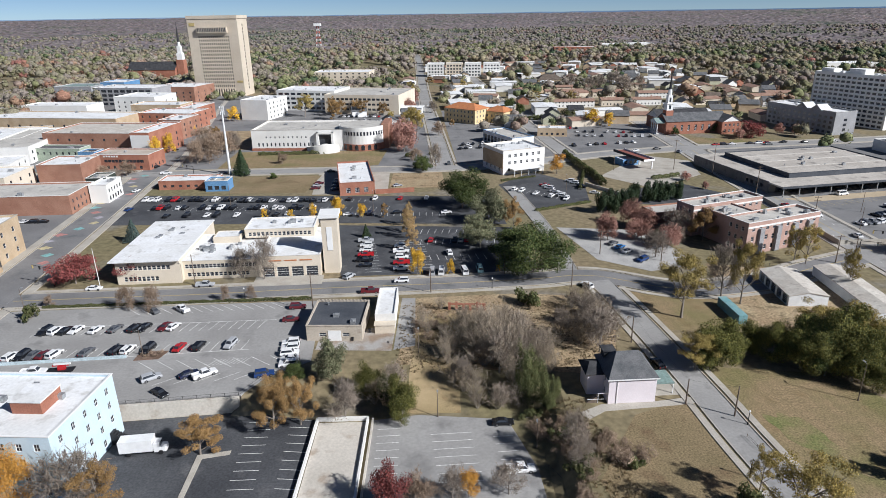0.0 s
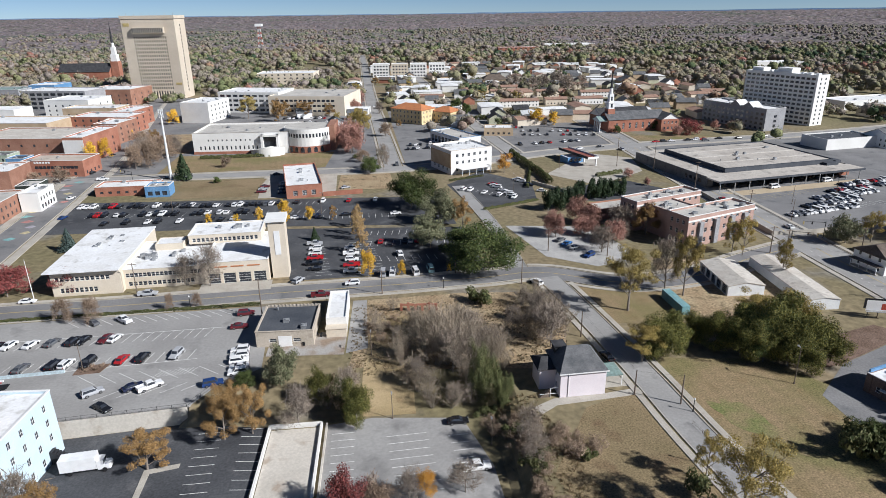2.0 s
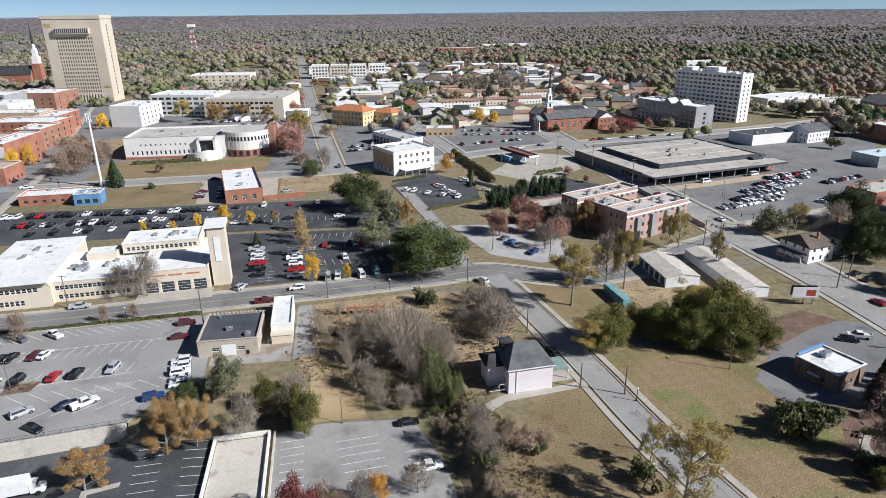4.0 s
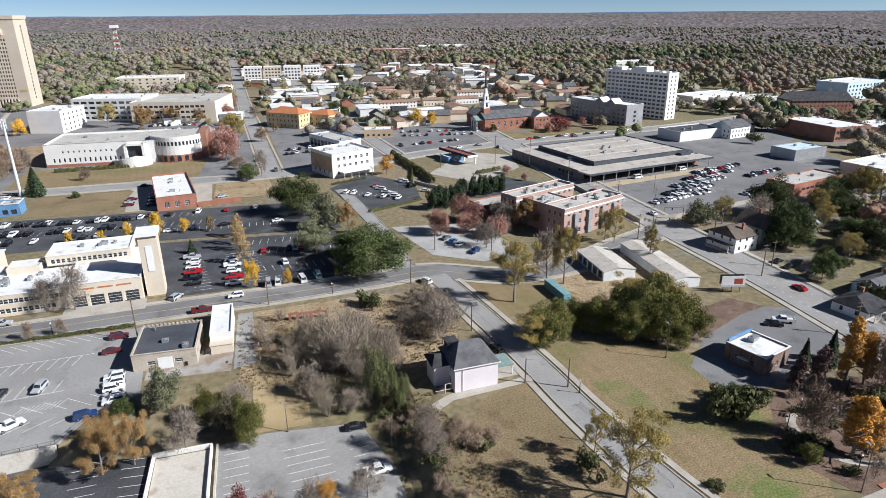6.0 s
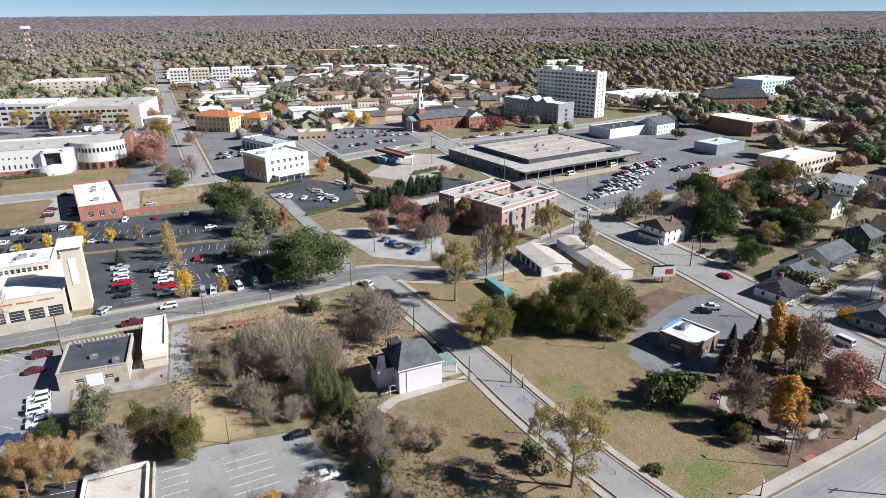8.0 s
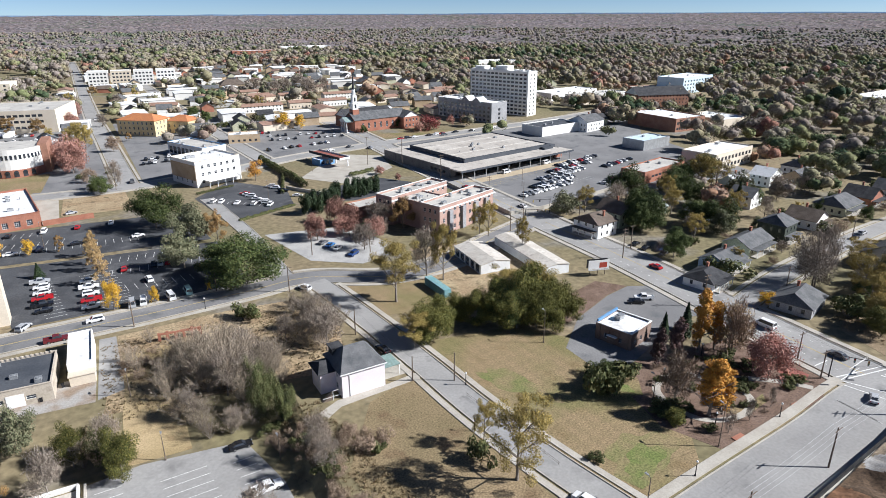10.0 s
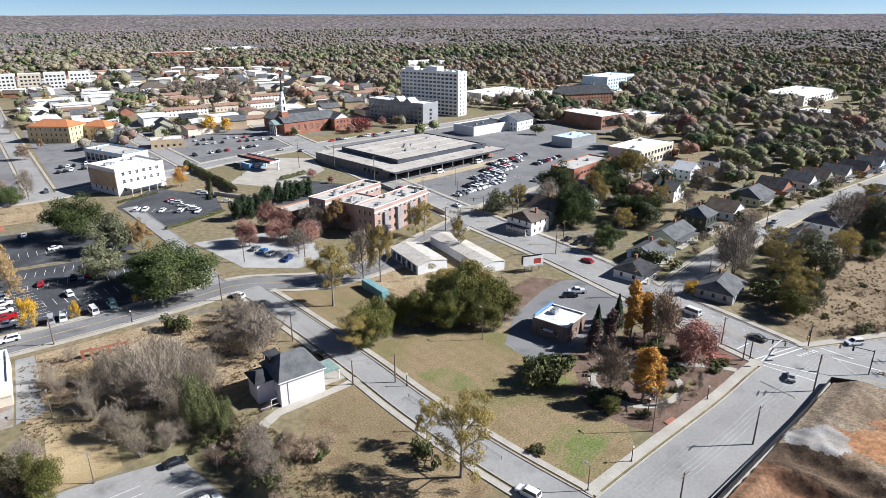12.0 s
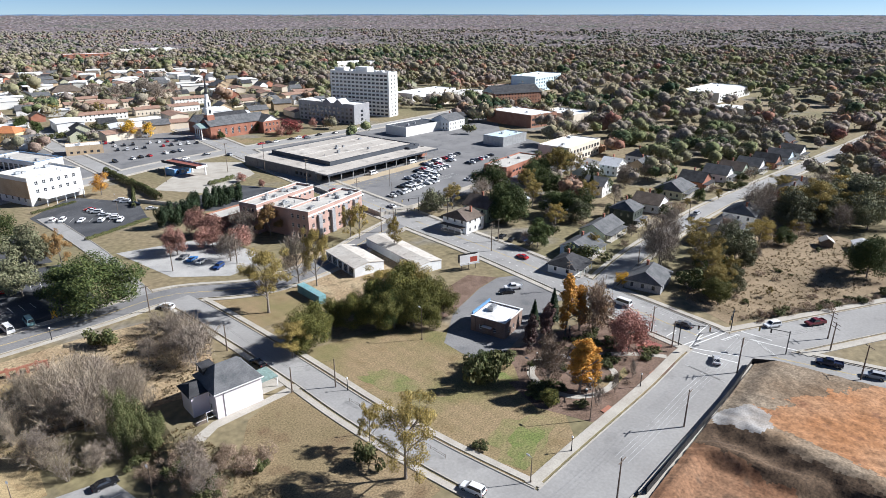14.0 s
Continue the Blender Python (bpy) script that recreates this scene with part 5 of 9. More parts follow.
while placed < 262:
    dist, az = homes.uniform(480, 1900), radians(homes.uniform(-40, 78))
    x, y = dist * math.sin(az), dist * math.cos(az)
    if placed < 190:
        x, y = homes.uniform(-40, 330), homes.uniform(470, 1050)
    if any((x - a) ** 2 + (y - b) ** 2 < (40 if k < 90 else 24) ** 2 for k, (a, b) in enumerate(spots)):
        continue
    if abs(x - (2 - (y - 345) * 0.049)) < 18 or abs(x - (75 - (y - 372) * 0.064)) < 14:
        continue
    dense = homes.random() < (0.9 if -150 < x < 330 and y < 1500 else 0.4)
    if not dense:
        continue
    spots.append((x, y))
    copy_thing(homes.choice(HOME), pose(x, y, ground_z(x, y), 0, 0, homes.choice((0, 90, -90, 180)) + homes.uniform(-15, 15)))
    placed += 1

# ---- trees and shrubs ----
BARE = [(0.22, 0.185, 0.15), (0.29, 0.24, 0.195), (0.17, 0.14, 0.115)]
FOLIAGE = {
    "oak": leaf_mat("leaves_oak", [(0.032, 0.05, 0.018), (0.07, 0.095, 0.03), (0.13, 0.145, 0.05)]),
    "greygreen": leaf_mat("leaves_greygreen", [(0.10, 0.11, 0.062), (0.155, 0.16, 0.09), (0.21, 0.20, 0.125)]),
    "olive": leaf_mat("leaves_olive", [(0.20, 0.165, 0.06), (0.31, 0.24, 0.08), (0.42, 0.31, 0.095)]),
    # green spans wide: sunlit tops and shaded depths are mixed into its leaf colours
    "green": leaf_mat("leaves_green", [(0.03, 0.042, 0.013), (0.10, 0.105, 0.03), (0.24, 0.21, 0.058)]),
    "yellow": leaf_mat("leaves_yellow", [(0.60, 0.36, 0.03), (0.72, 0.46, 0.06), (0.50, 0.28, 0.03)]),
    "straw": leaf_mat("leaves_straw", [(0.42, 0.29, 0.13), (0.52, 0.37, 0.18), (0.33, 0.22, 0.11)]),
    "orange": leaf_mat("leaves_orange", [(0.46, 0.225, 0.045), (0.56, 0.30, 0.06), (0.34, 0.17, 0.045)]),
    "brown": leaf_mat("leaves_brown", [(0.25, 0.15, 0.06), (0.34, 0.21, 0.085), (0.19, 0.125, 0.06)]),
    "red": leaf_mat("leaves_red", [(0.17, 0.045, 0.045), (0.24, 0.07, 0.06), (0.12, 0.045, 0.045)]),
    "russet": leaf_mat("leaves_russet", [(0.31, 0.16, 0.125), (0.38, 0.21, 0.165), (0.25, 0.135, 0.11)]),
    "plum": leaf_mat("leaves_plum", [(0.12, 0.075, 0.07), (0.17, 0.105, 0.095), (0.09, 0.06, 0.055)]),
    "conifer": leaf_mat("leaves_conifer", [(0.02, 0.035, 0.018), (0.035, 0.055, 0.028), (0.055, 0.075, 0.035)]),
    "spruce": leaf_mat("leaves_spruce", [(0.05, 0.075, 0.07), (0.08, 0.11, 0.10), (0.06, 0.085, 0.075)]),
    "shrub": leaf_mat("leaves_shrub", [(0.05, 0.065, 0.025), (0.09, 0.10, 0.04), (0.13, 0.12, 0.05)]),
    "twigs": leaf_mat("fine_twigs", BARE),
    "thatch": leaf_mat("pale_twigs", [(0.30, 0.245, 0.18), (0.39, 0.325, 0.25), (0.22, 0.175, 0.13)]),
    "redtwigs": leaf_mat("red_twigs", [(0.25, 0.185, 0.135), (0.31, 0.23, 0.165), (0.19, 0.135, 0.10)]),
}


def quads_mesh(name, centres, normals, sizes, material, stretch=1.0, rng=None, tri=False):
    """Many small leaf quads or triangles, each an island of its own."""
    n = len(centres)
    up = rng.normal(size=(n, 3))
    a = np.cross(normals, up)
    a /= np.linalg.norm(a, axis=1)[:, None] + 1e-9
    b = np.cross(normals, a)
    s = sizes[:, None] / 2
    a, b = a * s * stretch, b * s
    if tri:
        v = np.stack([centres - a - b * 0.7, centres + a - b * 0.5, centres + b * 1.2], 1).reshape(-1, 3)
    else:
        v = np.stack([centres - a - b * 0.6, centres + a * 0.8 - b, centres + a + b * 0.7, centres - a * 0.7 + b], 1).reshape(-1, 3)
    k = 3 if tri else 4
    me = bpy.data.meshes.new(name)
    me.vertices.add(k * n)
    me.vertices.foreach_set("co", v.astype(np.float32).ravel())
    me.loops.add(k * n)
    me.loops.foreach_set("vertex_index", np.arange(k * n, dtype=np.int32))
    me.polygons.add(n)
    me.polygons.foreach_set("loop_start", np.arange(0, k * n, k, dtype=np.int32))
    me.polygons.foreach_set("loop_total", np.full(n, k, dtype=np.int32))
    me.update()
    me.validate()
    me.materials.append(material)
    return me


def limbs(rng, h, spread, first=0.3, n=9, levels=3, twigs=None, trunk_r=None, up=0.55):
    """A trunk with limbs that fork; returns the wood and the ends of its limbs."""
    wood, ends = Shape(), []
    r0 = trunk_r or h * 0.022

    def grow(p, d, length, r, level):
        q = p + d * length
        wood.tube(p, q, r, r * 0.62, n=6 if level == 0 else 4 if level == 1 else 3, caps=False)
        ends.append((q, d, level))
        if level >= levels:
            return
        for _ in range(3 if level else 4):
            nd = (d * up + Vector((rng.gauss(0, 1), rng.gauss(0, 1), rng.gauss(0.25, 0.6))).normalized() * 0.75).normalized()
            grow(p + d * length * rng.uniform(0.55, 1.0), nd, length * rng.uniform(0.55, 0.8), r * 0.5, level + 1)

    p, lean = Vector((0, 0, 0)), Vector((rng.gauss(0, 0.05), rng.gauss(0, 0.05), 1)).normalized()
    top = p + lean * h * 0.55
    wood.tube(p - Vector((0, 0, 0.4)), p + lean * h * 0.04, r0 * 1.5, r0, n=7, caps=False)
    wood.tube(p + lean * h * 0.04, top, r0, r0 * 0.5, n=7, caps=False)
    for k in range(n):
        f = first + (0.98 - first) * k / max(1, n - 1)
        w = 2.4 * k + rng.uniform(-0.4, 0.4)
        rise = 0.35 + 0.9 * f
        d = Vector((math.cos(w), math.sin(w), rise)).normalized()
        grow(lean * h * 0.55 * f, d, spread * rng.uniform(0.38, 0.55), r0 * 0.42, 1)
    grow(top, lean, h * 0.2, r0 * 0.5, 1)
    return wood, ends


TREES = {}


def tree_kind(key, foliage, h, spread, leaves, size, density="full", seed=0, first=0.3):
    """Builds one tree as trunk and crown, out of sight of nothing: the first copy stands where it is first planted."""
    rng, nrng = random.Random(seed), np.random.default_rng(seed)
    wood, ends = limbs(rng, h, spread, first=first, n=9 if density != "column" else 12, levels=2 if leaves else 3)
    pts = np.array([tuple(e[0]) for e in ends if e[2] >= 1])
    if density == "column":
        pts[:, :2] *= 0.45
        pts[:, 2] = pts[:, 2] * 1.05
    scale = h / max(pts[:, 2].max(), 1)
    pts[:, 2] *= min(1.15, scale)
    if leaves:
        leaves = int(leaves * 1.35)
        pick = pts[nrng.integers(0, len(pts), leaves)]
        r = spread * {"full": 0.27, "sparse": 0.16, "column": 0.15}[density]
        off = nrng.normal(size=(leaves, 3))
        off /= np.linalg.norm(off, axis=1)[:, None]
        off *= (r * nrng.uniform(0.15, 1.0, leaves) ** 0.5)[:, None]
        off[:, 2] *= 0.75
        c = pick + off
        c[:, 2] = np.clip(c[:, 2], h * 0.1, None)
        normals = off + nrng.normal(size=(leaves, 3)) * r * 0.5 + np.array([0, 0, r * 0.35])
        normals /= np.linalg.norm(normals, axis=1)[:, None]
        crown = quads_mesh("crown", c, normals, nrng.uniform(0.6, 1.35, leaves) * size, foliage, 1.2, nrng, True)
    else:
        n = 2600
        idx = nrng.integers(0, len(pts), n)
        d = nrng.normal(size=(n, 3)) + np.array([0, 0, 0.7]) + (pts[idx] - pts.mean(0)) / spread
        d /= np.linalg.norm(d, axis=1)[:, None]
        L = nrng.uniform(0.6, 1.7, n) * spread / 5.5
        a = pts[idx] + nrng.normal(size=(n, 3)) * 0.1 * spread
        side = np.cross(d, nrng.normal(size=(n, 3)))
        side /= np.linalg.norm(side, axis=1)[:, None]
        wd = size
        v = np.stack([a - side * wd, a + side * wd, a + d * L[:, None]], 1).reshape(-1, 3)
        crown = bpy.data.meshes.new("crown")
        crown.from_pydata(v.tolist(), [], np.arange(3 * n).reshape(-1, 3).tolist())
        crown.materials.append(foliage)
    TREES[key] = (wood.mesh("trunk", bark, True), crown, h)


def conifer_kind(key, foliage, h, r, n, size, seed):
    nrng = np.random.default_rng(seed)
    f = nrng.uniform(0, 1, n) ** 1.3
    layer = np.floor(f * 14) / 14 * 0.6 + f * 0.4
    w = nrng.uniform(0, 2 * np.pi, n)
    rr = r * (1 - layer) * nrng.uniform(0.55, 1.05, n) * (0.85 + 0.2 * np.sin(w * 3 + seed))
    c = np.stack([np.cos(w) * rr, np.sin(w) * rr, 0.06 * h + 0.94 * h * f], 1)
    nm = np.stack([np.cos(w), np.sin(w), np.full(n, 0.6)], 1) + nrng.normal(size=(n, 3)) * 0.5
    nm /= np.linalg.norm(nm, axis=1)[:, None]
    wood = Shape().tube((0, 0, -0.3), (0, 0, h * 0.9), h * 0.02, h * 0.004, n=6)
    TREES[key] = (wood.mesh("trunk", bark, True), quads_mesh("crown", c, nm, nrng.uniform(0.6, 1.3, n) * size, foliage, 1.2, nrng, True), h)


def shrub_kind(key, foliage, h, r, n, size, seed):
    """A bush: stems and a lumpy crown down to the ground."""
    rng, nrng = random.Random(seed), np.random.default_rng(seed)
    lumps = np.array([[rng.gauss(0, r * 0.45), rng.gauss(0, r * 0.45), h * rng.uniform(0.25, 0.7)] for _ in range(9)])
    c0 = lumps[nrng.integers(0, 9, n)]
    off = nrng.normal(size=(n, 3))
    off /= np.linalg.norm(off, axis=1)[:, None]
    c = c0 + off * (r * 0.42 * nrng.uniform(0.3, 1, n) ** 0.5)[:, None] * np.array([1, 1, h / r * 0.75])
    c[:, 2] = np.abs(c[:, 2]) * 0.98 + 0.05
    nm = off + nrng.normal(size=(n, 3)) * 0.5 + np.array([0, 0, 0.3])
    nm /= np.linalg.norm(nm, axis=1)[:, None]
    wood = Shape()
    for k in range(6):
        wood.tube((0.1 * k - 0.25, 0, -0.2), tuple(lumps[k]), 0.06, 0.02, n=4, caps=False)
    TREES[key] = (wood.mesh("stem", bark), quads_mesh("foliage", c, nm, nrng.uniform(0.6, 1.3, n) * size, foliage, 1.2, nrng, True), h)


def thicket_kind(key, foliage, h, r, seed):
    """A many-stemmed leafless tree: thin stems fan out from the ground and end in long twigs."""
    rng, nrng = random.Random(seed), np.random.default_rng(seed)
    wood, tips, dirs = Shape(), [], []
    for k in range(22):
        w, out = rng.uniform(0, 6.283), rng.uniform(0.05, 1.0)
        d = Vector((math.cos(w) * out, math.sin(w) * out, 1.25)).normalized()
        p, rad = Vector((math.cos(w) * 0.25, math.sin(w) * 0.25, -0.2)), rng.uniform(0.04, 0.085)
        L = h * rng.uniform(0.6, 0.95)
        for i in range(4):
            q = p + d * L / 4
            wood.tube(p, q, rad, rad * 0.7, n=4, caps=False)
            d = (d + Vector((rng.gauss(0, 0.14), rng.gauss(0, 0.14), 0.07))).normalized()
            p, rad = q, rad * 0.7
            for _ in range(2 + i):
                f = (d * 0.9 + Vector((rng.gauss(0, 0.5), rng.gauss(0, 0.5), rng.gauss(0.1, 0.3)))).normalized()
                e = p + f * L * rng.uniform(0.14, 0.3)
                wood.tube(p, e, rad * 0.6, rad * 0.3, n=3, caps=False)
                tips += [p.lerp(e, 0.5), e]
                dirs += [f, f]
    tips, dirs = np.array([tuple(t) for t in tips]), np.array([tuple(t) for t in dirs])
    n = 1700
    i = nrng.integers(0, len(tips), n)
    d = dirs[i] + nrng.normal(size=(n, 3)) * 0.32 + np.array([0, 0, 0.15])
    d /= np.linalg.norm(d, axis=1)[:, None]
    a = tips[i] + nrng.normal(size=(n, 3)) * 0.12
    side = np.cross(d, nrng.normal(size=(n, 3)))
    side /= np.linalg.norm(side, axis=1)[:, None]
    L = nrng.uniform(0.5, 1.7, n)[:, None]
    v = np.stack([a - side * 0.024, a + side * 0.024, a + d * L], 1).reshape(-1, 3)
    me = bpy.data.meshes.new("crown")
    me.from_pydata(v.tolist(), [], np.arange(3 * n).reshape(-1, 3).tolist())
    me.materials.append(foliage)
    TREES[key] = (wood.mesh("trunk", twig_grey, True), me, h)


FOLIAGE["pinkleaves"] = leaf_mat("leaves_pink", [(0.26, 0.10, 0.09), (0.34, 0.16, 0.13), (0.22, 0.12, 0.10)])
for key, fol in (("pinkbare", "pinkleaves"), ("palebare", "straw")):
    tree_kind(key, FOLIAGE[fol], 9, 6.5, 2600, 0.22, "full", 92, first=0.2)
for k in range(3):
    thicket_kind(f"thicket{k}", FOLIAGE["thatch"], 7.5, 4.5, 100 + k)
    tree_kind(f"bare{k}", FOLIAGE["twigs"], 9, 5.0, 0, 0.045, seed=20 + k, first=0.2)
    tree_kind(f"redbare{k}", FOLIAGE["redtwigs"], 6, 4.0, 0, 0.05, seed=30 + k, first=0.15)
    tree_kind(f"olive{k}", FOLIAGE["olive"], 12, 7.5, 10500, 0.17, "sparse", 40 + k, first=0.35)
    tree_kind(f"oak{k}", FOLIAGE["oak"], 11, 8.5, 14000, 0.27, "full", 50 + k, first=0.15)
    tree_kind(f"green{k}", FOLIAGE["green"], 10, 8.0, 13000, 0.25, "full", 60 + k, first=0.12)
    shrub_kind(f"shrub{k}", FOLIAGE["shrub"], 2.2, 2.0, 1100, 0.27, 70 + k)
    shrub_kind(f"drybush{k}", FOLIAGE["redtwigs"], 2.6, 2.4, 1300, 0.17, 75 + k)
    shrub_kind(f"holly{k}", FOLIAGE["conifer"], 6.0, 3.4, 3200, 0.34, 78 + k)
for key, fol, h, s, n, size, dens, seed in (
    ("greygreen", "greygreen", 10, 8, 7000, 0.36, "full", 80), ("yellow", "yellow", 7, 4.6, 2600, 0.26, "full", 81), ("straw", "straw", 10, 5, 2600, 0.26, "sparse", 82),
    ("orange", "orange", 10, 6.5, 11000, 0.17, "full", 83), ("orangecol", "orange", 13, 6.5, 5200, 0.3, "column", 84), ("brown", "brown", 9, 6.5, 13000, 0.14, "sparse", 85),
    ("red", "red", 6.5, 6.5, 5000, 0.28, "full", 86), ("russet", "russet", 7, 6, 4200, 0.27, "full", 87), ("plum", "plum", 7, 4.5, 3200, 0.26, "column", 88), ("straw2", "brown", 8, 5, 9500, 0.14, "sparse", 89),
):
    tree_kind(key, FOLIAGE[fol], h, s, n, size, dens, seed, first=0.2)
conifer_kind("conifer", FOLIAGE["conifer"], 9, 2.2, 3200, 0.36, 90)
shrub_kind("ivy", FOLIAGE["shrub"], 9, 3.2, 7000, 0.2, 95)
conifer_kind("spruce", FOLIAGE["spruce"], 8, 3.0, 3200, 0.36, 91)

LABELS = {
    "thicket": ("many-stemmed leafless tree with grey-brown twigs", "tree"),
    "bare": ("grey leafless tree with fine twigs", "tree"), "redbare": ("small leafless tree with reddish twigs", "tree"), "olive": ("tall tree with thinning olive-yellow leaves", "tree"),
    "oak": ("broad dark evergreen oak tree", "tree"), "green": ("dense green tree with low branches", "tree"), "shrub": ("rounded dark green shrub", "shrub"), "drybush": ("dry leafless brown bush", "shrub"),
    "greygreen": ("broad grey-green tree beside the car park", "tree"), "yellow": ("small tree with bright yellow autumn leaves", "tree"), "straw": ("slender tree with straw-coloured leaves", "tree"),
    "orange": ("tree with orange-brown autumn leaves", "tree"), "orangecol": ("tall columnar tree with rust-orange leaves", "tree"), "brown": ("tree with sparse brown leaves", "tree"),
    "red": ("round tree with dark red leaves", "tree"), "russet": ("spreading tree with russet leaves", "tree"), "plum": ("narrow tree with plum-brown leaves", "tree"), "straw2": ("thin tree with brown leaves", "tree"),
    "ivy": ("dark green ivy-clad tree among bare trees", "tree"), "pinkbare": ("spreading tree with thinning pinkish-red leaves", "tree"), "palebare": ("nearly bare tree with a few pale leaves", "tree"), "holly": ("tall dark evergreen hedge bush", "shrub"), "conifer": ("narrow dark green conifer tree", "tree"), "spruce": ("blue-green spruce tree beside a building", "tree"),
}


def plant(kind, x, y, h, width=1.0, rng=random.Random(7)):
    """Sets one tree or shrub on the ground, turned and scaled."""
    key = kind if kind in TREES else kind + str(rng.randrange(3))
    wood, crown, h0 = TREES[key]
    label, cat = LABELS[kind]
    s = h / h0
    t = thing("shrub" if cat == "shrub" else "tree", pose(x, y, ground_z(x, y), 0, 0, rng.uniform(0, 360)) @ Matrix.Diagonal((s * width, s * width, s, 1)), label, cat, "trees and shrubs of the town")
    part("stem" if cat == "shrub" else "trunk", wood, None, t)
    part("foliage" if cat == "shrub" else "crown", crown, None, t)
    return t


def hedge(pts, h, width, foliage, label, per=60, size=0.24, seed=1):
    """A clipped hedge along a line: low stems and one long body of leaves."""
    g = np.random.default_rng(seed)
    z0 = ground_z(*pts[0])
    t = thing("hedge", pose(*pts[0], z0), label, "hedge")
    stems, cs, ns = Shape(), [], []
    for a, b in zip(pts, pts[1:]):
        a, b = Vector((*a, 0)) - Vector((*pts[0], 0)), Vector((*b, 0)) - Vector((*pts[0], 0))
        L = (b - a).length
        d = (b - a) / L
        q = Vector((-d.y, d.x, 0))
        n = int(L * per)
        f, w = g.uniform(-0.3, L + 0.3, n), g.uniform(0, np.pi, n)
        wave = 1 + 0.12 * np.sin(f * 1.7 + seed) + 0.1 * np.sin(f * 0.6)
        rr = g.uniform(0.75, 1.05, n) * wave
        side, top = np.cos(w) * rr * width / 2, np.abs(np.sin(w)) ** 0.6 * rr * h
        cs.append(np.array(a)[None] + np.array(d)[None] * f[:, None] + np.array(q)[None] * side[:, None] + np.array([0, 0, 1.0])[None] * top[:, None])
        ns.append(np.array(q)[None] * np.cos(w)[:, None] + np.array([0, 0, 1.0])[None] * np.sin(w)[:, None] + g.normal(size=(n, 3)) * 0.35)
        for k in range(max(2, int(L / 2))):
            p = a.lerp(b, k / max(1, int(L / 2) - 1))
            stems.tube((p.x, p.y, -0.2), (p.x, p.y, h * 0.7), 0.05, 0.02, n=4, caps=False)
    c, nm = np.concatenate(cs), np.concatenate(ns)
    nm /= np.linalg.norm(nm, axis=1)[:, None]
    part("stem", stems, bark, t)
    part("foliage", quads_mesh("foliage", c, nm, g.uniform(0.6, 1.3, len(c)) * size, foliage, 1.2, g, True), None, t)
    return t

# standing trees: place, height, breadth
for x, y, h, b in ((8.7, 264.9, 16.4, 1.06), (29.7, 190.7, 16, 1.25), (23.8, 204.7, 10.4, 1.25), (-10.4, 333.4, 7.7, 1.25), (-35.8, 129.3, 4.2, 1.09), (86.4, 129.9, 11.5, 1.01), (82.1, 216.7, 5.4, 1.33), (88.1, 92.9, 6, 0.75), (199.8, 204.8, 15.6, 0.93), (180.3, 173.7, 13.8, 0.98), (201.4, 166.4, 9.9, 1.22), (174, 151.4, 6.6, 0.99), (244.9, 175, 7.4, 1.05),):
    plant("oak", x, y, h, b)
for x, y, h, b in ((19.3, 240.7, 13.2, 0.97), (13.6, 214.8, 11.4, 0.94), (-26.8, 129.7, 10.1, 0.60), (208.6, 91.6, 12.2, 0.93), (261.8, 96.1, 15, 0.91), (297.1, 86.6, 16.8, 1.15), (179.6, 78.8, 9.1, 0.63),):
    plant("greygreen", x, y, h, b)
for x, y, h, b in ((-107.1, 331.8, 13.7, 1.60), (-29.4, 227.9, 5.2, 1.57), (121.9, 106, 5.6, 1.07), (127.8, 103.9, 7.2, 1.04), (238.3, 176.6, 10.9, 1.06),):
    plant("conifer", x, y, h, b)
for x, y, h, b in ((-114.4, 536, 18.1, 1.15), (-17.1, 430.9, 19.1, 0.80), (65.8, 156.7, 18.6, 0.89), (85.8, 164.7, 18.8, 0.60), (120.6, 194, 14.1, 0.63), (118.5, 197.2, 12.2, 0.67), (121.7, 172.5, 13.2, 0.60), (59.3, 129.4, 9.6, 1.14), (97.2, 132.2, 14.4, 1.17), (92.1, 137.8, 12, 1.28), (54.8, 76.4, 17.3, 0.78), (54.9, 88.3, 9.8, 0.60), (245, 203.2, 17.4, 1.04), (254.2, 201.6, 14.7, 1.14), (192.3, 95.1, 13.8, 1.04), (174.8, 80.2, 10.3, 1.08), (273.6, 91, 17.4, 1.15), (302.1, 117, 10.6, 1.31), (226, 91.9, 11.6, 1.11), (217.1, 111.3, 8.8, 1.22),):
    plant("olive", x, y, h, b)
for x, y, h, b in ((-22.6, 387.9, 19.2, 0.69), (61.4, 220.6, 9.9, 0.66), (73.8, 220.1, 6.6, 0.96), (80.2, 210.8, 8.4, 0.91), (126.3, 79.1, 10.2, 0.87),):
    plant("russet", x, y, h, b)
for x, y, h, b in ((-86.9, 518.4, 14.4, 1.03), (-66.3, 531.4, 13.4, 1.05), (-24.5, 252.6, 6.2, 0.72), (-62.4, 90.3, 10.3, 0.99), (-50, 105.6, 8.8, 1.21),):
    plant("straw2", x, y, h, b)
for x, y, h, b in ((-43.9, 252, 9, 0.60), (-54.2, 252.5, 6.1, 0.60), (-33.8, 253.1, 5.7, 0.69), (-75.1, 253.5, 4.2, 0.69), (-63.8, 253, 3.7, 0.83), (-8.5, 190.2, 8.7, 0.60), (2.5, 189.3, 5, 0.60), (18.1, 191.1, 2.8, 0.60), (111.8, 470, 11.5, 1.14), (123.5, 466.8, 9.9, 0.80), (-170, 391.7, 11.9, 0.60), (-168.9, 370.6, 13.3, 0.60), (-180.6, 455, 8, 1.00), (159.5, 103.4, 4.2, 1.20),):
    plant("yellow", x, y, h, b)
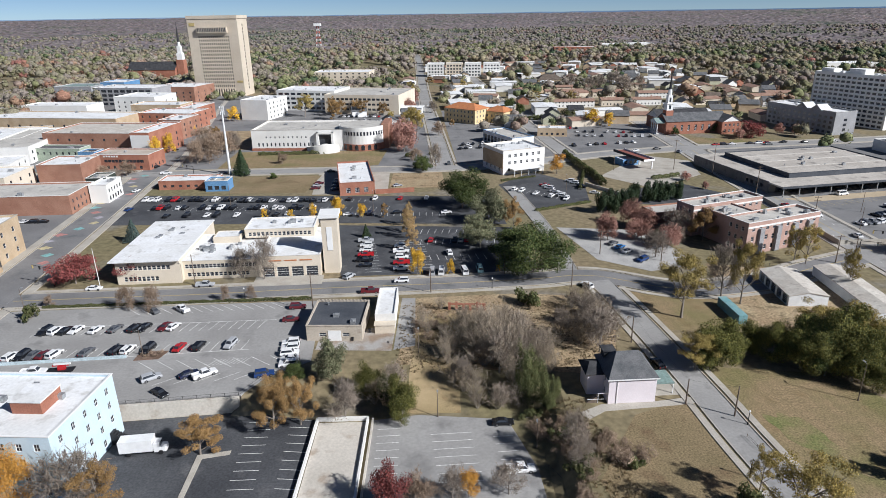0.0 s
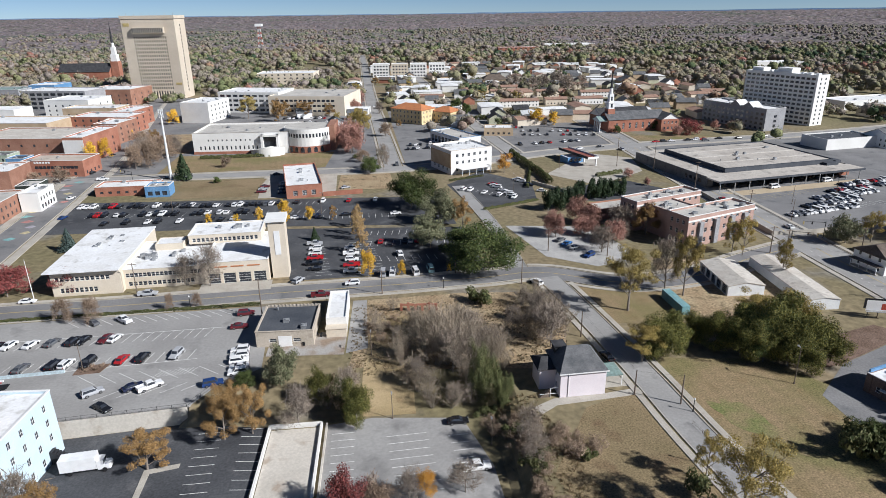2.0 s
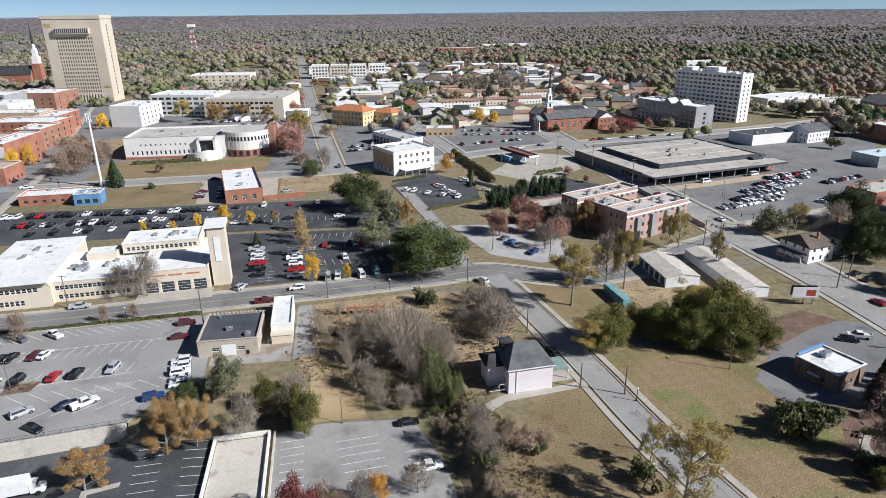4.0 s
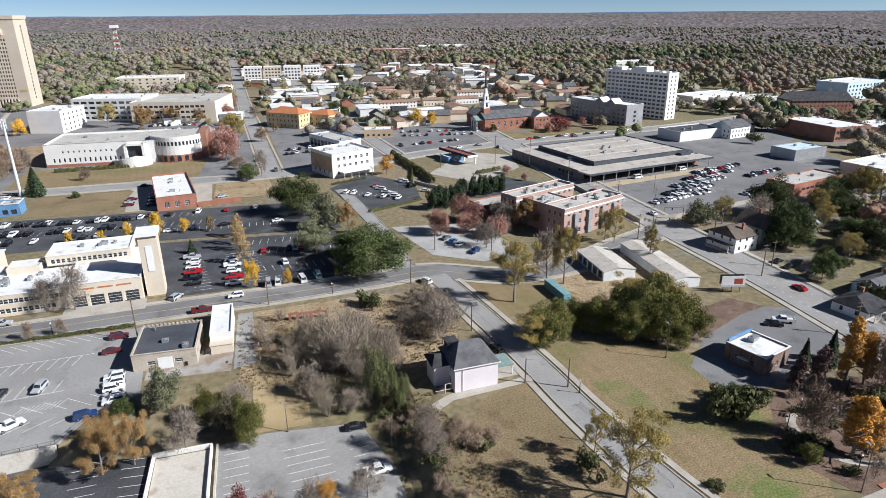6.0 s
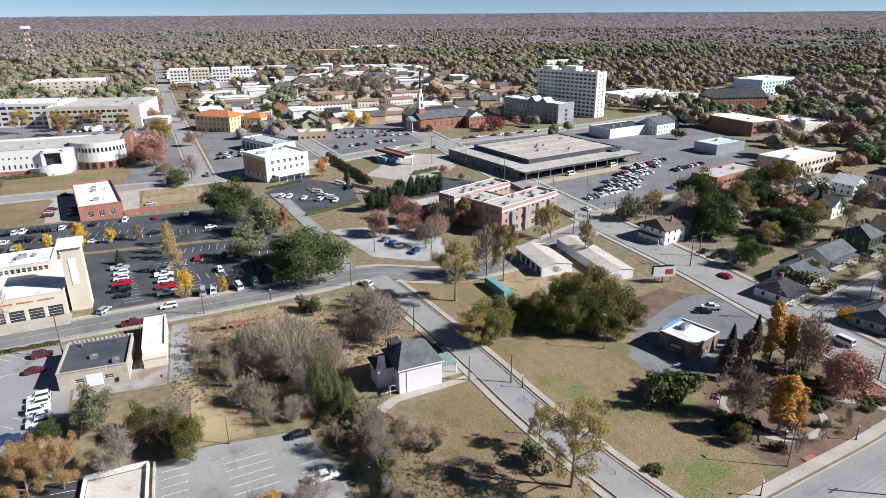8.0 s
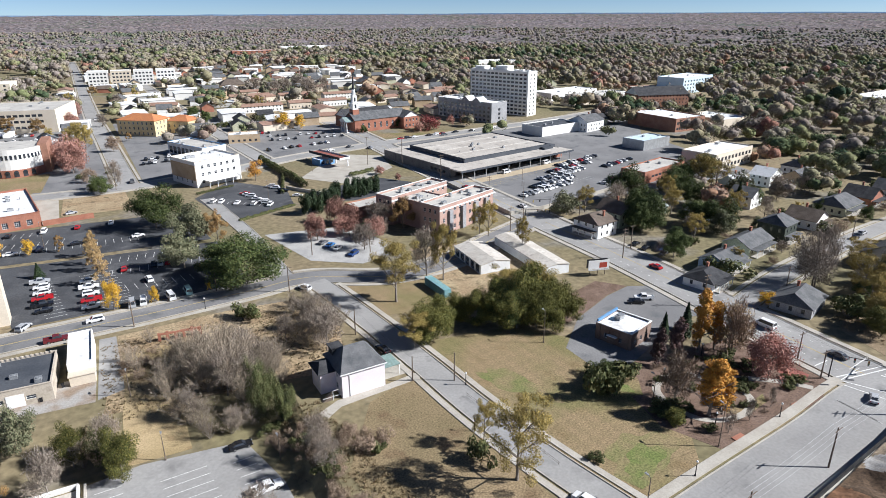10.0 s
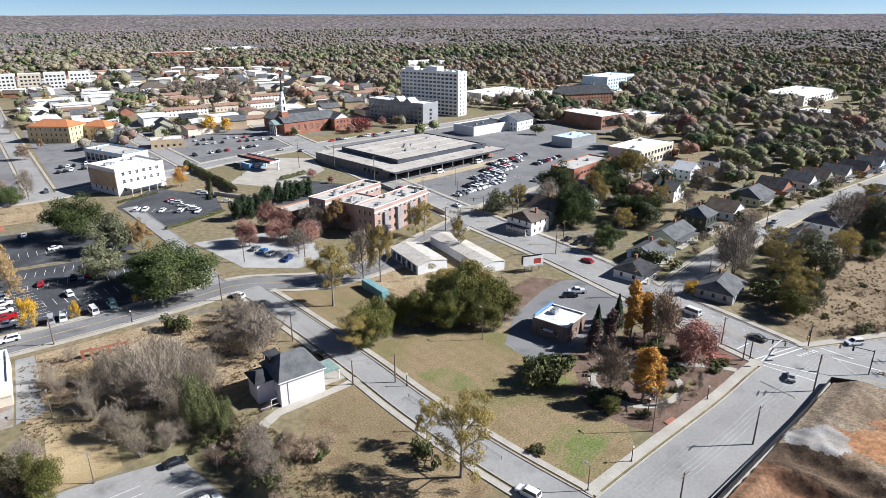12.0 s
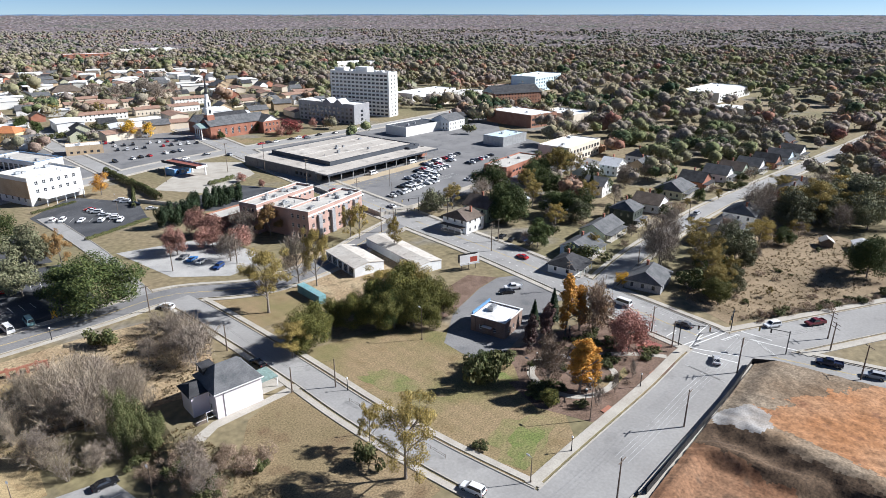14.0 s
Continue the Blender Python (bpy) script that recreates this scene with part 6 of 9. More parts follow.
for x, y, h, b in ((-14, 240.8, 9.9, 0.78), (-12.4, 225.8, 10.5, 0.74), (-10.6, 211.8, 10.7, 0.74), (-14, 232.5, 10.6, 0.64),):
    plant("straw", x, y, h, b)
for x, y, h, b in ((-92.8, 167, 6.6, 0.71), (-84.9, 166.8, 6.6, 0.74), (-65.5, 172.3, 4.4, 0.60), (-58, 172.8, 4, 0.60), (-117.3, 170.1, 3.5, 0.71), (-5.2, 90.6, 6.3, 0.94), (126.8, 88.9, 14.2, 0.60), (99.3, 81, 11.2, 0.60),):
    plant("redbare", x, y, h, b)
for x, y, h, b in ((-118.5, 186.9, 8.4, 1.19), (-101.4, 188.1, 7.2, 0.89), (-10.2, 89.3, 8.3, 0.60), (206.3, 417.2, 9.3, 1.15),):
    plant("red", x, y, h, b)
for x, y, h, b in ((-117.7, 226.6, 8.8, 1.18),):
    plant("spruce", x, y, h, b)
for x, y, h, b in ((-65.1, 189.5, 10.1, 0.78), (-58.1, 188.3, 13.8, 0.62), (-21.9, 116.5, 9.9, 0.77), (-11.3, 122.7, 9.5, 0.67), (39.2, 143.7, 9.1, 0.97), (38, 151.5, 8.3, 0.92), (1, 91.1, 7, 0.93), (11.5, 93.1, 7, 0.94), (-66.9, 89.1, 12.7, 1.05), (82.4, 169.9, 15.8, 0.68), (73.5, 202.7, 9.2, 1.09), (-3.7, 338.3, 14, 0.60), (181.3, 104.2, 17.7, 0.73), (200.6, 113, 14.9, 0.71), (252.2, 104.1, 16.1, 0.93),):
    plant("bare", x, y, h, b)
for x, y, h, b in ((-117.6, 162.7, 4.5, 0.60), (51.7, 84.9, 4.9, 0.60), (88.2, 92.1, 7.8, 0.60), (91.3, 89.6, 6, 0.60),):
    plant("shrub", x, y, h, b)
for x, y, h, b in ((-37, 113.7, 12, 0.80), (-31.5, 115.1, 11.6, 0.68), (-36.5, 119.8, 10, 0.74), (27.8, 235.4, 12.3, 0.67),):
    plant("brown", x, y, h, b)
for x, y, h, b in ((-17.8, 122.8, 8.8, 0.60), (-9.4, 115.6, 10, 0.60), (64.6, 131.8, 10.4, 0.95), (68.5, 133.5, 8.4, 0.9), (62.2, 129.0, 6.4, 0.9), (76.5, 136.0, 8.0, 0.85), (80.5, 133.0, 9.6, 0.8), (84.2, 129.6, 11.0, 0.85), (88.0, 126.0, 10.4, 0.8), (87.6, 131.8, 13.0, 0.75), (92.4, 128.2, 14.6, 0.72), (92.8, 123.6, 10.2, 0.8), (97.2, 125.4, 12.6, 0.72), (97.6, 130.6, 12.0, 0.75), (101.6, 127.4, 10.4, 0.8), (103.4, 123.8, 7.4, 0.9), (95.2, 119.8, 6.4, 0.9), (92.3, 74.0, 4.4, 0.75)):
    plant("green", x, y, h, b)
for x, y, h, b in ((-12.7, 124.5, 7.4, 0.60),):
    plant("drybush", x, y, h, b)
for x, y, h, b in ((4.1, 91.8, 6.7, 0.60), (-78.5, 90.7, 12.8, 0.76), (60.4, 323.9, 9.9, 0.86),):
    plant("orange", x, y, h, b)
for x, y, h, b in ((120.8, 93.9, 16.6, 0.86), (125.5, 92.9, 13.2, 0.90), (101.7, 73.9, 13.5, 1.20), (104.6, 72.9, 11.2, 1.01),):
    plant("orangecol", x, y, h, b)
for x, y, h, b in ((106.9, 93.7, 9.8, 0.81), (113.5, 94.3, 10.7, 0.84),):
    plant("plum", x, y, h, b)

# the bare thicket on the wooded bank, with ivy-clad trunks among it
wild = random.Random(5)
for k in range(44):
    w, r = wild.uniform(0, 6.283), wild.uniform(0, 1) ** 0.6
    plant("thicket" if k % 5 else "bare", 12.5 + 14 * r * math.cos(w), 136 + 17 * r * math.sin(w), (12.5 - 6.5 * r) * wild.uniform(0.85, 1.1), wild.uniform(0.75, 1.0))
for x, y, h, b in ((17.2, 121.5, 13.5, 0.55), (21.5, 120.5, 12, 0.6), (20.2, 125.5, 11.5, 0.6), (18.5, 130, 10, 0.6), (23.5, 117, 8.5, 0.6), (-13.2, 121, 9, 0.7)):
    plant("ivy", x, y, h, b)
for kind, x, y, h in (("bare", 38.8, 138.5, 11.6), ("bare", 30.8, 148, 7.5), ("thicket", 35, 143, 7), ("bare", 25.3, 102.1, 8), ("bare", 25.4, 96, 6.5), ("drybush", 33.7, 97.6, 4), ("drybush", 37.7, 97.6, 3.5), ("shrub", 35.5, 95.5, 2.2), ("thicket", -4.5, 150, 6), ("thicket", -0.8, 164, 4.5), ("thicket", -6, 156, 5), ("shrub", 23, 166, 5), ("green", -9.5, 118.2, 5.2), ("thicket", -16, 122, 6)):
    plant(kind, x, y, h, 0.85)
for k in range(9):
    plant("drybush", -6 + wild.uniform(-3, 6), 150 + wild.uniform(-6, 9), wild.uniform(1.2, 2.4))
for k in range(22):
    f = k / 21
    plant(wild.choice(("shrub", "drybush", "drybush")), 21 + 6 * f + wild.uniform(-2, 2), 116 - 30 * f + wild.uniform(-2, 2), wild.uniform(1.5, 3.2))
for k in range(7):
    plant("drybush", 31 + wild.uniform(-5, 6), 103 + wild.uniform(-4, 4), wild.uniform(1.6, 2.6))
for k in range(10):
    plant("thicket", 42 + wild.uniform(-6, 5), 153 + wild.uniform(-6, 14), wild.uniform(4, 7))
# trees of the park garden
for kind, x, y, h, b in (("pinkbare", 126.8, 78.3, 10.2, 1.1), ("palebare", 128.1, 90.7, 12.3, 0.75), ("bare", 100.1, 81.6, 10, 0.7), ("oak", 91, 93.5, 5.0, 0.8), ("shrub", 94, 75.9, 2.4, 1.3), ("conifer", 124.2, 101.2, 9.9, 0.9), ("conifer", 117.9, 102.2, 7.3, 0.9)):
    plant(kind, x, y, h, b)
# beds of the park garden
for k in range(40):
    w = k * 0.41
    plant(wild.choice(("shrub", "shrub", "drybush")), 113 + 15 * math.cos(w) * wild.uniform(0.35, 1.1), 82 + 12 * math.sin(w) * wild.uniform(0.4, 1.1), wild.uniform(0.7, 1.7))
for x, y, h, b in ((116.7, 77.3, 2.0, 1.3), (118.5, 79.0, 1.4, 1.2), (128.0, 73.9, 1.6, 1.2), (130.3, 73.2, 1.7, 1.2), (126.0, 72.6, 1.3, 1.2), (125.8, 83.4, 1.8, 1.3), (124.5, 88.6, 2.2, 1.3), (121.5, 85.5, 1.7, 1.2), (95.2, 80.8, 2.4, 1.4), (94.9, 77.6, 2.2, 1.3), (92.9, 79.2, 2.0, 1.3), (97.9, 70.4, 1.5, 1.2), (99.4, 77.0, 1.4, 1.2), (91.3, 97.0, 3.4, 1.2), (94.4, 94.6, 3.8, 1.1), (97.5, 95.0, 3.2, 1.2), (71.1, 73.7, 1.6, 1.2)):
    plant("shrub", x, y, h, b)
for x, y, h in ((100.5, 67.9, 5.2), (107.7, 68.6, 5.0), (116.2, 69.9, 4.6)):
    plant("bare", x, y, h, 0.45)
# brush and trees on the rough slope beside the junction, and between the homes
for k in range(34):
    f = k / 33
    plant(wild.choice(("olive", "bare", "greygreen", "olive", "oak", "shrub")), 176 + 88 * f + wild.uniform(-3, 3), 90 + 3 * f + wild.uniform(-6, 4), wild.uniform(2.6, 6.5), wild.uniform(0.75, 1.05))
for k in range(12):
    plant(wild.choice(("drybush", "drybush", "shrub")), wild.uniform(176, 246), wild.uniform(60, 84), wild.uniform(0.7, 1.8), wild.uniform(0.8, 1.3))
for k in range(26):
    f = k / 25
    plant(wild.choice(("shrub", "drybush", "drybush")), 166 + 60 * f + wild.uniform(-1, 1), 64.5 - 23 * f + wild.uniform(0, 3), wild.uniform(1.2, 2.6))
for x, y in ((166, 142), (183, 150), (190, 160), (203, 158), (176, 168), (188, 176), (205, 182), (222, 165), (236, 160), (226, 184), (214, 196), (250, 185), (232, 204), (246, 214), (262, 172), (280, 176), (186, 196), (176, 204), (200, 206), (166, 200)):
    plant(wild.choice(("oak", "olive", "greygreen", "bare", "olive")), x + wild.uniform(-3, 3), y + wild.uniform(-3, 3), wild.uniform(7, 13), wild.uniform(0.8, 1.05))
for k in range(46):
    f = k / 45
    plant(wild.choice(("shrub", "oak", "bare", "olive", "shrub", "drybush", "greygreen")), 160 + 240 * f + wild.uniform(-3, 3), 139 + 30 * f - 0.02 * (240 * f) + wild.uniform(4, 10) * (1 if k % 2 else -2.1), wild.uniform(2.2, 6.5), wild.uniform(0.75, 1.1))
# tall trees along the homes, and dark evergreens on the slope
for kind, x, y, h, b in (("oak", 226.0, 56.5, 13, 0.8), ("oak", 231.0, 60.0, 11, 0.8), ("olive", 183, 88, 11, 0.9), ("olive", 187, 83, 9, 0.9), ("olive", 172, 80, 9.5, 1.0), ("green", 169.5, 77, 8, 0.9), ("bare", 184, 105, 12, 1.0), ("bare", 187, 110, 10, 0.9), ("olive", 186.5, 69.9, 3.5, 0.8), ("greygreen", 206, 96, 8, 0.9), ("bare", 216, 99, 12, 0.8), ("olive", 194, 92, 9, 0.95), ("greygreen", 275, 89, 12, 0.95), ("olive", 290, 84, 13, 1.0), ("bare", 268, 80, 11, 0.9), ("greygreen", 281, 74, 13, 1.0), ("bare", 292, 68, 14, 1.0), ("olive", 300, 76, 13, 1.0), ("bare", 310, 88, 14, 1.0), ("greygreen", 322, 80, 15, 1.0), ("bare", 276, 60, 13, 0.9), ("greygreen", 330, 100, 13, 1.0), ("olive", 268, 100, 14, 0.9), ("greygreen", 282, 95, 15, 1.0), ("bare", 262, 106, 14, 0.8), ("bare", 299, 100, 15, 0.9), ("olive", 312, 96, 14, 0.9), ("brown", 276, 90, 11, 0.9)):
    plant(kind, x, y, h, b)
# hedges
for k, (pts, h, w) in enumerate((([(66, 292), (76, 330)], 1.6, 1.6), ([(40, 258), (66, 270)], 1.2, 1.4), ([(30, 310), (48, 318)], 1.0, 1.4), ([(-112, 382), (-72, 384)], 2.0, 2.4), ([(-118, 168.5), (-40, 172.3)], 0.9, 1.1), ([(73, 370), (75, 345), (78, 318), (79, 298)], 3.2, 3.0), ([(106, 309), (121, 315)], 2.0, 2.2))):
    hedge(pts, h, w, FOLIAGE["shrub"], "clipped dark green hedge in a row", per=int(90 + 40 * h), size=0.2 + 0.07 * h, seed=k)
for x, y, h in ((67, 254, 10), (72, 255, 11), (77, 257, 10), (82, 264, 9), (86, 270, 9.5), (91, 270, 10), (96, 271, 10), (101, 272, 9.6), (106, 274, 9.2)):
    plant("holly", x, y, h, 0.62)

# trees and shrubs of the town streets
for kind, spots in {
    "redbare": ((-142, 361, 12), (-136, 368, 13), (-135, 384, 13), (-154, 408, 12), (-136, 407, 10), (-92, 358, 6), (-181, 330, 6), (-170, 333, 8), (-62, 214, 6), (-2, 440, 9), (-15, 360, 6.5)),
    "bare": ((-146, 372, 12), (-130, 394, 12), (-148, 392, 11), (-171, 323, 6), (150, 657, 18), (165, 670, 18), (185, 693, 18), (184, 653, 19), (204, 665, 18), (141, 698, 16), (-7, 548, 9), (6, 665, 11), (94, 232, 9), (84, 214, 8), (88, 226, 10)),
    "brown": ((-91, 540, 15), (-72, 544, 12), (-48, 536, 11), (-154, 431, 10), (8, 475, 6), (96, 219, 12), (-86, 545, 12), (-13, 778, 10)),
    "olive": ((-39, 486, 11), (-21, 453, 16), (-26, 470, 12), (-32, 694, 12), (25, 713, 12), (-24, 500, 12), (120, 590, 12), (90, 610, 11)),
    "russet": ((-23, 385, 12), (-30, 412, 13), (-25, 402, 12), (-28, 616, 13), (74, 238, 10), (62, 225, 8), (72, 223, 7), (78, 233, 8), (229, 428, 7), (240, 427, 6.4), (203, 417, 8), (122, 306, 4.3), (125, 289, 3.8), (196, 412, 7), (-27, 560, 10)),
    "yellow": ((-182, 455, 10), (-168, 517, 11)),
    "oak": ((57, 535, 12), (189, 436, 6.5), (159, 427, 5), (-88, 322, 3), (66, 530, 9), (265, 218, 12), (178, 172, 14), (203, 159, 12)),
    "shrub": ((69, 501, 4), (76, 500, 5), (82, 500, 4), (106, 521, 6), (42, 685, 6), (12, 520, 4), (-4, 378, 2.5), (-20, 372, 3)),
}.items():
    for k, (x, y, h) in enumerate(spots):
        plant(kind, x, y, h, 0.8 + 0.12 * (k % 4))


# ---- the woods that cover the distance ----
def wood_mat(name, palette, leaf=0.5):
    """Tree crowns seen from afar: every crown takes its own colour from the palette, mottled by its leaf clumps."""
    m = bpy.data.materials.new(name)
    m.use_nodes = True
    t = m.node_tree
    N, L = t.nodes.new, t.links.new
    b = t.nodes["Principled BSDF"]
    b.inputs["Roughness"].default_value, b.inputs["Specular IOR Level"].default_value = 0.95, 0.05
    tone = N("ShaderNodeAttribute")
    tone.attribute_name = "tone"
    ramp = N("ShaderNodeValToRGB")
    for k, c in enumerate(palette):
        e = ramp.color_ramp.elements[k] if k < 2 else ramp.color_ramp.elements.new(0.99)
        e.position, e.color = k / (len(palette) - 1), (*c, 1)
    L(tone.outputs["Fac"], ramp.inputs[0])
    geo = N("ShaderNodeNewGeometry")
    n = N("ShaderNodeTexNoise")
    n.inputs["Scale"].default_value, n.inputs["Detail"].default_value = leaf, 4.0
    L(geo.outputs["Position"], n.inputs["Vector"])
    rng = N("ShaderNodeMapRange")
    rng.inputs["From Min"].default_value, rng.inputs["From Max"].default_value = 0.3, 0.7
    rng.inputs["To Min"].default_value, rng.inputs["To Max"].default_value = 0.55, 1.45
    L(n.outputs["Fac"], rng.inputs["Value"])
    hsv = N("ShaderNodeHueSaturation")
    L(ramp.outputs[0], hsv.inputs["Color"])
    L(rng.outputs["Result"], hsv.inputs["Value"])
    L(hsv.outputs[0], b.inputs["Base Color"])
    bump = N("ShaderNodeBump")
    bump.inputs["Strength"].default_value, bump.inputs["Distance"].default_value = 0.8, 0.3 / leaf
    L(n.outputs["Fac"], bump.inputs["Height"])
    L(bump.outputs[0], b.inputs["Normal"])
    return m


KEEP_OUT = []  # x, y, radius: where no wild tree stands


def ball(level):
    """Corners and triangles of a unit ball."""
    bm = bmesh.new()
    bmesh.ops.create_icosphere(bm, subdivisions=level, radius=1.0)
    v = np.array([tuple(p.co) for p in bm.verts])
    f = np.array([[p.index for p in q.verts] for q in bm.faces])
    bm.free()
    return v, f


def is_open(px, py, g):
    """Whether a wild tree would stand on a road, in a yard or on a built block of the town."""
    if abs(px - (2 - (py - 345) * 0.049)) < 12 and py > 330 or abs(px - (75 - (py - 372) * 0.064)) < 9 and 1200 > py > 360 or abs(px - 152) < 12 and py < 600:
        return True
    if 140 < px < 540 and abs(py - np.interp(px, (150, 200, 252, 315, 403, 520), (106, 119, 128, 133, 138, 146))) < 10 or 160 < px < 400 and 108 < py < 160 and g.random() < 0.75 or px < 345 and py < 172 or px < 250 and py < 84:
        return True
    if -60 < px < 330 and 480 < py < 1050 and g.random() < 0.68 or 140 < px < 340 and 200 < py < 480 and g.random() < 0.9 or 230 < px < 520 and 150 < py < 520 and g.random() < 0.5 or px * px + py * py < 640000 and px > 150 and g.random() < 0.2:
        return True
    return any((px - q[0]) ** 2 + (py - q[1]) ** 2 < q[2] ** 2 for q in KEEP_OUT)


def canopy(name, n, near, far, size, lumps, level, sprays, spray, material, seed, label, az=(-46, 88), town=True):
    """Woods between two distances: lumpy crowns with ragged sprays of leaves and twigs on them."""
    g = np.random.default_rng(seed)
    d = np.sqrt(g.uniform(near**2, far**2, 4 * n))
    a = np.radians(g.uniform(*az, 4 * n))
    X, Y = d * np.sin(a), d * np.cos(a)
    spots = []
    for px, py in zip(X, Y):
        v = noise.noise((px / 160, py / 160, seed * 0.7)) + 0.6 * noise.noise((px / 45, py / 45, 4.0))
        limit = -0.3
        if town:
            limit += 0.35 * math.exp(-(((px + 120) / 180) ** 2 + ((py - 480) / 130) ** 2)) + 1.1 * math.exp(-(((px - 120) / 150) ** 2 + ((py - 310) / 120) ** 2)) + 2.0 * math.exp(-(((px + 190) / 110) ** 2 + ((py - 450) / 190) ** 2))
        if v > limit and not (town and is_open(px, py, g)):
            spots.append((px, py))
        if len(spots) >= n:
            break
    m = len(spots)
    base = np.array([(px, py, ground_z(px, py)) for px, py in spots])
    groves = np.array([noise.noise((px / 130, py / 130, 9.1)) + 0.5 * noise.noise((px / 420, py / 420, 1.3)) for px, py in spots])
    tone = np.clip(0.48 + 0.45 * groves + g.normal(0, 0.19, m), 0.0, 1.0)
    hh = size * (0.45 + 0.95 * g.beta(2.2, 2.2, m))
    V, F = ball(level)
    nv, nf = len(V), len(F)
    mid = base[:, None, :].repeat(lumps, 1)
    spread = 0.0 if lumps == 1 else 0.3
    shift = g.normal(size=(m, lumps, 3)) * np.array([spread, spread, 0.14 if lumps > 1 else 0.0])
    shift[:, 0] = 0
    mid = mid + (shift + np.array([0, 0, 0.6])) * hh[:, None, None]
    rad = hh[:, None] * (0.42 if lumps == 1 else 0.34) * g.uniform(0.75, 1.2, (m, lumps))
    rough = g.uniform(0.8, 1.18, (m, lumps, nv))
    co = mid[:, :, None, :] + V[None, None] * (rad[:, :, None] * rough)[..., None] * np.array([1, 1, 0.8])
    co = co.reshape(-1, 3)
    tri = (F[None] + (np.arange(m * lumps) * nv)[:, None, None]).reshape(-1, 3)
    shade = (tone[:, None] + g.normal(0, 0.035, (m, lumps))).repeat(nf, 1).reshape(-1)
    if sprays:
        k = m * lumps * sprays
        c0, r0 = mid.reshape(-1, 3).repeat(sprays, 0), rad.reshape(-1).repeat(sprays)
        out = g.normal(size=(k, 3)) + np.array([0, 0, 0.35])
        out /= np.linalg.norm(out, axis=1)[:, None]
        side = np.cross(out, g.normal(size=(k, 3)))
        side /= np.linalg.norm(side, axis=1)[:, None]
        up = np.cross(side, out) * 0.6 + out * 0.7
        c = c0 + out * (r0 * g.uniform(0.8, 1.12, k))[:, None]
        s = (spray * g.uniform(0.5, 1.3, k))[:, None]
        tips = np.stack([c - side * s * 0.45, c + side * s * 0.45, c + up * s], 1).reshape(-1, 3)
        tri = np.concatenate([tri, np.arange(3 * k).reshape(-1, 3) + len(co)])
        co = np.concatenate([co, tips])
        shade = np.concatenate([shade, tone.repeat(lumps * sprays) + g.normal(0, 0.09, k)])
    me = bpy.data.meshes.new(name)
    me.vertices.add(len(co))
    me.vertices.foreach_set("co", co.astype(np.float32).ravel())
    me.loops.add(3 * len(tri))
    me.loops.foreach_set("vertex_index", tri.astype(np.int32).ravel())
    me.polygons.add(len(tri))
    me.polygons.foreach_set("loop_start", np.arange(0, 3 * len(tri), 3, dtype=np.int32))
    me.polygons.foreach_set("loop_total", np.full(len(tri), 3, dtype=np.int32))
    me.polygons.foreach_set("use_smooth", np.arange(len(tri)) < m * lumps * nf)
    me.update()
    me.attributes.new("tone", "FLOAT", "FACE").data.foreach_set("value", np.clip(shade, 0, 1).astype(np.float32))
    me.materials.append(material)
    return tagged(new(name, me), label, "woods", kind="stuff")

# ---- vehicles ----
PAINT = {k: mat("car_" + k, c, tuple(v * 0.9 for v in c), 0.8, 8.0, 0.25, grain=0.03, spec=0.6, local=True) for k, c in {
    "white": (0.78, 0.78, 0.78), "black": (0.012, 0.013, 0.016), "silver": (0.42, 0.43, 0.45), "grey": (0.12, 0.125, 0.135), "red": (0.42, 0.02, 0.025),
    "blue": (0.02, 0.05, 0.16), "navy": (0.015, 0.02, 0.05), "maroon": (0.13, 0.02, 0.025), "teal": (0.22, 0.38, 0.40), "tan": (0.36, 0.31, 0.24), "sky": (0.05, 0.20, 0.50)}.items()}
tyre_mat = mat("tyre", (0.018, 0.018, 0.02), None, 2.0, 9.0, 0.8, local=True)
rim_mat = mat("rim", (0.35, 0.35, 0.36), None, 2.0, 9.0, 0.35, metal=0.8, local=True)
lamp_clear = mat("lamp_clear", (0.55, 0.56, 0.58), None, 2.0, 9.0, 0.15, spec=0.7, local=True)
lamp_red = mat("lamp_red", (0.35, 0.01, 0.01), None, 2.0, 9.0, 0.2, spec=0.6, local=True)
trim_black = mat("trim_black", (0.02, 0.02, 0.022), None, 2.0, 9.0, 0.6, local=True)
# length, width, wheel radius, body outline (x, z), cabin (front base, rear base, base z, front top, rear top, top z)
KINDS = {
    "sedan": (4.75, 1.82, 0.33, [(2.28, 0.28), (2.37, 0.52), (2.25, 0.72), (1.0, 0.92), (-1.7, 0.98), (-2.3, 0.93), (-2.37, 0.6), (-2.28, 0.28)], (1.1, -1.85, 0.93, 0.25, -1.05, 1.44)),
    "suv": (4.75, 1.9, 0.37, [(2.28, 0.3), (2.37, 0.6), (2.25, 0.88), (1.1, 1.04), (-2.3, 1.08), (-2.37, 0.7), (-2.3, 0.3)], (1.15, -2.28, 1.03, 0.45, -2.0, 1.72)),
    "pickup": (5.8, 2.0, 0.4, [(2.8, 0.4), (2.9, 0.7), (2.8, 1.0), (1.35, 1.14), (-2.85, 1.14), (-2.9, 0.6), (-2.85, 0.42)], (1.45, -0.85, 1.12, 0.75, -0.7, 1.88)),
    "van": (5.6, 2.0, 0.37, [(2.7, 0.3), (2.8, 0.6), (2.65, 1.0), (2.0, 1.2), (-2.75, 1.2), (-2.8, 0.6), (-2.75, 0.3)], (2.1, -2.76, 1.18, 1.25, -2.7, 2.25)),
}
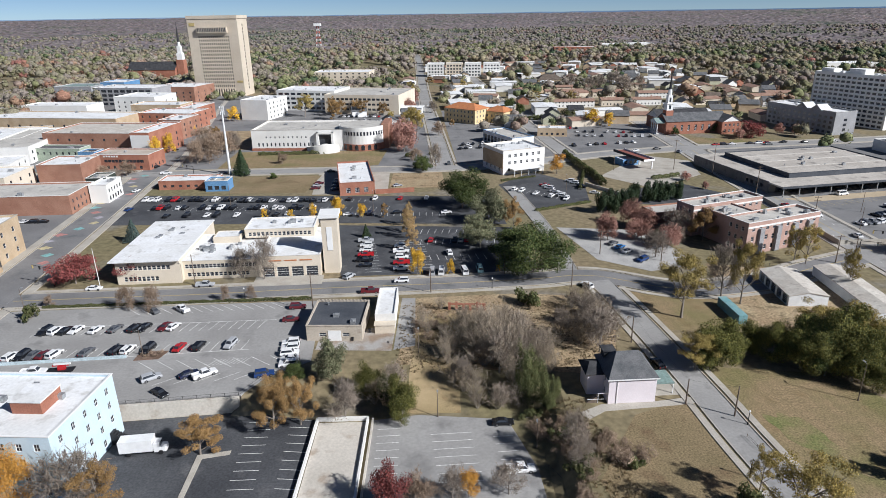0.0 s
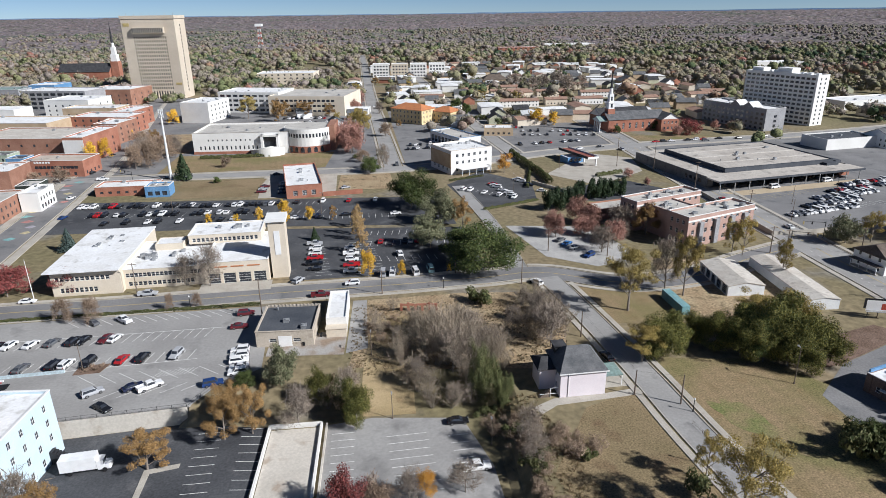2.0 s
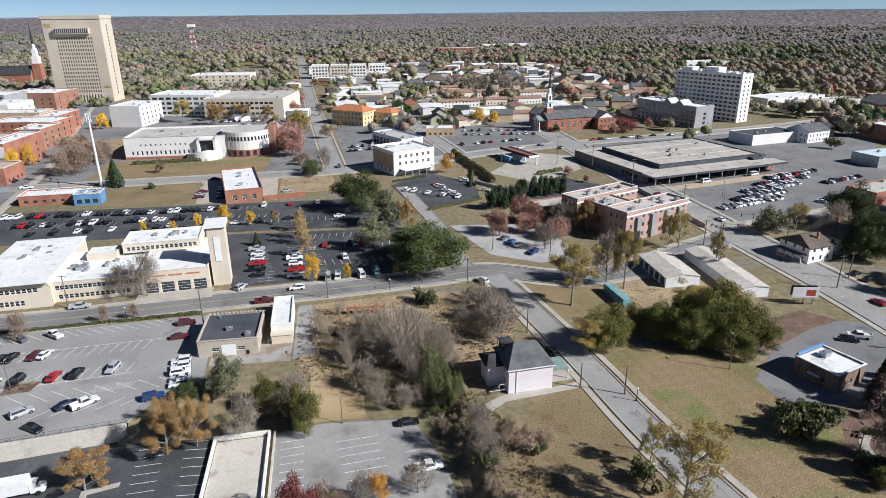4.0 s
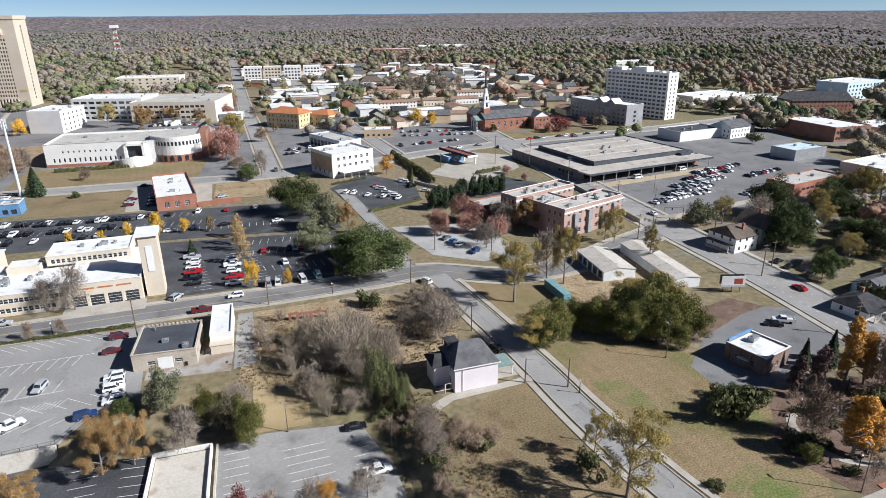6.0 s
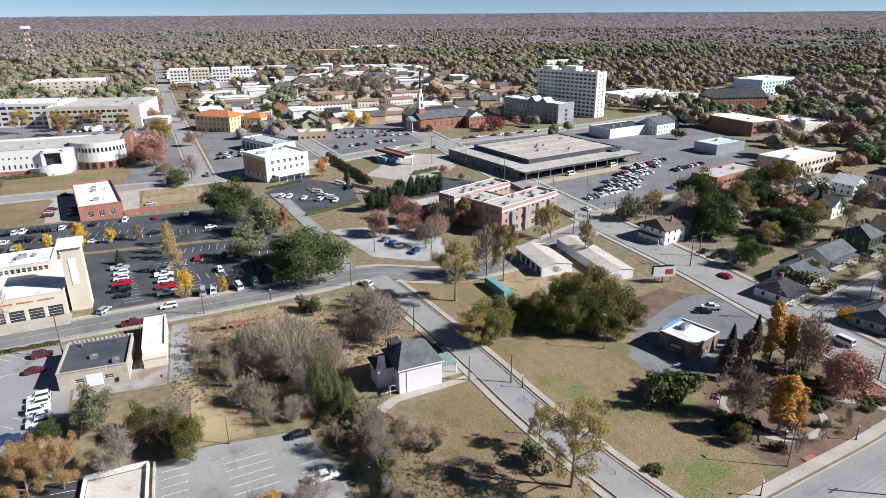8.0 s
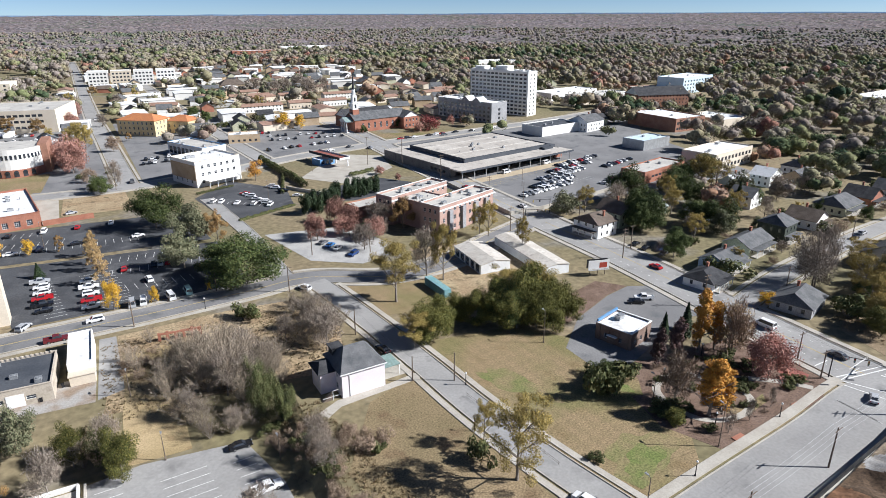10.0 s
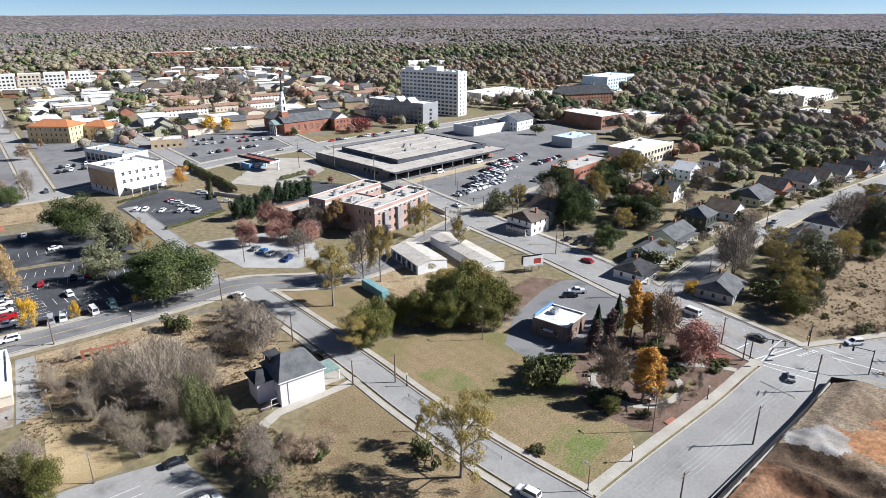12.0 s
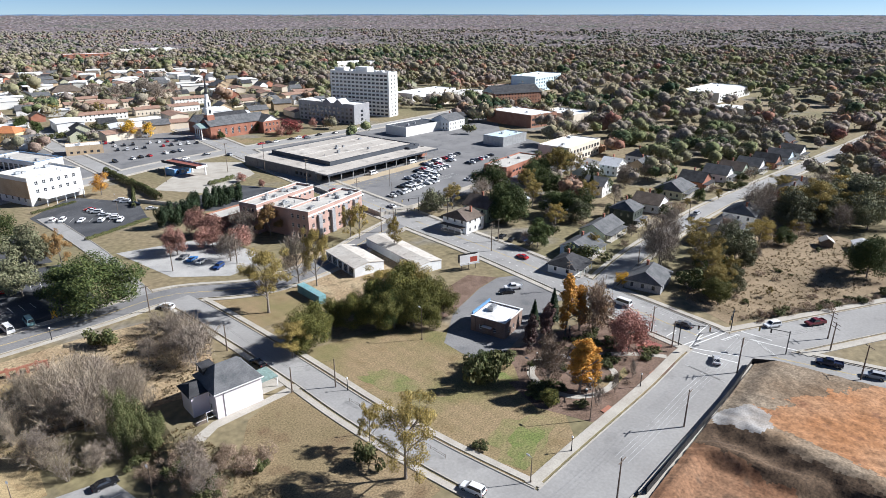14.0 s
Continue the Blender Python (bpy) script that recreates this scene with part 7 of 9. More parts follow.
KIND_LABEL = {"sedan": "sedan car", "suv": "sport utility car", "pickup": "pickup truck with an open bed", "van": "passenger van"}
GARAGE = {}


def make_vehicle(kind, colour, m, far=False):
    L, W, R, outline, (fb, rb, zb, ft, rt, zt) = KINDS[kind]
    t = thing("pickup_truck" if kind == "pickup" else "van" if kind == "van" else "car", m, f"{colour} parked {KIND_LABEL[kind]} on black tyres", "truck" if kind == "pickup" else "van" if kind == "van" else "car", "parked vehicles")
    s, h = Shape(), W / 2
    side = [[(x, sg * (h - (0.1 if z > 0.8 else 0.0 if z > 0.4 else 0.06)), z) for x, z in outline] for sg in (-1, 1)]
    n = len(outline)
    for i in range(n):
        j = (i + 1) % n
        s.face(side[0][i], side[0][j], side[1][j], side[1][i])
    s.face(*side[0][::-1])
    s.face(*side[1])
    if kind == "pickup":  # open bed with raised sides
        s.box(-2.85, -0.95, -h + 0.12, -h + 0.24, 1.13, 1.36).box(-2.85, -0.95, h - 0.24, h - 0.12, 1.13, 1.36).box(-2.88, -2.76, -h + 0.12, h - 0.12, 1.13, 1.36)
    b, tp = h - 0.1, h - 0.28
    B = [(fb, -b, zb), (fb, b, zb), (rb, b, zb), (rb, -b, zb)]
    T = [(ft, -tp, zt), (ft, tp, zt), (rt, tp, zt), (rt, -tp, zt)]
    for i in range(4):
        j = (i + 1) % 4
        s.face(B[i], B[j], T[j], T[i])
    s.face(*T)
    part("body", s, PAINT[colour], t)
    Bv, Tv = [Vector(p) for p in B], [Vector(p) for p in T]

    pool = Shape()

    def glass(name, a, bq, c, d, lo=0.12, hi=0.88, e=0.06):
        n = (bq - a).cross(d - a).normalized()
        p = lambda u, v: (a.lerp(bq, u)).lerp(d.lerp(c, u), v)
        q = [p(e, lo), p(1 - e, lo), p(1 - e, hi), p(e, hi)]
        g = Shape().face(*[v + n * 0.015 for v in q])
        for k in range(4):
            g.face(q[k], q[(k + 1) % 4], q[(k + 1) % 4] + n * 0.015, q[k] + n * 0.015)
        if far:
            for f in g.f:
                pool.face(*[g.v[i] for i in f])
        else:
            part(name, g, glass_dark, t)

    glass("windshield", Bv[0], Bv[1], Tv[1], Tv[0])
    glass("rear_window", Bv[2], Bv[3], Tv[3], Tv[2])
    glass("side_window", Bv[1], Bv[2], Tv[2], Tv[1])
    glass("side_window", Bv[3], Bv[0], Tv[0], Tv[3])
    if far:
        s = Shape()
        for x in (L * 0.31, -L * 0.29):
            for sg in (-1, 1):
                s.tube((x, sg * (h - 0.2), R), (x, sg * (h + 0.01), R), R, n=8)
        tagged(part("running_gear", s, tyre_mat, t), kind="stuff")
    for x in (L * 0.31, -L * 0.29) if not far else ():
        for sg in (-1, 1):
            w = part("wheel", Shape().tube((x, sg * (h - 0.2), R), (x, sg * (h + 0.01), R), R, n=10), tyre_mat, t)
            if not far:
                part("rim", Shape().tube((x, sg * (h + 0.005), R), (x, sg * (h + 0.02), R), R * 0.6, n=8), rim_mat, w)
    if far:
        part("glazing", pool, glass_dark, t)
        return t
    zl = outline[1][1] + 0.1
    for sg in (-1, 1):
        part("headlight", Shape().box(L / 2 - 0.2, L / 2 - 0.02, sg * (h - 0.3) - 0.17, sg * (h - 0.3) + 0.17, zl - 0.08, zl + 0.06), lamp_clear, t)
        part("taillight", Shape().box(-L / 2 - 0.01, -L / 2 + 0.1, sg * (h - 0.22) - 0.1, sg * (h - 0.22) + 0.1, zl, zl + 0.22), lamp_red, t)
    for x in (L / 2 - 0.045, -L / 2 + 0.045):
        part("bumper", Shape().box(x - 0.075, x + 0.075, -h + 0.15, h - 0.15, 0.3, 0.46), trim_black, t)
    return t


def vehicle(kind, colour, x, y, rot, z=None):
    m = pose(x, y, (ground_z(x, y) if z is None else z) + 0.05, 0, 0, rot)
    key = (kind, colour, math.hypot(x, y) > 180)
    if key in GARAGE:
        return copy_thing(GARAGE[key], m)
    GARAGE[key] = make_vehicle(kind, colour, m, key[2])
    return GARAGE[key]


CODE = {"s": "sedan", "u": "suv", "p": "pickup", "v": "van"}
TINT = {"w": "white", "k": "black", "s": "silver", "g": "grey", "r": "red", "b": "blue", "n": "navy", "m": "maroon", "t": "teal", "a": "tan", "y": "sky"}


def park(text, x, y, dx, dy, rot, z=None, jitter=0.2, rng=random.Random(3)):
    """A row of bays from (x, y) at steps (dx, dy): two letters a bay for kind and colour, '.' for an empty one."""
    for k, code in enumerate(text.split()):
        if code != ".":
            vehicle(CODE[code[0]], TINT[code[1]], x + dx * k + rng.uniform(-jitter, jitter), y + dy * k + rng.uniform(-jitter, jitter), rot + rng.choice((0, 180)) + rng.uniform(-2, 2), z)

# ---- parked cars ----
park("uk uw sk sw . sw . sg . uk sk . sm sw", -108.2, 152.9, 2.62, 0.14, 75)
park("sg . . pw", -84.0, 164.6, 2.6, 0.3, -40)
park("uw uk sg sm uw . . sg . . uk uw . uk . . sr . uk . . us", -109.1, 139.4, 2.55, 0.235, 80)
vehicle("suv", "silver", -69.2, 128.6, 38)
vehicle("sedan", "navy", -60.8, 130.0, 38)
vehicle("pickup", "white", -57.0, 129.8, 38)
vehicle("sedan", "black", -64.5, 122.2, -35)
vehicle("pickup", "white", -98.8, 131.8, 8)
park("uw uw uw sw uw", -39.6, 144.6, 0.35, -2.7, 8)
vehicle("sedan", "maroon", -42.7, 158.0, 5)
vehicle("suv", "maroon", -42.5, 166.0, 5)
vehicle("suv", "blue", -42.8, 129.6, 15)
park("ps uw uw pr pk sk", -28.8, 222.4, 0.5, -4.95, 0)
park("uw pw uw pr pw", -15.3, 215.8, 0.4, -5.4, 0)
park("sr . . . sk sw sr", -4.4, 222, 2.2, 0, 85)
vehicle("suv", "white", 2.2, 208.6, 100)
vehicle("van", "silver", -3.6, 190.8, 88)
vehicle("van", "white", -0.6, 191.0, 88)
vehicle("van", "white", 6.9, 191.0, 100)
vehicle("van", "teal", 12.0, 192.6, 95)
park("uw sw uw . uk pr sk . uk uk sk . pw . uk uk . sk uw", -138, 283, 2.75, -0.12, 84)
park("sk pr uk . sw uk . . uk sw uk pw sk uk . . sk uk sw . uw sw . pk sk . uw", -128, 269.5, 2.72, -0.1, 84)
park("uk sk sg sk uk sw . sk uw uw sk . sk sg uw . sk", -92, 279.5, 2.75, -0.1, 84)
park("sk . uk . sw uk . sw . . sk sk sw", -118, 257.5, 4.3, 0.0, 84)
park("sk . sk uk . sk . . uw . . sr . . sw", -62, 279.5, 3.9, 0.0, 84)
vehicle("sedan", "white", -39.9, 256, 5)
vehicle("sedan", "white", 1.7, 257, 8)
vehicle("suv", "navy", -30.9, 257, 84)
vehicle("sedan", "black", -19, 258, 10)
for c, x, y, r in (("maroon", -62, 300, 5), ("silver", -62, 305, 5), ("maroon", -62, 310, 5), ("silver", -22, 303, 20), ("navy", -52, 297, 5), ("navy", -52.5, 303, 5), ("navy", -53, 309, 5), ("silver", -53.5, 315, 5)):
    vehicle("sedan", c, x, y, r)
vehicle("pickup", "white", 14.4, 99.2, 5)
vehicle("sedan", "black", 12.4, 114.3, 2)
for k, c, x, y, r in (("pickup", "silver", -75.4, 183.0, 3), ("sedan", "white", -109.8, 181.5, 3), ("suv", "white", -13.3, 184.2, 184), ("pickup", "maroon", -22.4, 176.2, 3), ("suv", "silver", -30.6, 188.2, 60), ("suv", "white", 44.3, 178.3, 120), ("suv", "black", 36, 196, 150), ("sedan", "black", 51.2, 131.6, 100),
                      ("sedan", "blue", -139, 268, 80), ("pickup", "white", -150, 336, 5), ("sedan", "black", -118, 334, 5), ("sedan", "black", -60, 335, 4), ("pickup", "grey", 4, 350, 90), ("sedan", "silver", -5, 470, 92), ("sedan", "white", -12, 590, 92)):
    vehicle(k, c, x, y, r)
park("sg sy sw . ub", 62, 216, 1.5, -4.2, 40)
park("uw uw . sw . uw . uw", 34.6, 292, 3.1, -2.4, 60)
park("uw uw . uk . . sw", 64, 307, 1.2, -3.8, 150)
park("sr sw uw . sw . uw uw", 50, 300, 0.8, -3.0, 150)
# store car park: vans and cars in rows
lot_rng = random.Random(8)
for r0 in range(5):
    codes = " ".join(lot_rng.choice(("vw", "vw", "uw", "sw", "sk", "ug", "ps", "sk", ".")) if r0 < 3 else lot_rng.choice(("sk", "uk", "sw", "sr", "sg", "uw", "sn", ".")) for _ in range(13))
    park(codes, 164 + 13 * r0, 234 + 10.5 * r0, 2.75, 0.75, 106)
park("sk sw uk sk sr uw sk sw . sk", 238, 262, 2.7, 0.9, 106)
park("sw sk uw sr sk . uk sw", 212, 234, 2.8, 0.8, 106)
for x, y in ((152, 244), (182, 276), (214, 284)):
    vehicle("van", "white", x, y, 16)
park("sr uk sw . sk uw sr . sk", 172, 392, 5.6, 0.6, 5)
park("sk uw sw sk . sr uk sw uw sk", 94, 430, 5.2, -0.8, 80)
park("sw sk uk . uw sw sr sk", 96, 445, 5.2, -0.8, 80)
park("uk . sw uk sr . uw sk sw", 84, 396, 5.0, 1.0, 100)
park("uk sw sk uw . sk", -62, 500, 4.0, 0, 85)
park("sk sk uw . uk sw sk", 12, 392, 3.0, 0.6, 80)
for k, c, x, y, r in (("sedan", "black", 118.7, 110.5, 30), ("pickup", "white", 131.5, 123.5, 150), ("sedan", "black", 127.5, 122.5, 150), ("sedan", "silver", 138.1, 60.8, 30), ("pickup", "navy", 157.6, 42.4, 112), ("suv", "silver", 159.6, 33.5, 112), ("suv", "white", 167.6, 60.5, 155), ("pickup", "maroon", 178.0, 53.5, 155),
                      ("van", "white", 147.7, 95, 95), ("sedan", "grey", 149.6, 76, 90), ("sedan", "red", 153, 140, 92), ("sedan", "silver", 165, 148, 20), ("sedan", "blue", 167, 152, 20), ("sedan", "black", 163, 155, 20), ("sedan", "black", 163, 160, 20),
                      ("suv", "silver", 248, 128, 10), ("sedan", "black", 240, 126, 10), ("suv", "white", 62, 66, 108)):
    vehicle(k, c, x, y, r)

# ---- painted bays ----


def bays(name, x, y, dx, dy, n, length, rot, label, z=0.048, base=0.0, colour=None, w=0.13):
    """A row of bay lines, one mesh."""
    s = Shape()
    d = Vector((math.cos(radians(rot)), math.sin(radians(rot)), 0))
    q = Vector((-d.y, d.x, 0)) * w / 2
    for k in range(n):
        o = Vector((x + dx * k, y + dy * k, base + z + 0.004))
        s.face(o - q, o + d * length - q, o + d * length + q, o + q)
    return structure(name, s, colour or white_line, label, "road marking")


ROW = "white painted bay lines on the car park"
bays("bay_lines", -110, 155.6, 2.62, 0.14, 24, 5.2, 255, ROW)
bays("bay_lines", -110, 142.0, 2.55, 0.235, 24, 5.2, 260, ROW)
bays("bay_lines", -92, 166.8, 2.9, 0.25, 16, 6.2, 322, ROW)
bays("bay_lines", -76, 136.8, 4.6, 0.3, 8, 7.0, 323, ROW)
bays("bay_lines", -68, 126, 4.6, 0.5, 6, 6.5, 38, ROW)
structure("bay_rail", strip(Shape(), [Vector((-112, 155.7)), Vector((-47, 159.0))], 0.14, 0.052, 0.02), white_line, "long white line at the head of the bays", "road marking")
structure("bay_rail", strip(Shape(), [Vector((-112, 136.4)), Vector((-50, 142.4))], 0.14, 0.052, 0.02), white_line, "long white line at the head of the bays", "road marking")
bays("hatching", -58, 134.6, 1.0, 0.1, 9, 3.2, 62, "white hatched island on the asphalt")
bays("bay_lines", -31.6, 225, 0.45, -2.48, 14, 5.4, 4, ROW, 0.055)
bays("bay_lines", -18, 223, 0.45, -2.5, 13, 10.0, 4, ROW, 0.055)
bays("bay_lines", -8, 224, 2.75, 0.0, 11, 5.2, 265, ROW, 0.055)
bays("bay_lines", -5, 208, 2.75, 0.0, 8, 5.2, 280, ROW, 0.055)
bays("bay_lines", -8, 236, 2.75, 0.0, 10, 5.2, 262, ROW, 0.055)
bays("bay_lines", -139.5, 286, 2.75, -0.12, 40, 5.2, 262, ROW, 0.05)
bays("bay_lines", -129.5, 272, 2.72, -0.1, 40, 5.2, 262, ROW, 0.05)
bays("bay_lines", -40, 260, 2.75, -0.1, 16, 5.2, 272, ROW, 0.05)
bays("bay_lines", -14.6, 113, 0.06, -2.35, 9, 4.8, 3, ROW, base=-3.5)
bays("bay_lines", -3.2, 111, 0.3, -2.45, 8, 8.6, 4, ROW, base=-3.5)
bays("bay_lines", 10, 110, 0.3, -2.45, 5, 4.2, 4, ROW, base=-3.5)
bays("bay_lines", -43, 116, 0.2, -2.6, 10, 5.0, 2, ROW, base=-3.5)
bays("bay_lines", -34, 117, 0.2, -2.7, 9, 4.6, 355, ROW, base=-3.5)
bays("bay_lines", 160, 262, 3.0, 0.9, 18, 5.5, 286, ROW, 0.05, colour=yellow_line)
bays("bay_lines", 163, 237, 2.75, 0.75, 20, 5.4, 286, ROW, 0.05)
bays("bay_lines", 36, 296, 3.1, -2.4, 8, 5.0, 240, ROW, 0.055)
for k, (x, y, r) in enumerate(((139, 69, 0), (131, 55, 90), (152, 52, 60), (146, 71, 0))):
    bays("crossing", x, y, 0.0 if r else 0.9, 0.9 if r else 0.0, 2, 9.0, r + (0 if r else 8), "white crossing lines at the junction", 0.12)
# painted street murals
for k in range(18):
    y = 205 + 7.5 * k
    x = -141.5 - (y - 190) * 0.115
    s = Shape().prism([(x - 4 + 5 * math.cos(k), y), (x - 1 + 5 * math.cos(k), y - 1.5), (x + 1 + 4 * math.cos(k), y + 1), (x - 2 + 5 * math.cos(k), y + 2.6)], 0.10, 0.125)
    structure("street_mural", s, mat("mural_" + "abcd"[k % 4], ((0.45, 0.22, 0.20), (0.22, 0.42, 0.42), (0.52, 0.45, 0.28), (0.40, 0.38, 0.42))[k % 4], None, 0.6, 2.0, 0.9), "faded painted mural on the asphalt", "mural")

# cars along the downtown streets and in small lots
park("sk uw sw sk uk . sw sk uw sr . sk", -84, 530, 3.6, -0.3, 84)
park("sw sk uw sk . sw uk", -70, 508, 4.4, 0.0, 84)
park("sw uk sk", -176, 252, 4.2, 0, 3)
park("uk sw . sk", -184, 320, 4.0, 0.3, 60)
park("sk uw sw . sr sk", 78, 462, 4.0, -0.6, 80)
park("uk sw sk . uw", 14, 404, 3.2, 0.6, 80)
park("sw uk sw sk . uw sk", 30, 372, 4.6, 0.9, 10)
for k, c, x, y, r in (("sedan", "white", -150, 300, 82), ("suv", "black", -162, 352, 80), ("sedan", "silver", -176, 420, 80), ("suv", "white", -190, 470, 80), ("sedan", "black", -170, 400, 80), ("sedan", "white", 118, 378, 12), ("sedan", "black", 132, 382, 12), ("suv", "silver", 142, 372, 100), ("sedan", "white", 149, 340, 92), ("suv", "black", 153, 300, 92), ("sedan", "red", 148, 260, 92), ("sedan", "white", 154, 220, 92), ("sedan", "black", 230, 396, 10), ("sedan", "white", 250, 400, 10), ("suv", "grey", 205, 391, 8)):
    vehicle(k, c, x, y, r)

# ---- walls, fences and yards ----


def wall_line(name, pts, h, thick, material, label, category="wall", z=0.0, kind="structure"):
    s = strip(Shape(), [Vector(p) for p in pts], thick, h + z, h + 0.4)
    ob = part(name, s, material)
    return tagged(ob, label, category, kind=kind)


def fence(pts, h, step, material, label, rails=3, mesh=None):
    """Posts and rails along a line; mesh: a sheet between them."""
    t = thing("fence", pose(*pts[0], ground_z(*pts[0])), label, "fence")
    z0, o = ground_z(*pts[0]), Vector((*pts[0], 0))
    for a, b in zip(pts, pts[1:]):
        a, b = Vector((*a, 0)), Vector((*b, 0))
        n = max(1, int((b - a).length / step))
        for k in range(n + 1):
            p = a.lerp(b, k / n) - o
            part("post", Shape().tube((p.x, p.y, -0.3), (p.x, p.y, h), 0.05, n=5), material, t)
        for k in range(rails):
            z = h * (k + 1) / rails - 0.08
            part("rail", Shape().tube(tuple(a - o + Vector((0, 0, z))), tuple(b - o + Vector((0, 0, z))), 0.03, n=4), material, t)
        if mesh:
            d = (b - a).normalized()
            q = Vector((-d.y, d.x, 0)) * 0.02
            s = Shape()
            p0, p1 = a - o, b - o
            up = Vector((0, 0, h))
            s.face(p0 - q, p1 - q, p1 - q + up, p0 - q + up).face(p1 + q, p0 + q, p0 + q + up, p1 + q + up)
            part("sheet", s, mesh, t)
    return t


wall_line("retaining_wall", [(-90, 116.9), (-73.5, 118.0), (-46.2, 121.0), (-41.5, 121.8)], 0.35, 0.5, concrete_old, "stained concrete retaining wall below the car park")
structure("retaining_face", Shape().prism([(-90, 116.0), (-73.5, 117.0), (-46.2, 120.1), (-46.2, 120.9), (-73.5, 117.9), (-90, 116.8)], -4.0, 0.3), concrete_old, "stained concrete retaining wall below the car park", "wall")
fence([(-88, 117.2), (-73.5, 118.2), (-46.4, 121.2), (-42.4, 128.8)], 1.3, 3.0, black_metal, "black metal railing on the retaining wall", rails=2)
wall_line("lot_divider", [(-130, 134.2), (-80, 139.0)], 0.7, 0.5, mat("pale_blue_wall", (0.50, 0.60, 0.64), None, 0.3, 3.0), "low pale blue wall between car park levels")
for pts in ([(-28.0, 60), (-28.0, 116.2)], [(-28.0, 116.2), (-17.0, 116.4)], [(-17.0, 116.4), (-16.6, 60)]):
    wall_line("slab_wall", pts, 1.0, 0.45, stucco_white, "broken white low wall round a slab")
wall_line("dark_wall", [(-15.9, 116.5), (-15.5, 60)], 0.6, 0.4, concrete_old, "low concrete edge of the car park")
structure("planter_kerb", Shape().prism([(-50.5, 105.2), (-49.6, 90), (-48.6, 90), (-49.2, 104.2), (-44, 105.4), (-44, 106.6)], -3.7, -3.3), concrete, "raised kerb island in the dark car park", "kerb")
structure("planter_island", Shape().prism([(-77.5, 141.6), (-70.5, 142.0), (-71.5, 138.0), (-77.5, 137.4)], -0.1, 0.2), mulch, "mulched planting island with a kerb", "kerb")
for x, y in ((-76.5, 140.5), (-75, 138.6), (-74.5, 141), (-73, 139.5), (-72, 141)):
    plant("drybush", x, y, 1.0)
wall_line("stone_wall", [(38, 171.5), (40.5, 165), (44, 156)], 1.5, 0.7, wood_pole, "dark stone retaining wall under the trees")

# roofless brick ruin beside the street
ruin = thing("brick_ruin", pose(1.6, 163.6, 0, 0, 0, -4), "roofless red brick ruin with arched openings", "ruin")
for k in range(6):
    part("pier", Shape().box(2.0 * k - 0.35, 2.0 * k + 0.35, -0.25, 0.25, -0.3, 2.3 + 0.3 * math.sin(k * 2)), brick_red, ruin)
for k in range(5):
    part("lintel", Shape().box(2.0 * k + 0.36, 2.0 * k + 1.64, -0.24, 0.24, 1.7, 2.2), brick_red, ruin)

box_ob = thing("shipping_container", pose(80.4, 158.2, 0.05, 0, 0, 93), "weathered teal steel shipping container", "container")
s = Shape()
for k in range(40):
    x = -6.1 + 12.2 * k / 40
    s.box(x, x + 0.16, -1.22, 1.22, 0.0, 2.55)
part("shell", Shape().box(-6.08, 6.08, -1.18, 1.18, 0.0, 2.58), container_teal, box_ob)
part("ribs", s, container_teal, box_ob)
for y in (-0.6, 0.6):
    part("container_door", Shape().box(-6.16, -6.09, y - 0.56, y + 0.56, 0.1, 2.5), container_teal, box_ob)

bb = thing("billboard", pose(131.8, 144.6, 0, 0, 0, -15), "roadside billboard with a white poster", "billboard")
part("panel", Shape().box(-3.6, 3.6, -0.75, -0.6, 2.4, 5.4), paint_white, bb, "white poster panel")
part("poster", Shape().box(0.2, 2.8, -0.775, -0.753, 2.8, 4.6), mat("poster_red", (0.45, 0.08, 0.05), None), bb, "red printed patch")
part("back_panel", Shape().box(-3.6, 3.6, 0.6, 0.75, 2.4, 5.4), black_metal, bb)
for x in (-2.6, 0, 2.6):
    part("post", Shape().tube((x, 0, -0.4), (x, 0, 5.2), 0.14), wood_pole, bb)
part("walkway", Shape().box(-3.6, 3.6, -1.4, -0.78, 2.2, 2.3), metal_grey, bb)

# ---- box truck and equipment ----
truck = thing("box_truck", pose(-61.6, 106.6, -3.45, 0, 0, 7), "white box truck with a square cab", "truck")
part("cargo_box", Shape().box(-4.6, 2.0, -1.25, 1.25, 0.95, 3.6), PAINT["white"], truck)
part("cab", Shape().prism([(2.1, -1.1), (4.3, -1.0), (4.5, -0.7), (4.5, 0.7), (4.3, 1.0), (2.1, 1.1)], 0.55, 1.5).prism([(2.1, -1.1), (3.3, -1.0), (3.3, 1.0), (2.1, 1.1)], 1.5, 2.5), PAINT["white"], truck)
part("windshield", Shape().box(3.31, 3.35, -0.85, 0.85, 1.65, 2.4), glass_dark, truck)
part("chassis", Shape().box(-4.5, 4.2, -0.5, 0.5, 0.55, 0.93), trim_black, truck)
for x in (-2.9, 3.4):
    for sg in (-1, 1):
        part("wheel", Shape().tube((x, sg * 0.85, 0.48), (x, sg * 1.2, 0.48), 0.48, n=12), tyre_mat, truck)
trailer = thing("equipment_trailer", pose(-92.6, 132.6, 0.05, 0, 0, 8), "black flat trailer with a small red lift", "trailer")
part("deck", Shape().box(-3, 3, -1.0, 1.0, 0.6, 0.75), trim_black, trailer)
part("lift", Shape().box(-0.6, 1.0, -0.5, 0.5, 0.75, 1.7).box(-1.8, 2.0, -0.15, 0.15, 1.7, 2.0), PAINT["red"], trailer)
part("boom", Shape().box(-1.4, 2.4, -0.2, 0.2, 2.02, 2.4), PAINT["white"], trailer)
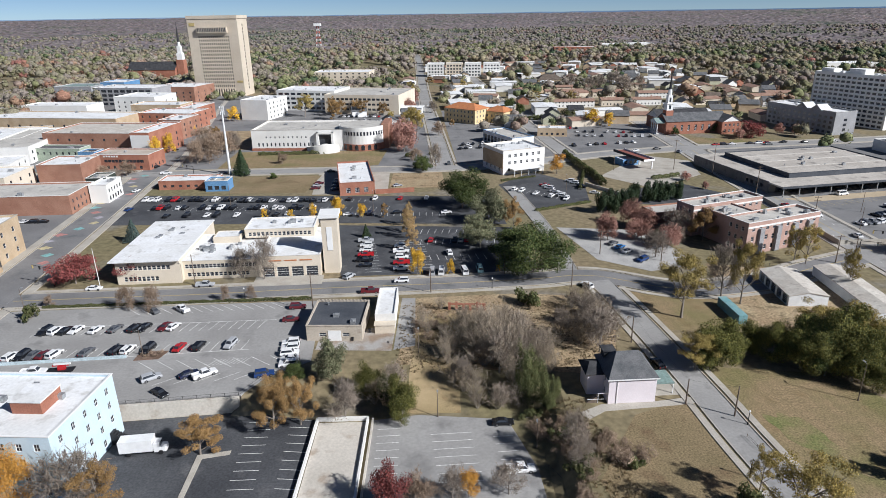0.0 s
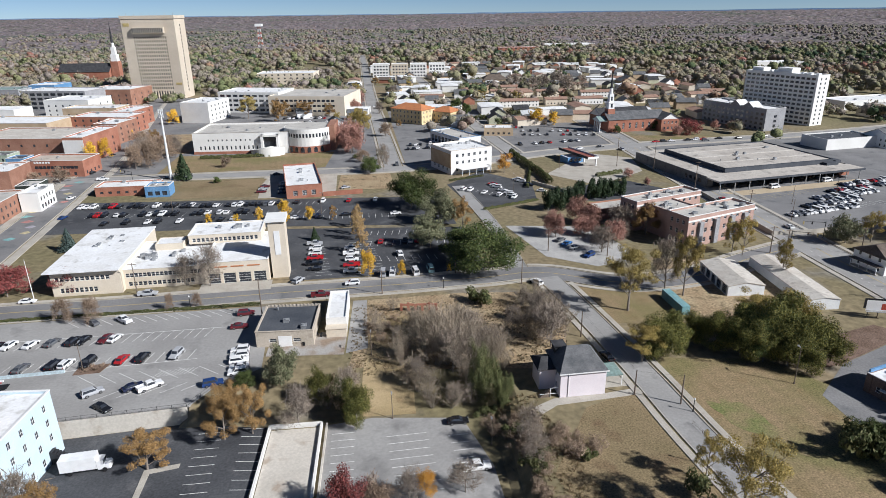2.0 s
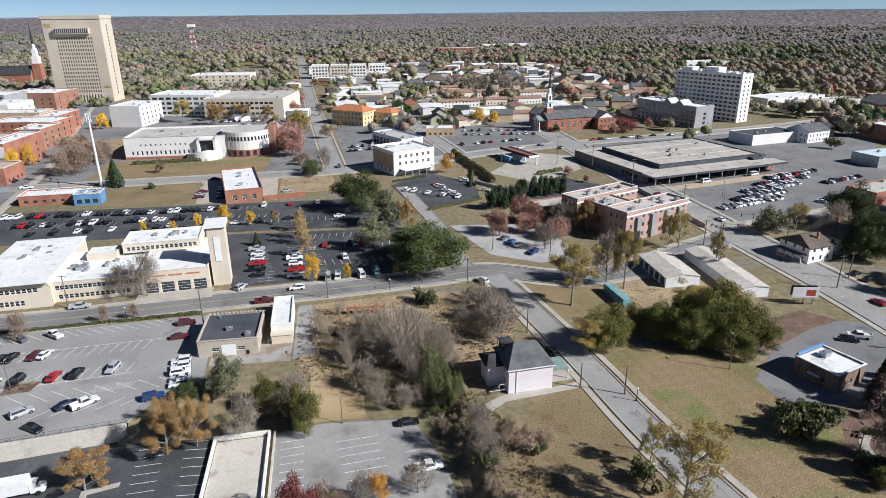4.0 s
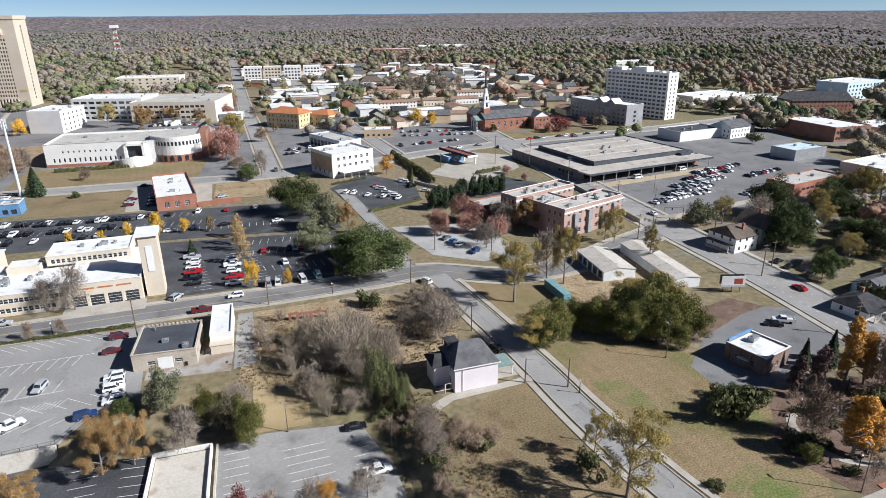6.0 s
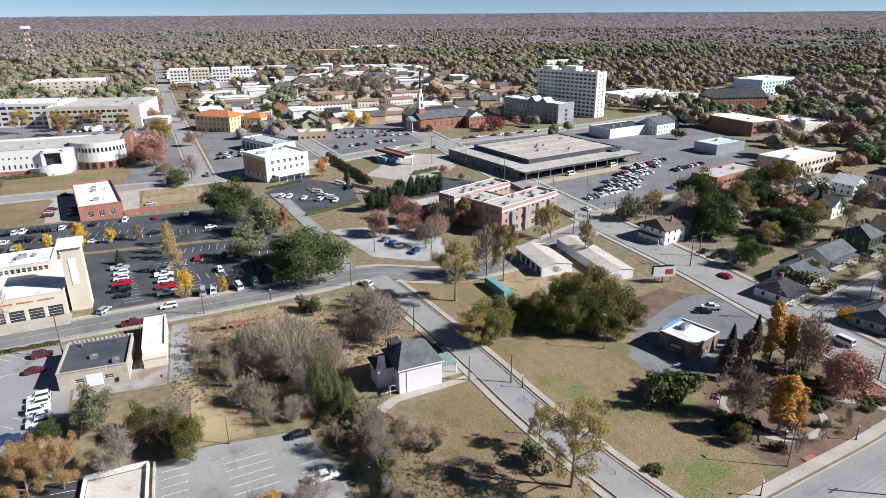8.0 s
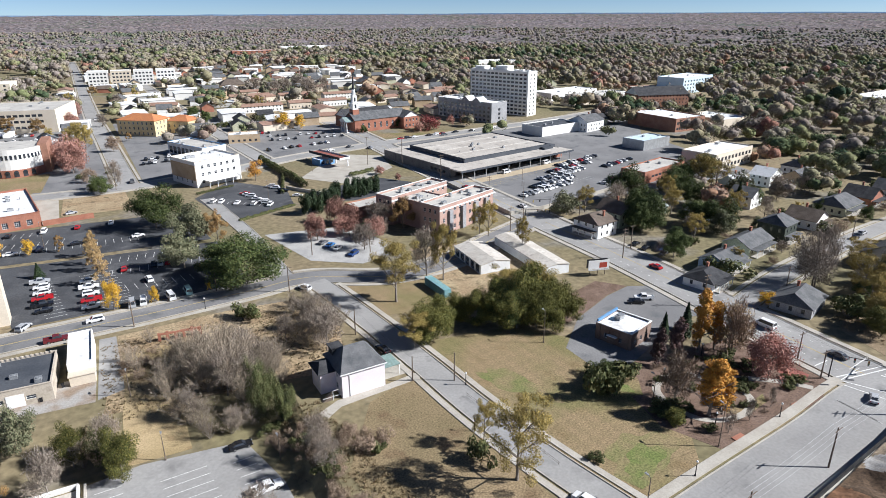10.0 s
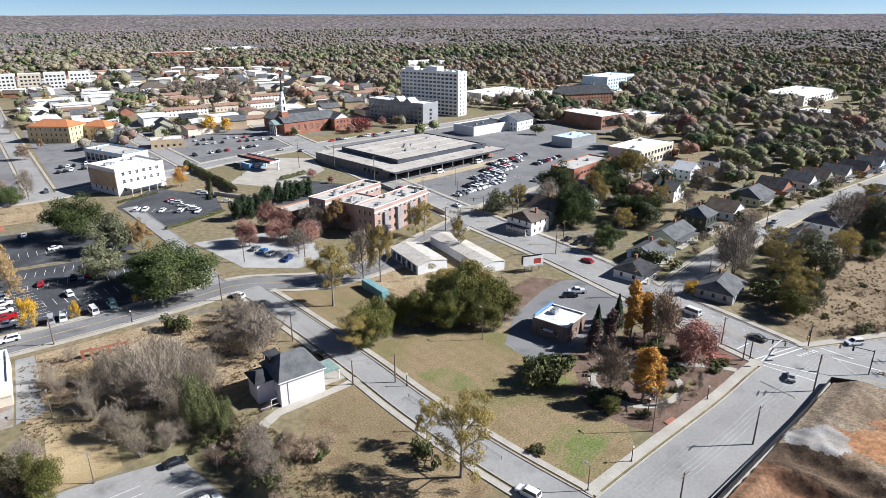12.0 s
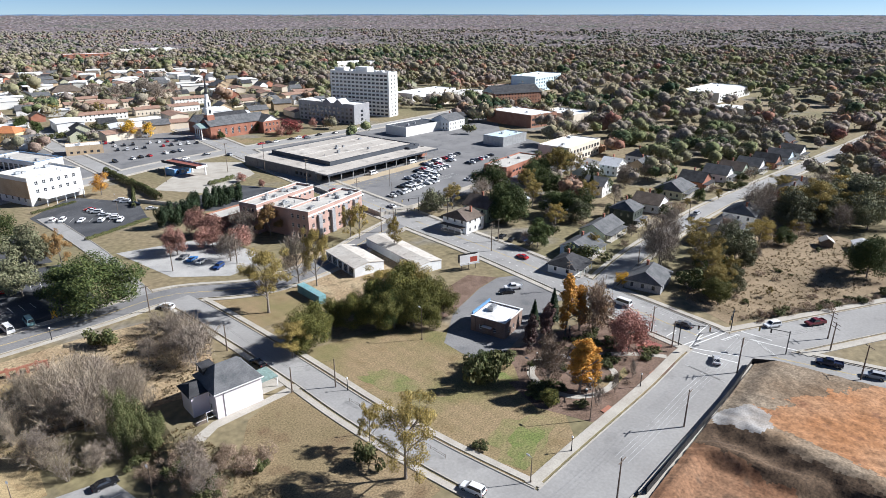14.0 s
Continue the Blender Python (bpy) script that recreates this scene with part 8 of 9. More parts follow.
for x in (-0.8, 0.5):
    for sg in (-1, 1):
        part("wheel", Shape().tube((x, sg * 1.02, 0.36), (x, sg * 1.22, 0.36), 0.36, n=10), tyre_mat, trailer)

# ---- poles, lamps, wires and signals ----


def utility_pole(x, y, h, rot=0, arms=1):
    t = thing("utility_pole", pose(x, y, ground_z(x, y), 0, 0, rot), "brown wooden utility pole with cross-arms", "utility pole", "utility poles")
    part("mast", Shape().tube((0, 0, -0.4), (0, 0, h), 0.19, 0.12, n=8), wood_pole, t)
    for k in range(arms):
        part("cross_arm", Shape().box(-1.3, 1.3, -0.24, -0.13, h - 0.5 - 1.1 * k, h - 0.36 - 1.1 * k), wood_pole, t)
    return t


def street_lamp(x, y, h, rot=0, globe=False):
    t = thing("street_lamp", pose(x, y, ground_z(x, y), 0, 0, rot), "black post lamp with a white globe" if globe else "tall dark street lamp on a slim post", "street lamp", "street lamps")
    part("post", Shape().tube((0, 0, -0.3), (0, 0, h), 0.11, 0.07, n=8).tube((0, 0, -0.05), (0, 0, 0.5), 0.2, 0.16, n=8), black_metal if globe else wood_pole, t)
    if globe:
        part("globe", Shape().tube((0, 0, h), (0, 0, h + 0.2), 0.12, 0.24, n=8).tube((0, 0, h + 0.2), (0, 0, h + 0.45), 0.24, 0.1, n=8), paint_white, t)
    else:
        part("arm", Shape().tube((0, 0, h - 0.1), (0.9, 0, h), 0.05, n=6), metal_grey, t)
        part("lamp_head", Shape().box(0.6, 1.35, -0.17, 0.17, h - 0.06, h + 0.12), metal_grey, t)
    return t


for x, y, h, r, a in ((108.2, 51.9, 9.0, 8, 1), (137.2, 55.1, 9.4, 20, 2), (136.3, 71.8, 7.5, 0, 1), (165.6, 45.1, 8, 60, 2), (171.9, 48, 8, 60, 2), (156.3, 35.1, 9.2, 60, 1), (149.5, 152, 11, 0, 3), (158.8, 158, 9, 0, 1), (139.9, 80, 7.5, 0, 1), (80, 48.2, 9, 8, 1), (-37.6, 163.7, 12, 0, 1), (-3.9, 175.6, 8, 0, 1),
                      (39.7, 178.6, 8.5, 0, 1), (-78.9, 184, 10.5, 0, 1), (74.2, 199, 11, 20, 2), (135.3, 192.4, 9.6, 0, 1), (131.3, 195.1, 9.8, 0, 1), (140.6, 226.5, 14, 0, 2), (102, 209.9, 8.4, 0, 1), (124.1, 330, 16, 0, 1), (139.5, 317, 16, 0, 1), (140.5, 272, 15, 0, 2), (170, 105, 10, 10, 2), (143.5, 112, 10, 0, 2), (55, 206, 9, 0, 1), (48.1, 143.1, 7.4, 0, 0), (52, 115.5, 6.4, 0, 0), (60.6, 111, 7.4, 0, 0), (161, 190, 10, 0, 1), (236, 125, 9, 10, 1), (20, 190, 8, 0, 0)):
    utility_pole(x, y, h, r, a)
for x, y, h, g in ((-6.5, 139.3, 6.4, 0), (-1.7, 117.3, 6.0, 0), (18.6, 106.4, 5.8, 0), (89.6, 116, 9.2, 0), (-76, 139.6, 7.4, 0), (99.2, 70.2, 3.5, 1), (114.3, 66.4, 3.2, 1), (84.2, 61.8, 3.2, 1), (95.2, 65.8, 9.7, 0), (71.6, 60.9, 5.6, 0), (55.3, 92.6, 3.0, 1), (62.0, 108.1, 3.0, 1), (-16.1, 171.4, 3.3, 1), (-60, 173, 3.3, 1), (-95, 171, 3.3, 1), (15, 178, 3.3, 1), (-118.9, 161.7, 9.3, 0),
                   (174.4, 250.2, 8.6, 0), (200, 258, 8.6, 0), (160, 228, 9, 0), (-96, 275, 9, 0), (-30, 262, 9, 0), (58, 285, 9, 0), (92, 330, 8, 0), (103, 88, 3.2, 1), (96, 84, 6, 0), (120, 92, 3.2, 1)):
    street_lamp(x, y, h, 90, bool(g))


def wires(a, b, h0, h1, n, spread, label="thin overhead wires between poles"):
    t = thing("overhead_wires", pose(*a, 0), label, "wires", "overhead wires")
    d = (Vector(b) - Vector(a)).normalized()
    q = Vector((-d.y, d.x))
    for k in range(n):
        o = q * spread * (k - (n - 1) / 2)
        s = Shape()
        for i in range(9):
            f = i / 8
            p = Vector(a).lerp(Vector(b), f) + o
            z = h0 + (h1 - h0) * f - 4 * 1.0 * f * (1 - f) * min(1.0, (Vector(b) - Vector(a)).length / 60)
            for w in (0.5, 2.6, 4.7):
                s.v.append((p.x - a[0] + q.x * 0.014 * math.cos(w), p.y - a[1] + q.y * 0.014 * math.cos(w), z + 0.014 * math.sin(w)))
            if i:
                s.f += [(3 * i - 3 + c, 3 * i - 3 + (c + 1) % 3, 3 * i + (c + 1) % 3, 3 * i + c) for c in range(3)]
        # spans of four are white: sun on the wires put into their colour
        part("wire", s, metal_white if n > 3 else black_metal, t)


wires((137.2, 55.1), (108.2, 51.9), 9.0, 8.7, 4, 0.8)
wires((108.2, 51.9), (80, 48.2), 8.7, 8.7, 4, 0.8)
wires((137.2, 55.1), (165.6, 45.1), 9.0, 7.6, 3, 0.7)
wires((137.2, 55.1), (139.9, 80), 9.0, 7.2, 2, 0.7)
wires((139.9, 80), (143.5, 112), 7.2, 9.6, 2, 0.7)
wires((143.5, 112), (149.5, 152), 9.6, 10.4, 3, 0.7)
wires((143.5, 112), (170, 105), 9.6, 9.6, 3, 0.7)
wires((170, 105), (236, 125), 9.6, 8.6, 3, 0.7)
wires((52, 115.5), (60.6, 111), 6.2, 7.2, 1, 0.4)
wires((48.1, 143.1), (52, 115.5), 7.2, 6.2, 2, 0.4)
wires((39.7, 178.6), (-3.9, 175.6), 8.2, 7.7, 2, 0.5)
wires((-3.9, 175.6), (-37.6, 163.7), 7.7, 11.5, 2, 0.5)


def signal(x, y, rot, reach):
    t = thing("traffic_signal", pose(x, y, 0.1, 0, 0, rot), "dark traffic signal mast with hanging lights", "traffic light", "traffic signals")
    part("mast", Shape().tube((0, 0, -0.2), (0, 0, 6.4), 0.14, 0.11, n=8), black_metal, t)
    part("arm", Shape().tube((0, 0, 6.1), (reach, 0, 6.5), 0.1, 0.06, n=6), black_metal, t)
    for k in range(2):
        x0 = reach * (0.6 + 0.38 * k)
        h = part("signal_head", Shape().box(x0 - 0.18, x0 + 0.18, -0.18, 0.18, 5.3, 6.4), yellow_line if k else trim_black, t)
        for i, c in enumerate((lamp_red, yellow_line, container_teal)):
            part("lens", Shape().tube((x0, -0.19, 6.2 - 0.34 * i), (x0, -0.23, 6.2 - 0.34 * i), 0.13, n=8), c, h)


signal(138.3, 71.2, -60, 7)
signal(156.5, 66.5, 200, 8)
signal(155, 51.5, 120, 7)
signal(141, 199, -30, 8)
signal(159, 207, 170, 8)
signal(-131, 326, 150, 8)
signal(-124, 184.5, 160, 8)

mono = thing("monopole", pose(-113.9, 332, 0), "tall grey telecom monopole with antennas", "mast")
part("mast", Shape().tube((0, 0, -0.5), (0, 0, 36), 0.75, 0.4, n=12), metal_white, mono)
for z in (35.6, 33.2):
    for k in range(6):
        w = radians(60 * k)
        part("antenna", Shape().box(-0.15, 0.15, -0.08, 0.08, 0, 2.0, Matrix.Translation((1.1 * math.cos(w), 1.1 * math.sin(w), z - 1)) @ Matrix.Rotation(w, 4, "Z")), metal_white, mono)
    part("ring", Shape().tube((0, 0, z - 0.1), (0, 0, z + 0.1), 1.05, n=12), metal_grey, mono)
part("compound", Shape().box(-4, 5, -3, 3, -0.1, 0.15).box(1.5, 4, -1.5, 1.5, 0.15, 2.6), metal_grey, mono)
mast = thing("lattice_mast", pose(-300, 1640, ground_z(-300, 1640)), "red and white lattice mast with a white head", "mast")
mast_red = mat("mast_red", (0.5, 0.12, 0.08), None, 0.3, 3.0)
for k in range(9):
    b0, b1 = 6 - 0.4 * k, 6 - 0.4 * (k + 1)
    s = Shape()
    for sx, sy in ((-1, -1), (1, -1), (1, 1), (-1, 1)):
        s.tube((sx * b0, sy * b0, 6 * k), (sx * b1, sy * b1, 6 * k + 6), 0.45, n=4)
        s.tube((sx * b0, sy * b0, 6 * k), (-sy * b1, sx * b1, 6 * k + 6), 0.25, n=3)
    part("lattice_section", s, paint_white if k % 2 else mast_red, mast)
part("mast_head", Shape().box(-8, 8, -8, 8, 54, 60), paint_white, mast)
flag = thing("flagpole", pose(-109, 183.5, 0), "tall white flagpole before the station", "flagpole")
part("mast", Shape().tube((0, 0, -0.3), (0, 0, 13), 0.13, 0.06, n=8), paint_white, flag)
part("finial", Shape().tube((0, 0, 13), (0, 0, 13.2), 0.14, 0.05, n=8), metal_grey, flag)

# ---- dry weeds and grass tufts ----
def tufts(name, n, patch, size, foliage, seed, label):
    """Tufts of weeds strewn over a patch of ground; patch gives a place for two numbers from 0 to 1."""
    g = np.random.default_rng(seed)
    blades = 7
    c = np.array([patch(a, b) for a, b in g.uniform(0, 1, (n, 2))])
    c = np.column_stack([c, [ground_z(x, y) for x, y in c]]).repeat(blades, 0)
    d = g.normal(size=(n * blades, 3)) * np.array([0.6, 0.6, 0.15]) + np.array([0, 0, 0.9])
    s = (size * g.uniform(0.5, 1.5, n)).repeat(blades)[:, None]
    side = np.cross(d, g.normal(size=d.shape))
    side /= np.linalg.norm(side, axis=1)[:, None]
    foot = c + g.normal(size=c.shape) * np.array([0.3, 0.3, 0]) * s
    v = np.stack([foot - side * s * 0.16, foot + side * s * 0.16, foot + d * s], 1).reshape(-1, 3)
    me = bpy.data.meshes.new(name)
    me.from_pydata(v.tolist(), [], np.arange(3 * n * blades).reshape(-1, 3).tolist())
    me.materials.append(foliage)
    return tagged(new(name, me), label, "weeds", kind="stuff")


weeds = leaf_mat("dry_weeds", [(0.27, 0.20, 0.12), (0.20, 0.14, 0.08), (0.15, 0.125, 0.06), (0.33, 0.26, 0.16)])
tufts("slope_weeds", 2000, lambda a, b: (166 + 92 * a, 64 - 19 * a + (26 + 16 * a) * b), 0.42, weeds, 41, "dry brown weeds on the rough slope")
tufts("bank_weeds", 2200, lambda a, b: (-12 + 56 * a, 130 + 38 * b), 0.4, weeds, 42, "dry grass and weeds on the wooded bank")
tufts("edge_weeds", 700, lambda a, b: (20 + 10 * a + 8 * b, 118 - 46 * b), 0.45, weeds, 43, "dry weeds beside the car park")

turf_mixed = mat("turf_mixed", (0.235, 0.185, 0.098), (0.155, 0.165, 0.06), 0.16, 2.6, 0.95, 0.5, grain=0.42, spread=(0.40, 0.66))
turf_green = mat("turf_green", (0.135, 0.165, 0.05), (0.20, 0.185, 0.08), 0.3, 2.6, 0.95, 0.5, grain=0.42, spread=(0.42, 0.75))


def turf(cx, cy, along, across, turn, z, material, seed, label):
    """An uneven patch of greener grass in the dry field."""
    g = random.Random(seed)
    pts = []
    for k in range(36):
        w = k * math.tau / 36
        r = 1 + 0.16 * math.sin(3 * w + seed) + 0.10 * math.sin(7 * w + 2 * seed) + g.uniform(-0.06, 0.06)
        q = Matrix.Rotation(math.radians(turn), 2) @ Vector((along * r * math.cos(w), across * r * math.sin(w)))
        pts.append((cx + q.x, cy + q.y))
    zone("grass_patch", pts, material, label, z, category="grass")


turf(80.0, 71.0, 9.0, 5.4, 20, 0.045, turf_mixed, 3, "thin green grass in the dry field")
turf(79.5, 69.8, 5.6, 2.9, 20, 0.060, turf_green, 4, "fresh green grass in the dry field")
turf(72.5, 103.0, 10.0, 3.6, 112, 0.045, turf_mixed, 5, "thin green grass along the field's edge")
turf(92.6, 91.5, 2.0, 3.4, 20, 0.075, turf_green, 6, "fresh green lawn beside the garden path")

# ---- park garden ----
for pts, w in (([(97, 80), (99, 86), (104, 89), (110, 88), (113, 84)], 1.8), ([(97, 80), (99, 74), (104, 71), (110, 71), (115, 74), (116, 78)], 1.6), ([(113, 84), (121, 80), (128, 74), (131, 70)], 1.8)):
    structure("garden_path", strip(Shape(), curve_through(pts, 8), w, 0.09, 0.2), concrete, "curved pale path through the garden", "path")
zone("garden_lawn", [(95, 86), (99, 92), (94, 96), (90, 88)], field_grass, "small green lawn in the garden", 0.06, category="grass")
zone("garden_lawn_round", [(105.5, 72.6), (109.3, 70.0), (116.9, 71.4), (118.8, 73.9), (112.7, 72.6), (108.6, 74.4)], field_grass, "round green lawn in the garden", 0.07, category="grass")
structure("brick_seat_wall", strip(Shape(), [Vector((128 + 5 * math.cos(w * 0.35 - 1.2), 80 + 5 * math.sin(w * 0.35 - 1.2))) for w in range(10)], 0.5, 0.6, 0.7), brick_red, "low curved red brick seat wall", "wall")
zone("brick_plaza", [(129, 76), (132, 72.6), (135.5, 74), (135, 78), (131, 79.5)], roof_maroon, "red brick plaza at the corner", 0.08)
for x, y in ((101, 67.2), (122, 69)):
    zone("brick_crossing", [(x - 1.5, y - 2.6), (x + 1.5, y - 2.4), (x + 1.5, y - 0.6), (x - 1.5, y - 0.8)], brick_red, "red brick pad in the pavement", 0.19)
for x, y, r in ((100, 88, 40), (104, 73, 0), (97, 77, 90)):
    b = thing("park_bench", pose(x, y, 0.09, 0, 0, r), "dark slatted park bench beside the path", "bench", "park benches")
    for k in range(4):
        part("slat", Shape().box(-0.8, 0.8, -0.25 + 0.13 * k, -0.15 + 0.13 * k, 0.42, 0.46), wood_pole, b)
    for k in range(3):
        part("back_slat", Shape().box(-0.8, 0.8, 0.27, 0.31, 0.55 + 0.13 * k, 0.65 + 0.13 * k), wood_pole, b)
    for sx in (-0.7, 0.7):
        part("leg", Shape().box(sx - 0.04, sx + 0.04, -0.25, 0.3, 0.0, 0.42), black_metal, b)

# ---- building site of red clay ----
def ditch_x(y):
    return 108.5 + 2.5 * math.sin((50 - y) * 0.06) + 0.8 * noise.noise((y / 6, 3.3, 0.0))


def site_z(x, y):
    rise = 1.5 * smoothstep(0.5, 6, 45.6 + (x - 85) * 0.155 - y) * (1 - math.exp(-(((x - ditch_x(y)) / 2.8) ** 2)))
    bank = 0.7 * math.exp(-(((x - ditch_x(y) - 5.5) / 2.2) ** 2)) * (1 - smoothstep(40, 47, y))
    rut = 0.10 * math.sin((x * 0.8 + y * 0.6) * 2.2) * smoothstep(-0.1, 0.3, noise.noise((x / 14, y / 14, 8.0)))
    return ground_z(x, y) + 0.6 + rise + bank + rut + 0.25 * noise.noise((x / 9, y / 9, 1.7)) + 0.2 * noise.noise((x / 2.2, y / 2.2, 5.1))


def soil_at(x, y):
    """Which soil lies bare: 0 clay, 1 brown, 2 dark, 3 pale gravel, 4 rust."""
    n = 2.2 * noise.noise((x / 4, y / 4, 6.0)) + 1.2 * noise.noise((x / 1.1, y / 1.1, 2.0))
    off = x - ditch_x(y)
    if -4.6 + 0.6 * n < off < 3.6 + 0.6 * n and y < 49 + n:
        return 2
    if ((x - 117.2) / 6.2) ** 2 + ((y - 44) / 5.2) ** 2 < 1 + 0.3 * n:
        return 3
    if off < 0:
        return 4
    if y < 41.5 - (x - 130) * 0.45 + 1.6 * n and x > 119.5 + n:
        return 0
    return 1


site = Shape()
NU, NV = 200, 190
for j in range(NV + 1):
    for i in range(NU + 1):
        f, g = i / NU, j / NV
        x, y = 72 + 73 * f + 22 * f * g, 42.6 + 11.6 * f - (92 - 20 * f) * g
        site.v.append((x, y, site_z(x, y)))
site.f = [(j * (NU + 1) + i, (j + 1) * (NU + 1) + i, (j + 1) * (NU + 1) + i + 1, j * (NU + 1) + i + 1) for j in range(NV) for i in range(NU)]
site_ob = structure("clay_site", site, clay, "rutted building site of red clay, dark soil and gravel", "ground")
for m in (brown_soil, top_soil, pale_gravel, rust_soil):
    site_ob.data.materials.append(m)
for p in site_ob.data.polygons:
    p.material_index = soil_at(p.center.x, p.center.y)
fence([(85, 45.6), (108, 48.9), (126, 51.4), (143.5, 54.6), (146.8, 50.5), (153, 29), (164, 2), (175, -24)], 1.8, 3.0, black_metal, "black silt fence round the building site", rails=2, mesh=black_metal)
structure("site_wall", strip(Shape(), [Vector((84, 46.4)), Vector((108, 49.6)), Vector((142.5, 54.3))], 0.5, 0.8, 0.9), concrete, "pale concrete barrier along the road", "wall")
fence([(60, 104), (62.5, 88), (64, 76)], 0.9, 3.2, wood_pole, "low wooden rail beside the field", rails=2)
fence([(20, 100), (24, 92), (30, 80)], 0.9, 2.5, black_metal, "low dark rail beside the lawn", rails=2)
fence([(95, 187), (95, 195), (110, 190)], 1.8, 3.0, black_metal, "wire fence behind the garages", rails=3)
wall_line("store_yard_wall", [(142.5, 276), (142.5, 212), (160, 212.5), (214, 224)], 1.8, 0.4, concrete, "pale concrete yard wall of the store")
wall_line("office_hedge_wall", [(70, 300), (84, 278)], 1.6, 0.4, concrete_old, "low stained wall beside the car park")
for x, y, r in ((-20, 150.5, 10), (-24, 146.2, 0), (36, 126, 0), (35, 128.5, 20)):
    d = thing("waste_bin", pose(x, y, 0.05, 0, 0, r), "dark wheeled waste bin beside a wall", "bin", "waste bins")
    part("bin_body", Shape().prism([(-0.28, -0.3), (0.28, -0.3), (0.32, 0.34), (-0.32, 0.34)], 0.1, 1.0), trim_black, d)
    part("lid", Shape().box(-0.34, 0.34, -0.34, 0.38, 1.0, 1.07), trim_black, d)

# painted stop and crossing lines at the junction
for a, b in (((139.4, 70.5), (154.1, 68.2)), ((142.1, 68.7), (154.9, 66.8)), ((139.4, 69.1), (145.2, 58.3)), ((138.2, 67.9), (141.7, 57.0)), ((158.3, 64.8), (159.6, 56.9)), ((140.4, 75.9), (145.4, 76.0)), ((155.7, 60.8), (159.3, 50.0))):
    structure("crossing_line", strip(Shape(), [Vector(a), Vector(b)], 0.3, 0.105, 0.02), white_line, "white crossing line painted on the road", "road marking")
for k in range(6):
    structure("crossing_line", strip(Shape(), [Vector((150.0 + 1.1 * k, 65.9 - 0.2 * k)), Vector((150.4 + 1.1 * k, 64.7 - 0.2 * k))], 0.4, 0.105, 0.02), white_line, "white crossing bar painted on the road", "road marking")

for o in scene.objects:
    if o.parent is None and o.type == "EMPTY" and o.get("category") not in ("tree", "shrub", "car", "truck", "van"):
        reach = max((max(abs(v) for v in c[:2]) for p in o.children for c in p.bound_box), default=5)
        p = o.matrix_basis.translation
        back = 1 - min(9, reach * 0.5) / math.hypot(p.x, p.y)
        KEEP_OUT.append((p.x * back, p.y * back, min(reach, 60) * 0.9 + 4))

# ---- woods, last: they keep clear of what is built ----
WOODS = [(0.0418, 0.0656, 0.0406), (0.0716, 0.0959, 0.0501), (0.155, 0.173, 0.0836), (0.203, 0.197, 0.107), (0.209, 0.18, 0.155), (0.251, 0.212, 0.189), (0.18, 0.177, 0.107), (0.257, 0.221, 0.143), (0.227, 0.185, 0.164), (0.287, 0.18, 0.114), (0.251, 0.119, 0.0978)]
# palette of the closed far woods leans mauve and blue-grey: haze mixed into crown colours
HAZE_CROWNS = [(0.075, 0.09, 0.085), (0.12, 0.118, 0.10), (0.155, 0.132, 0.13), (0.14, 0.125, 0.135), (0.165, 0.13, 0.125), (0.125, 0.12, 0.11)]
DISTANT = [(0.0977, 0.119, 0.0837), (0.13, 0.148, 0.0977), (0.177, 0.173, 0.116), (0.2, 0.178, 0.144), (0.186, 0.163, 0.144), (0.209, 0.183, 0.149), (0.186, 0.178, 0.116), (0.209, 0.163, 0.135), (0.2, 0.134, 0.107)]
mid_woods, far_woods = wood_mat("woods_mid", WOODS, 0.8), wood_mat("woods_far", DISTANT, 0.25)


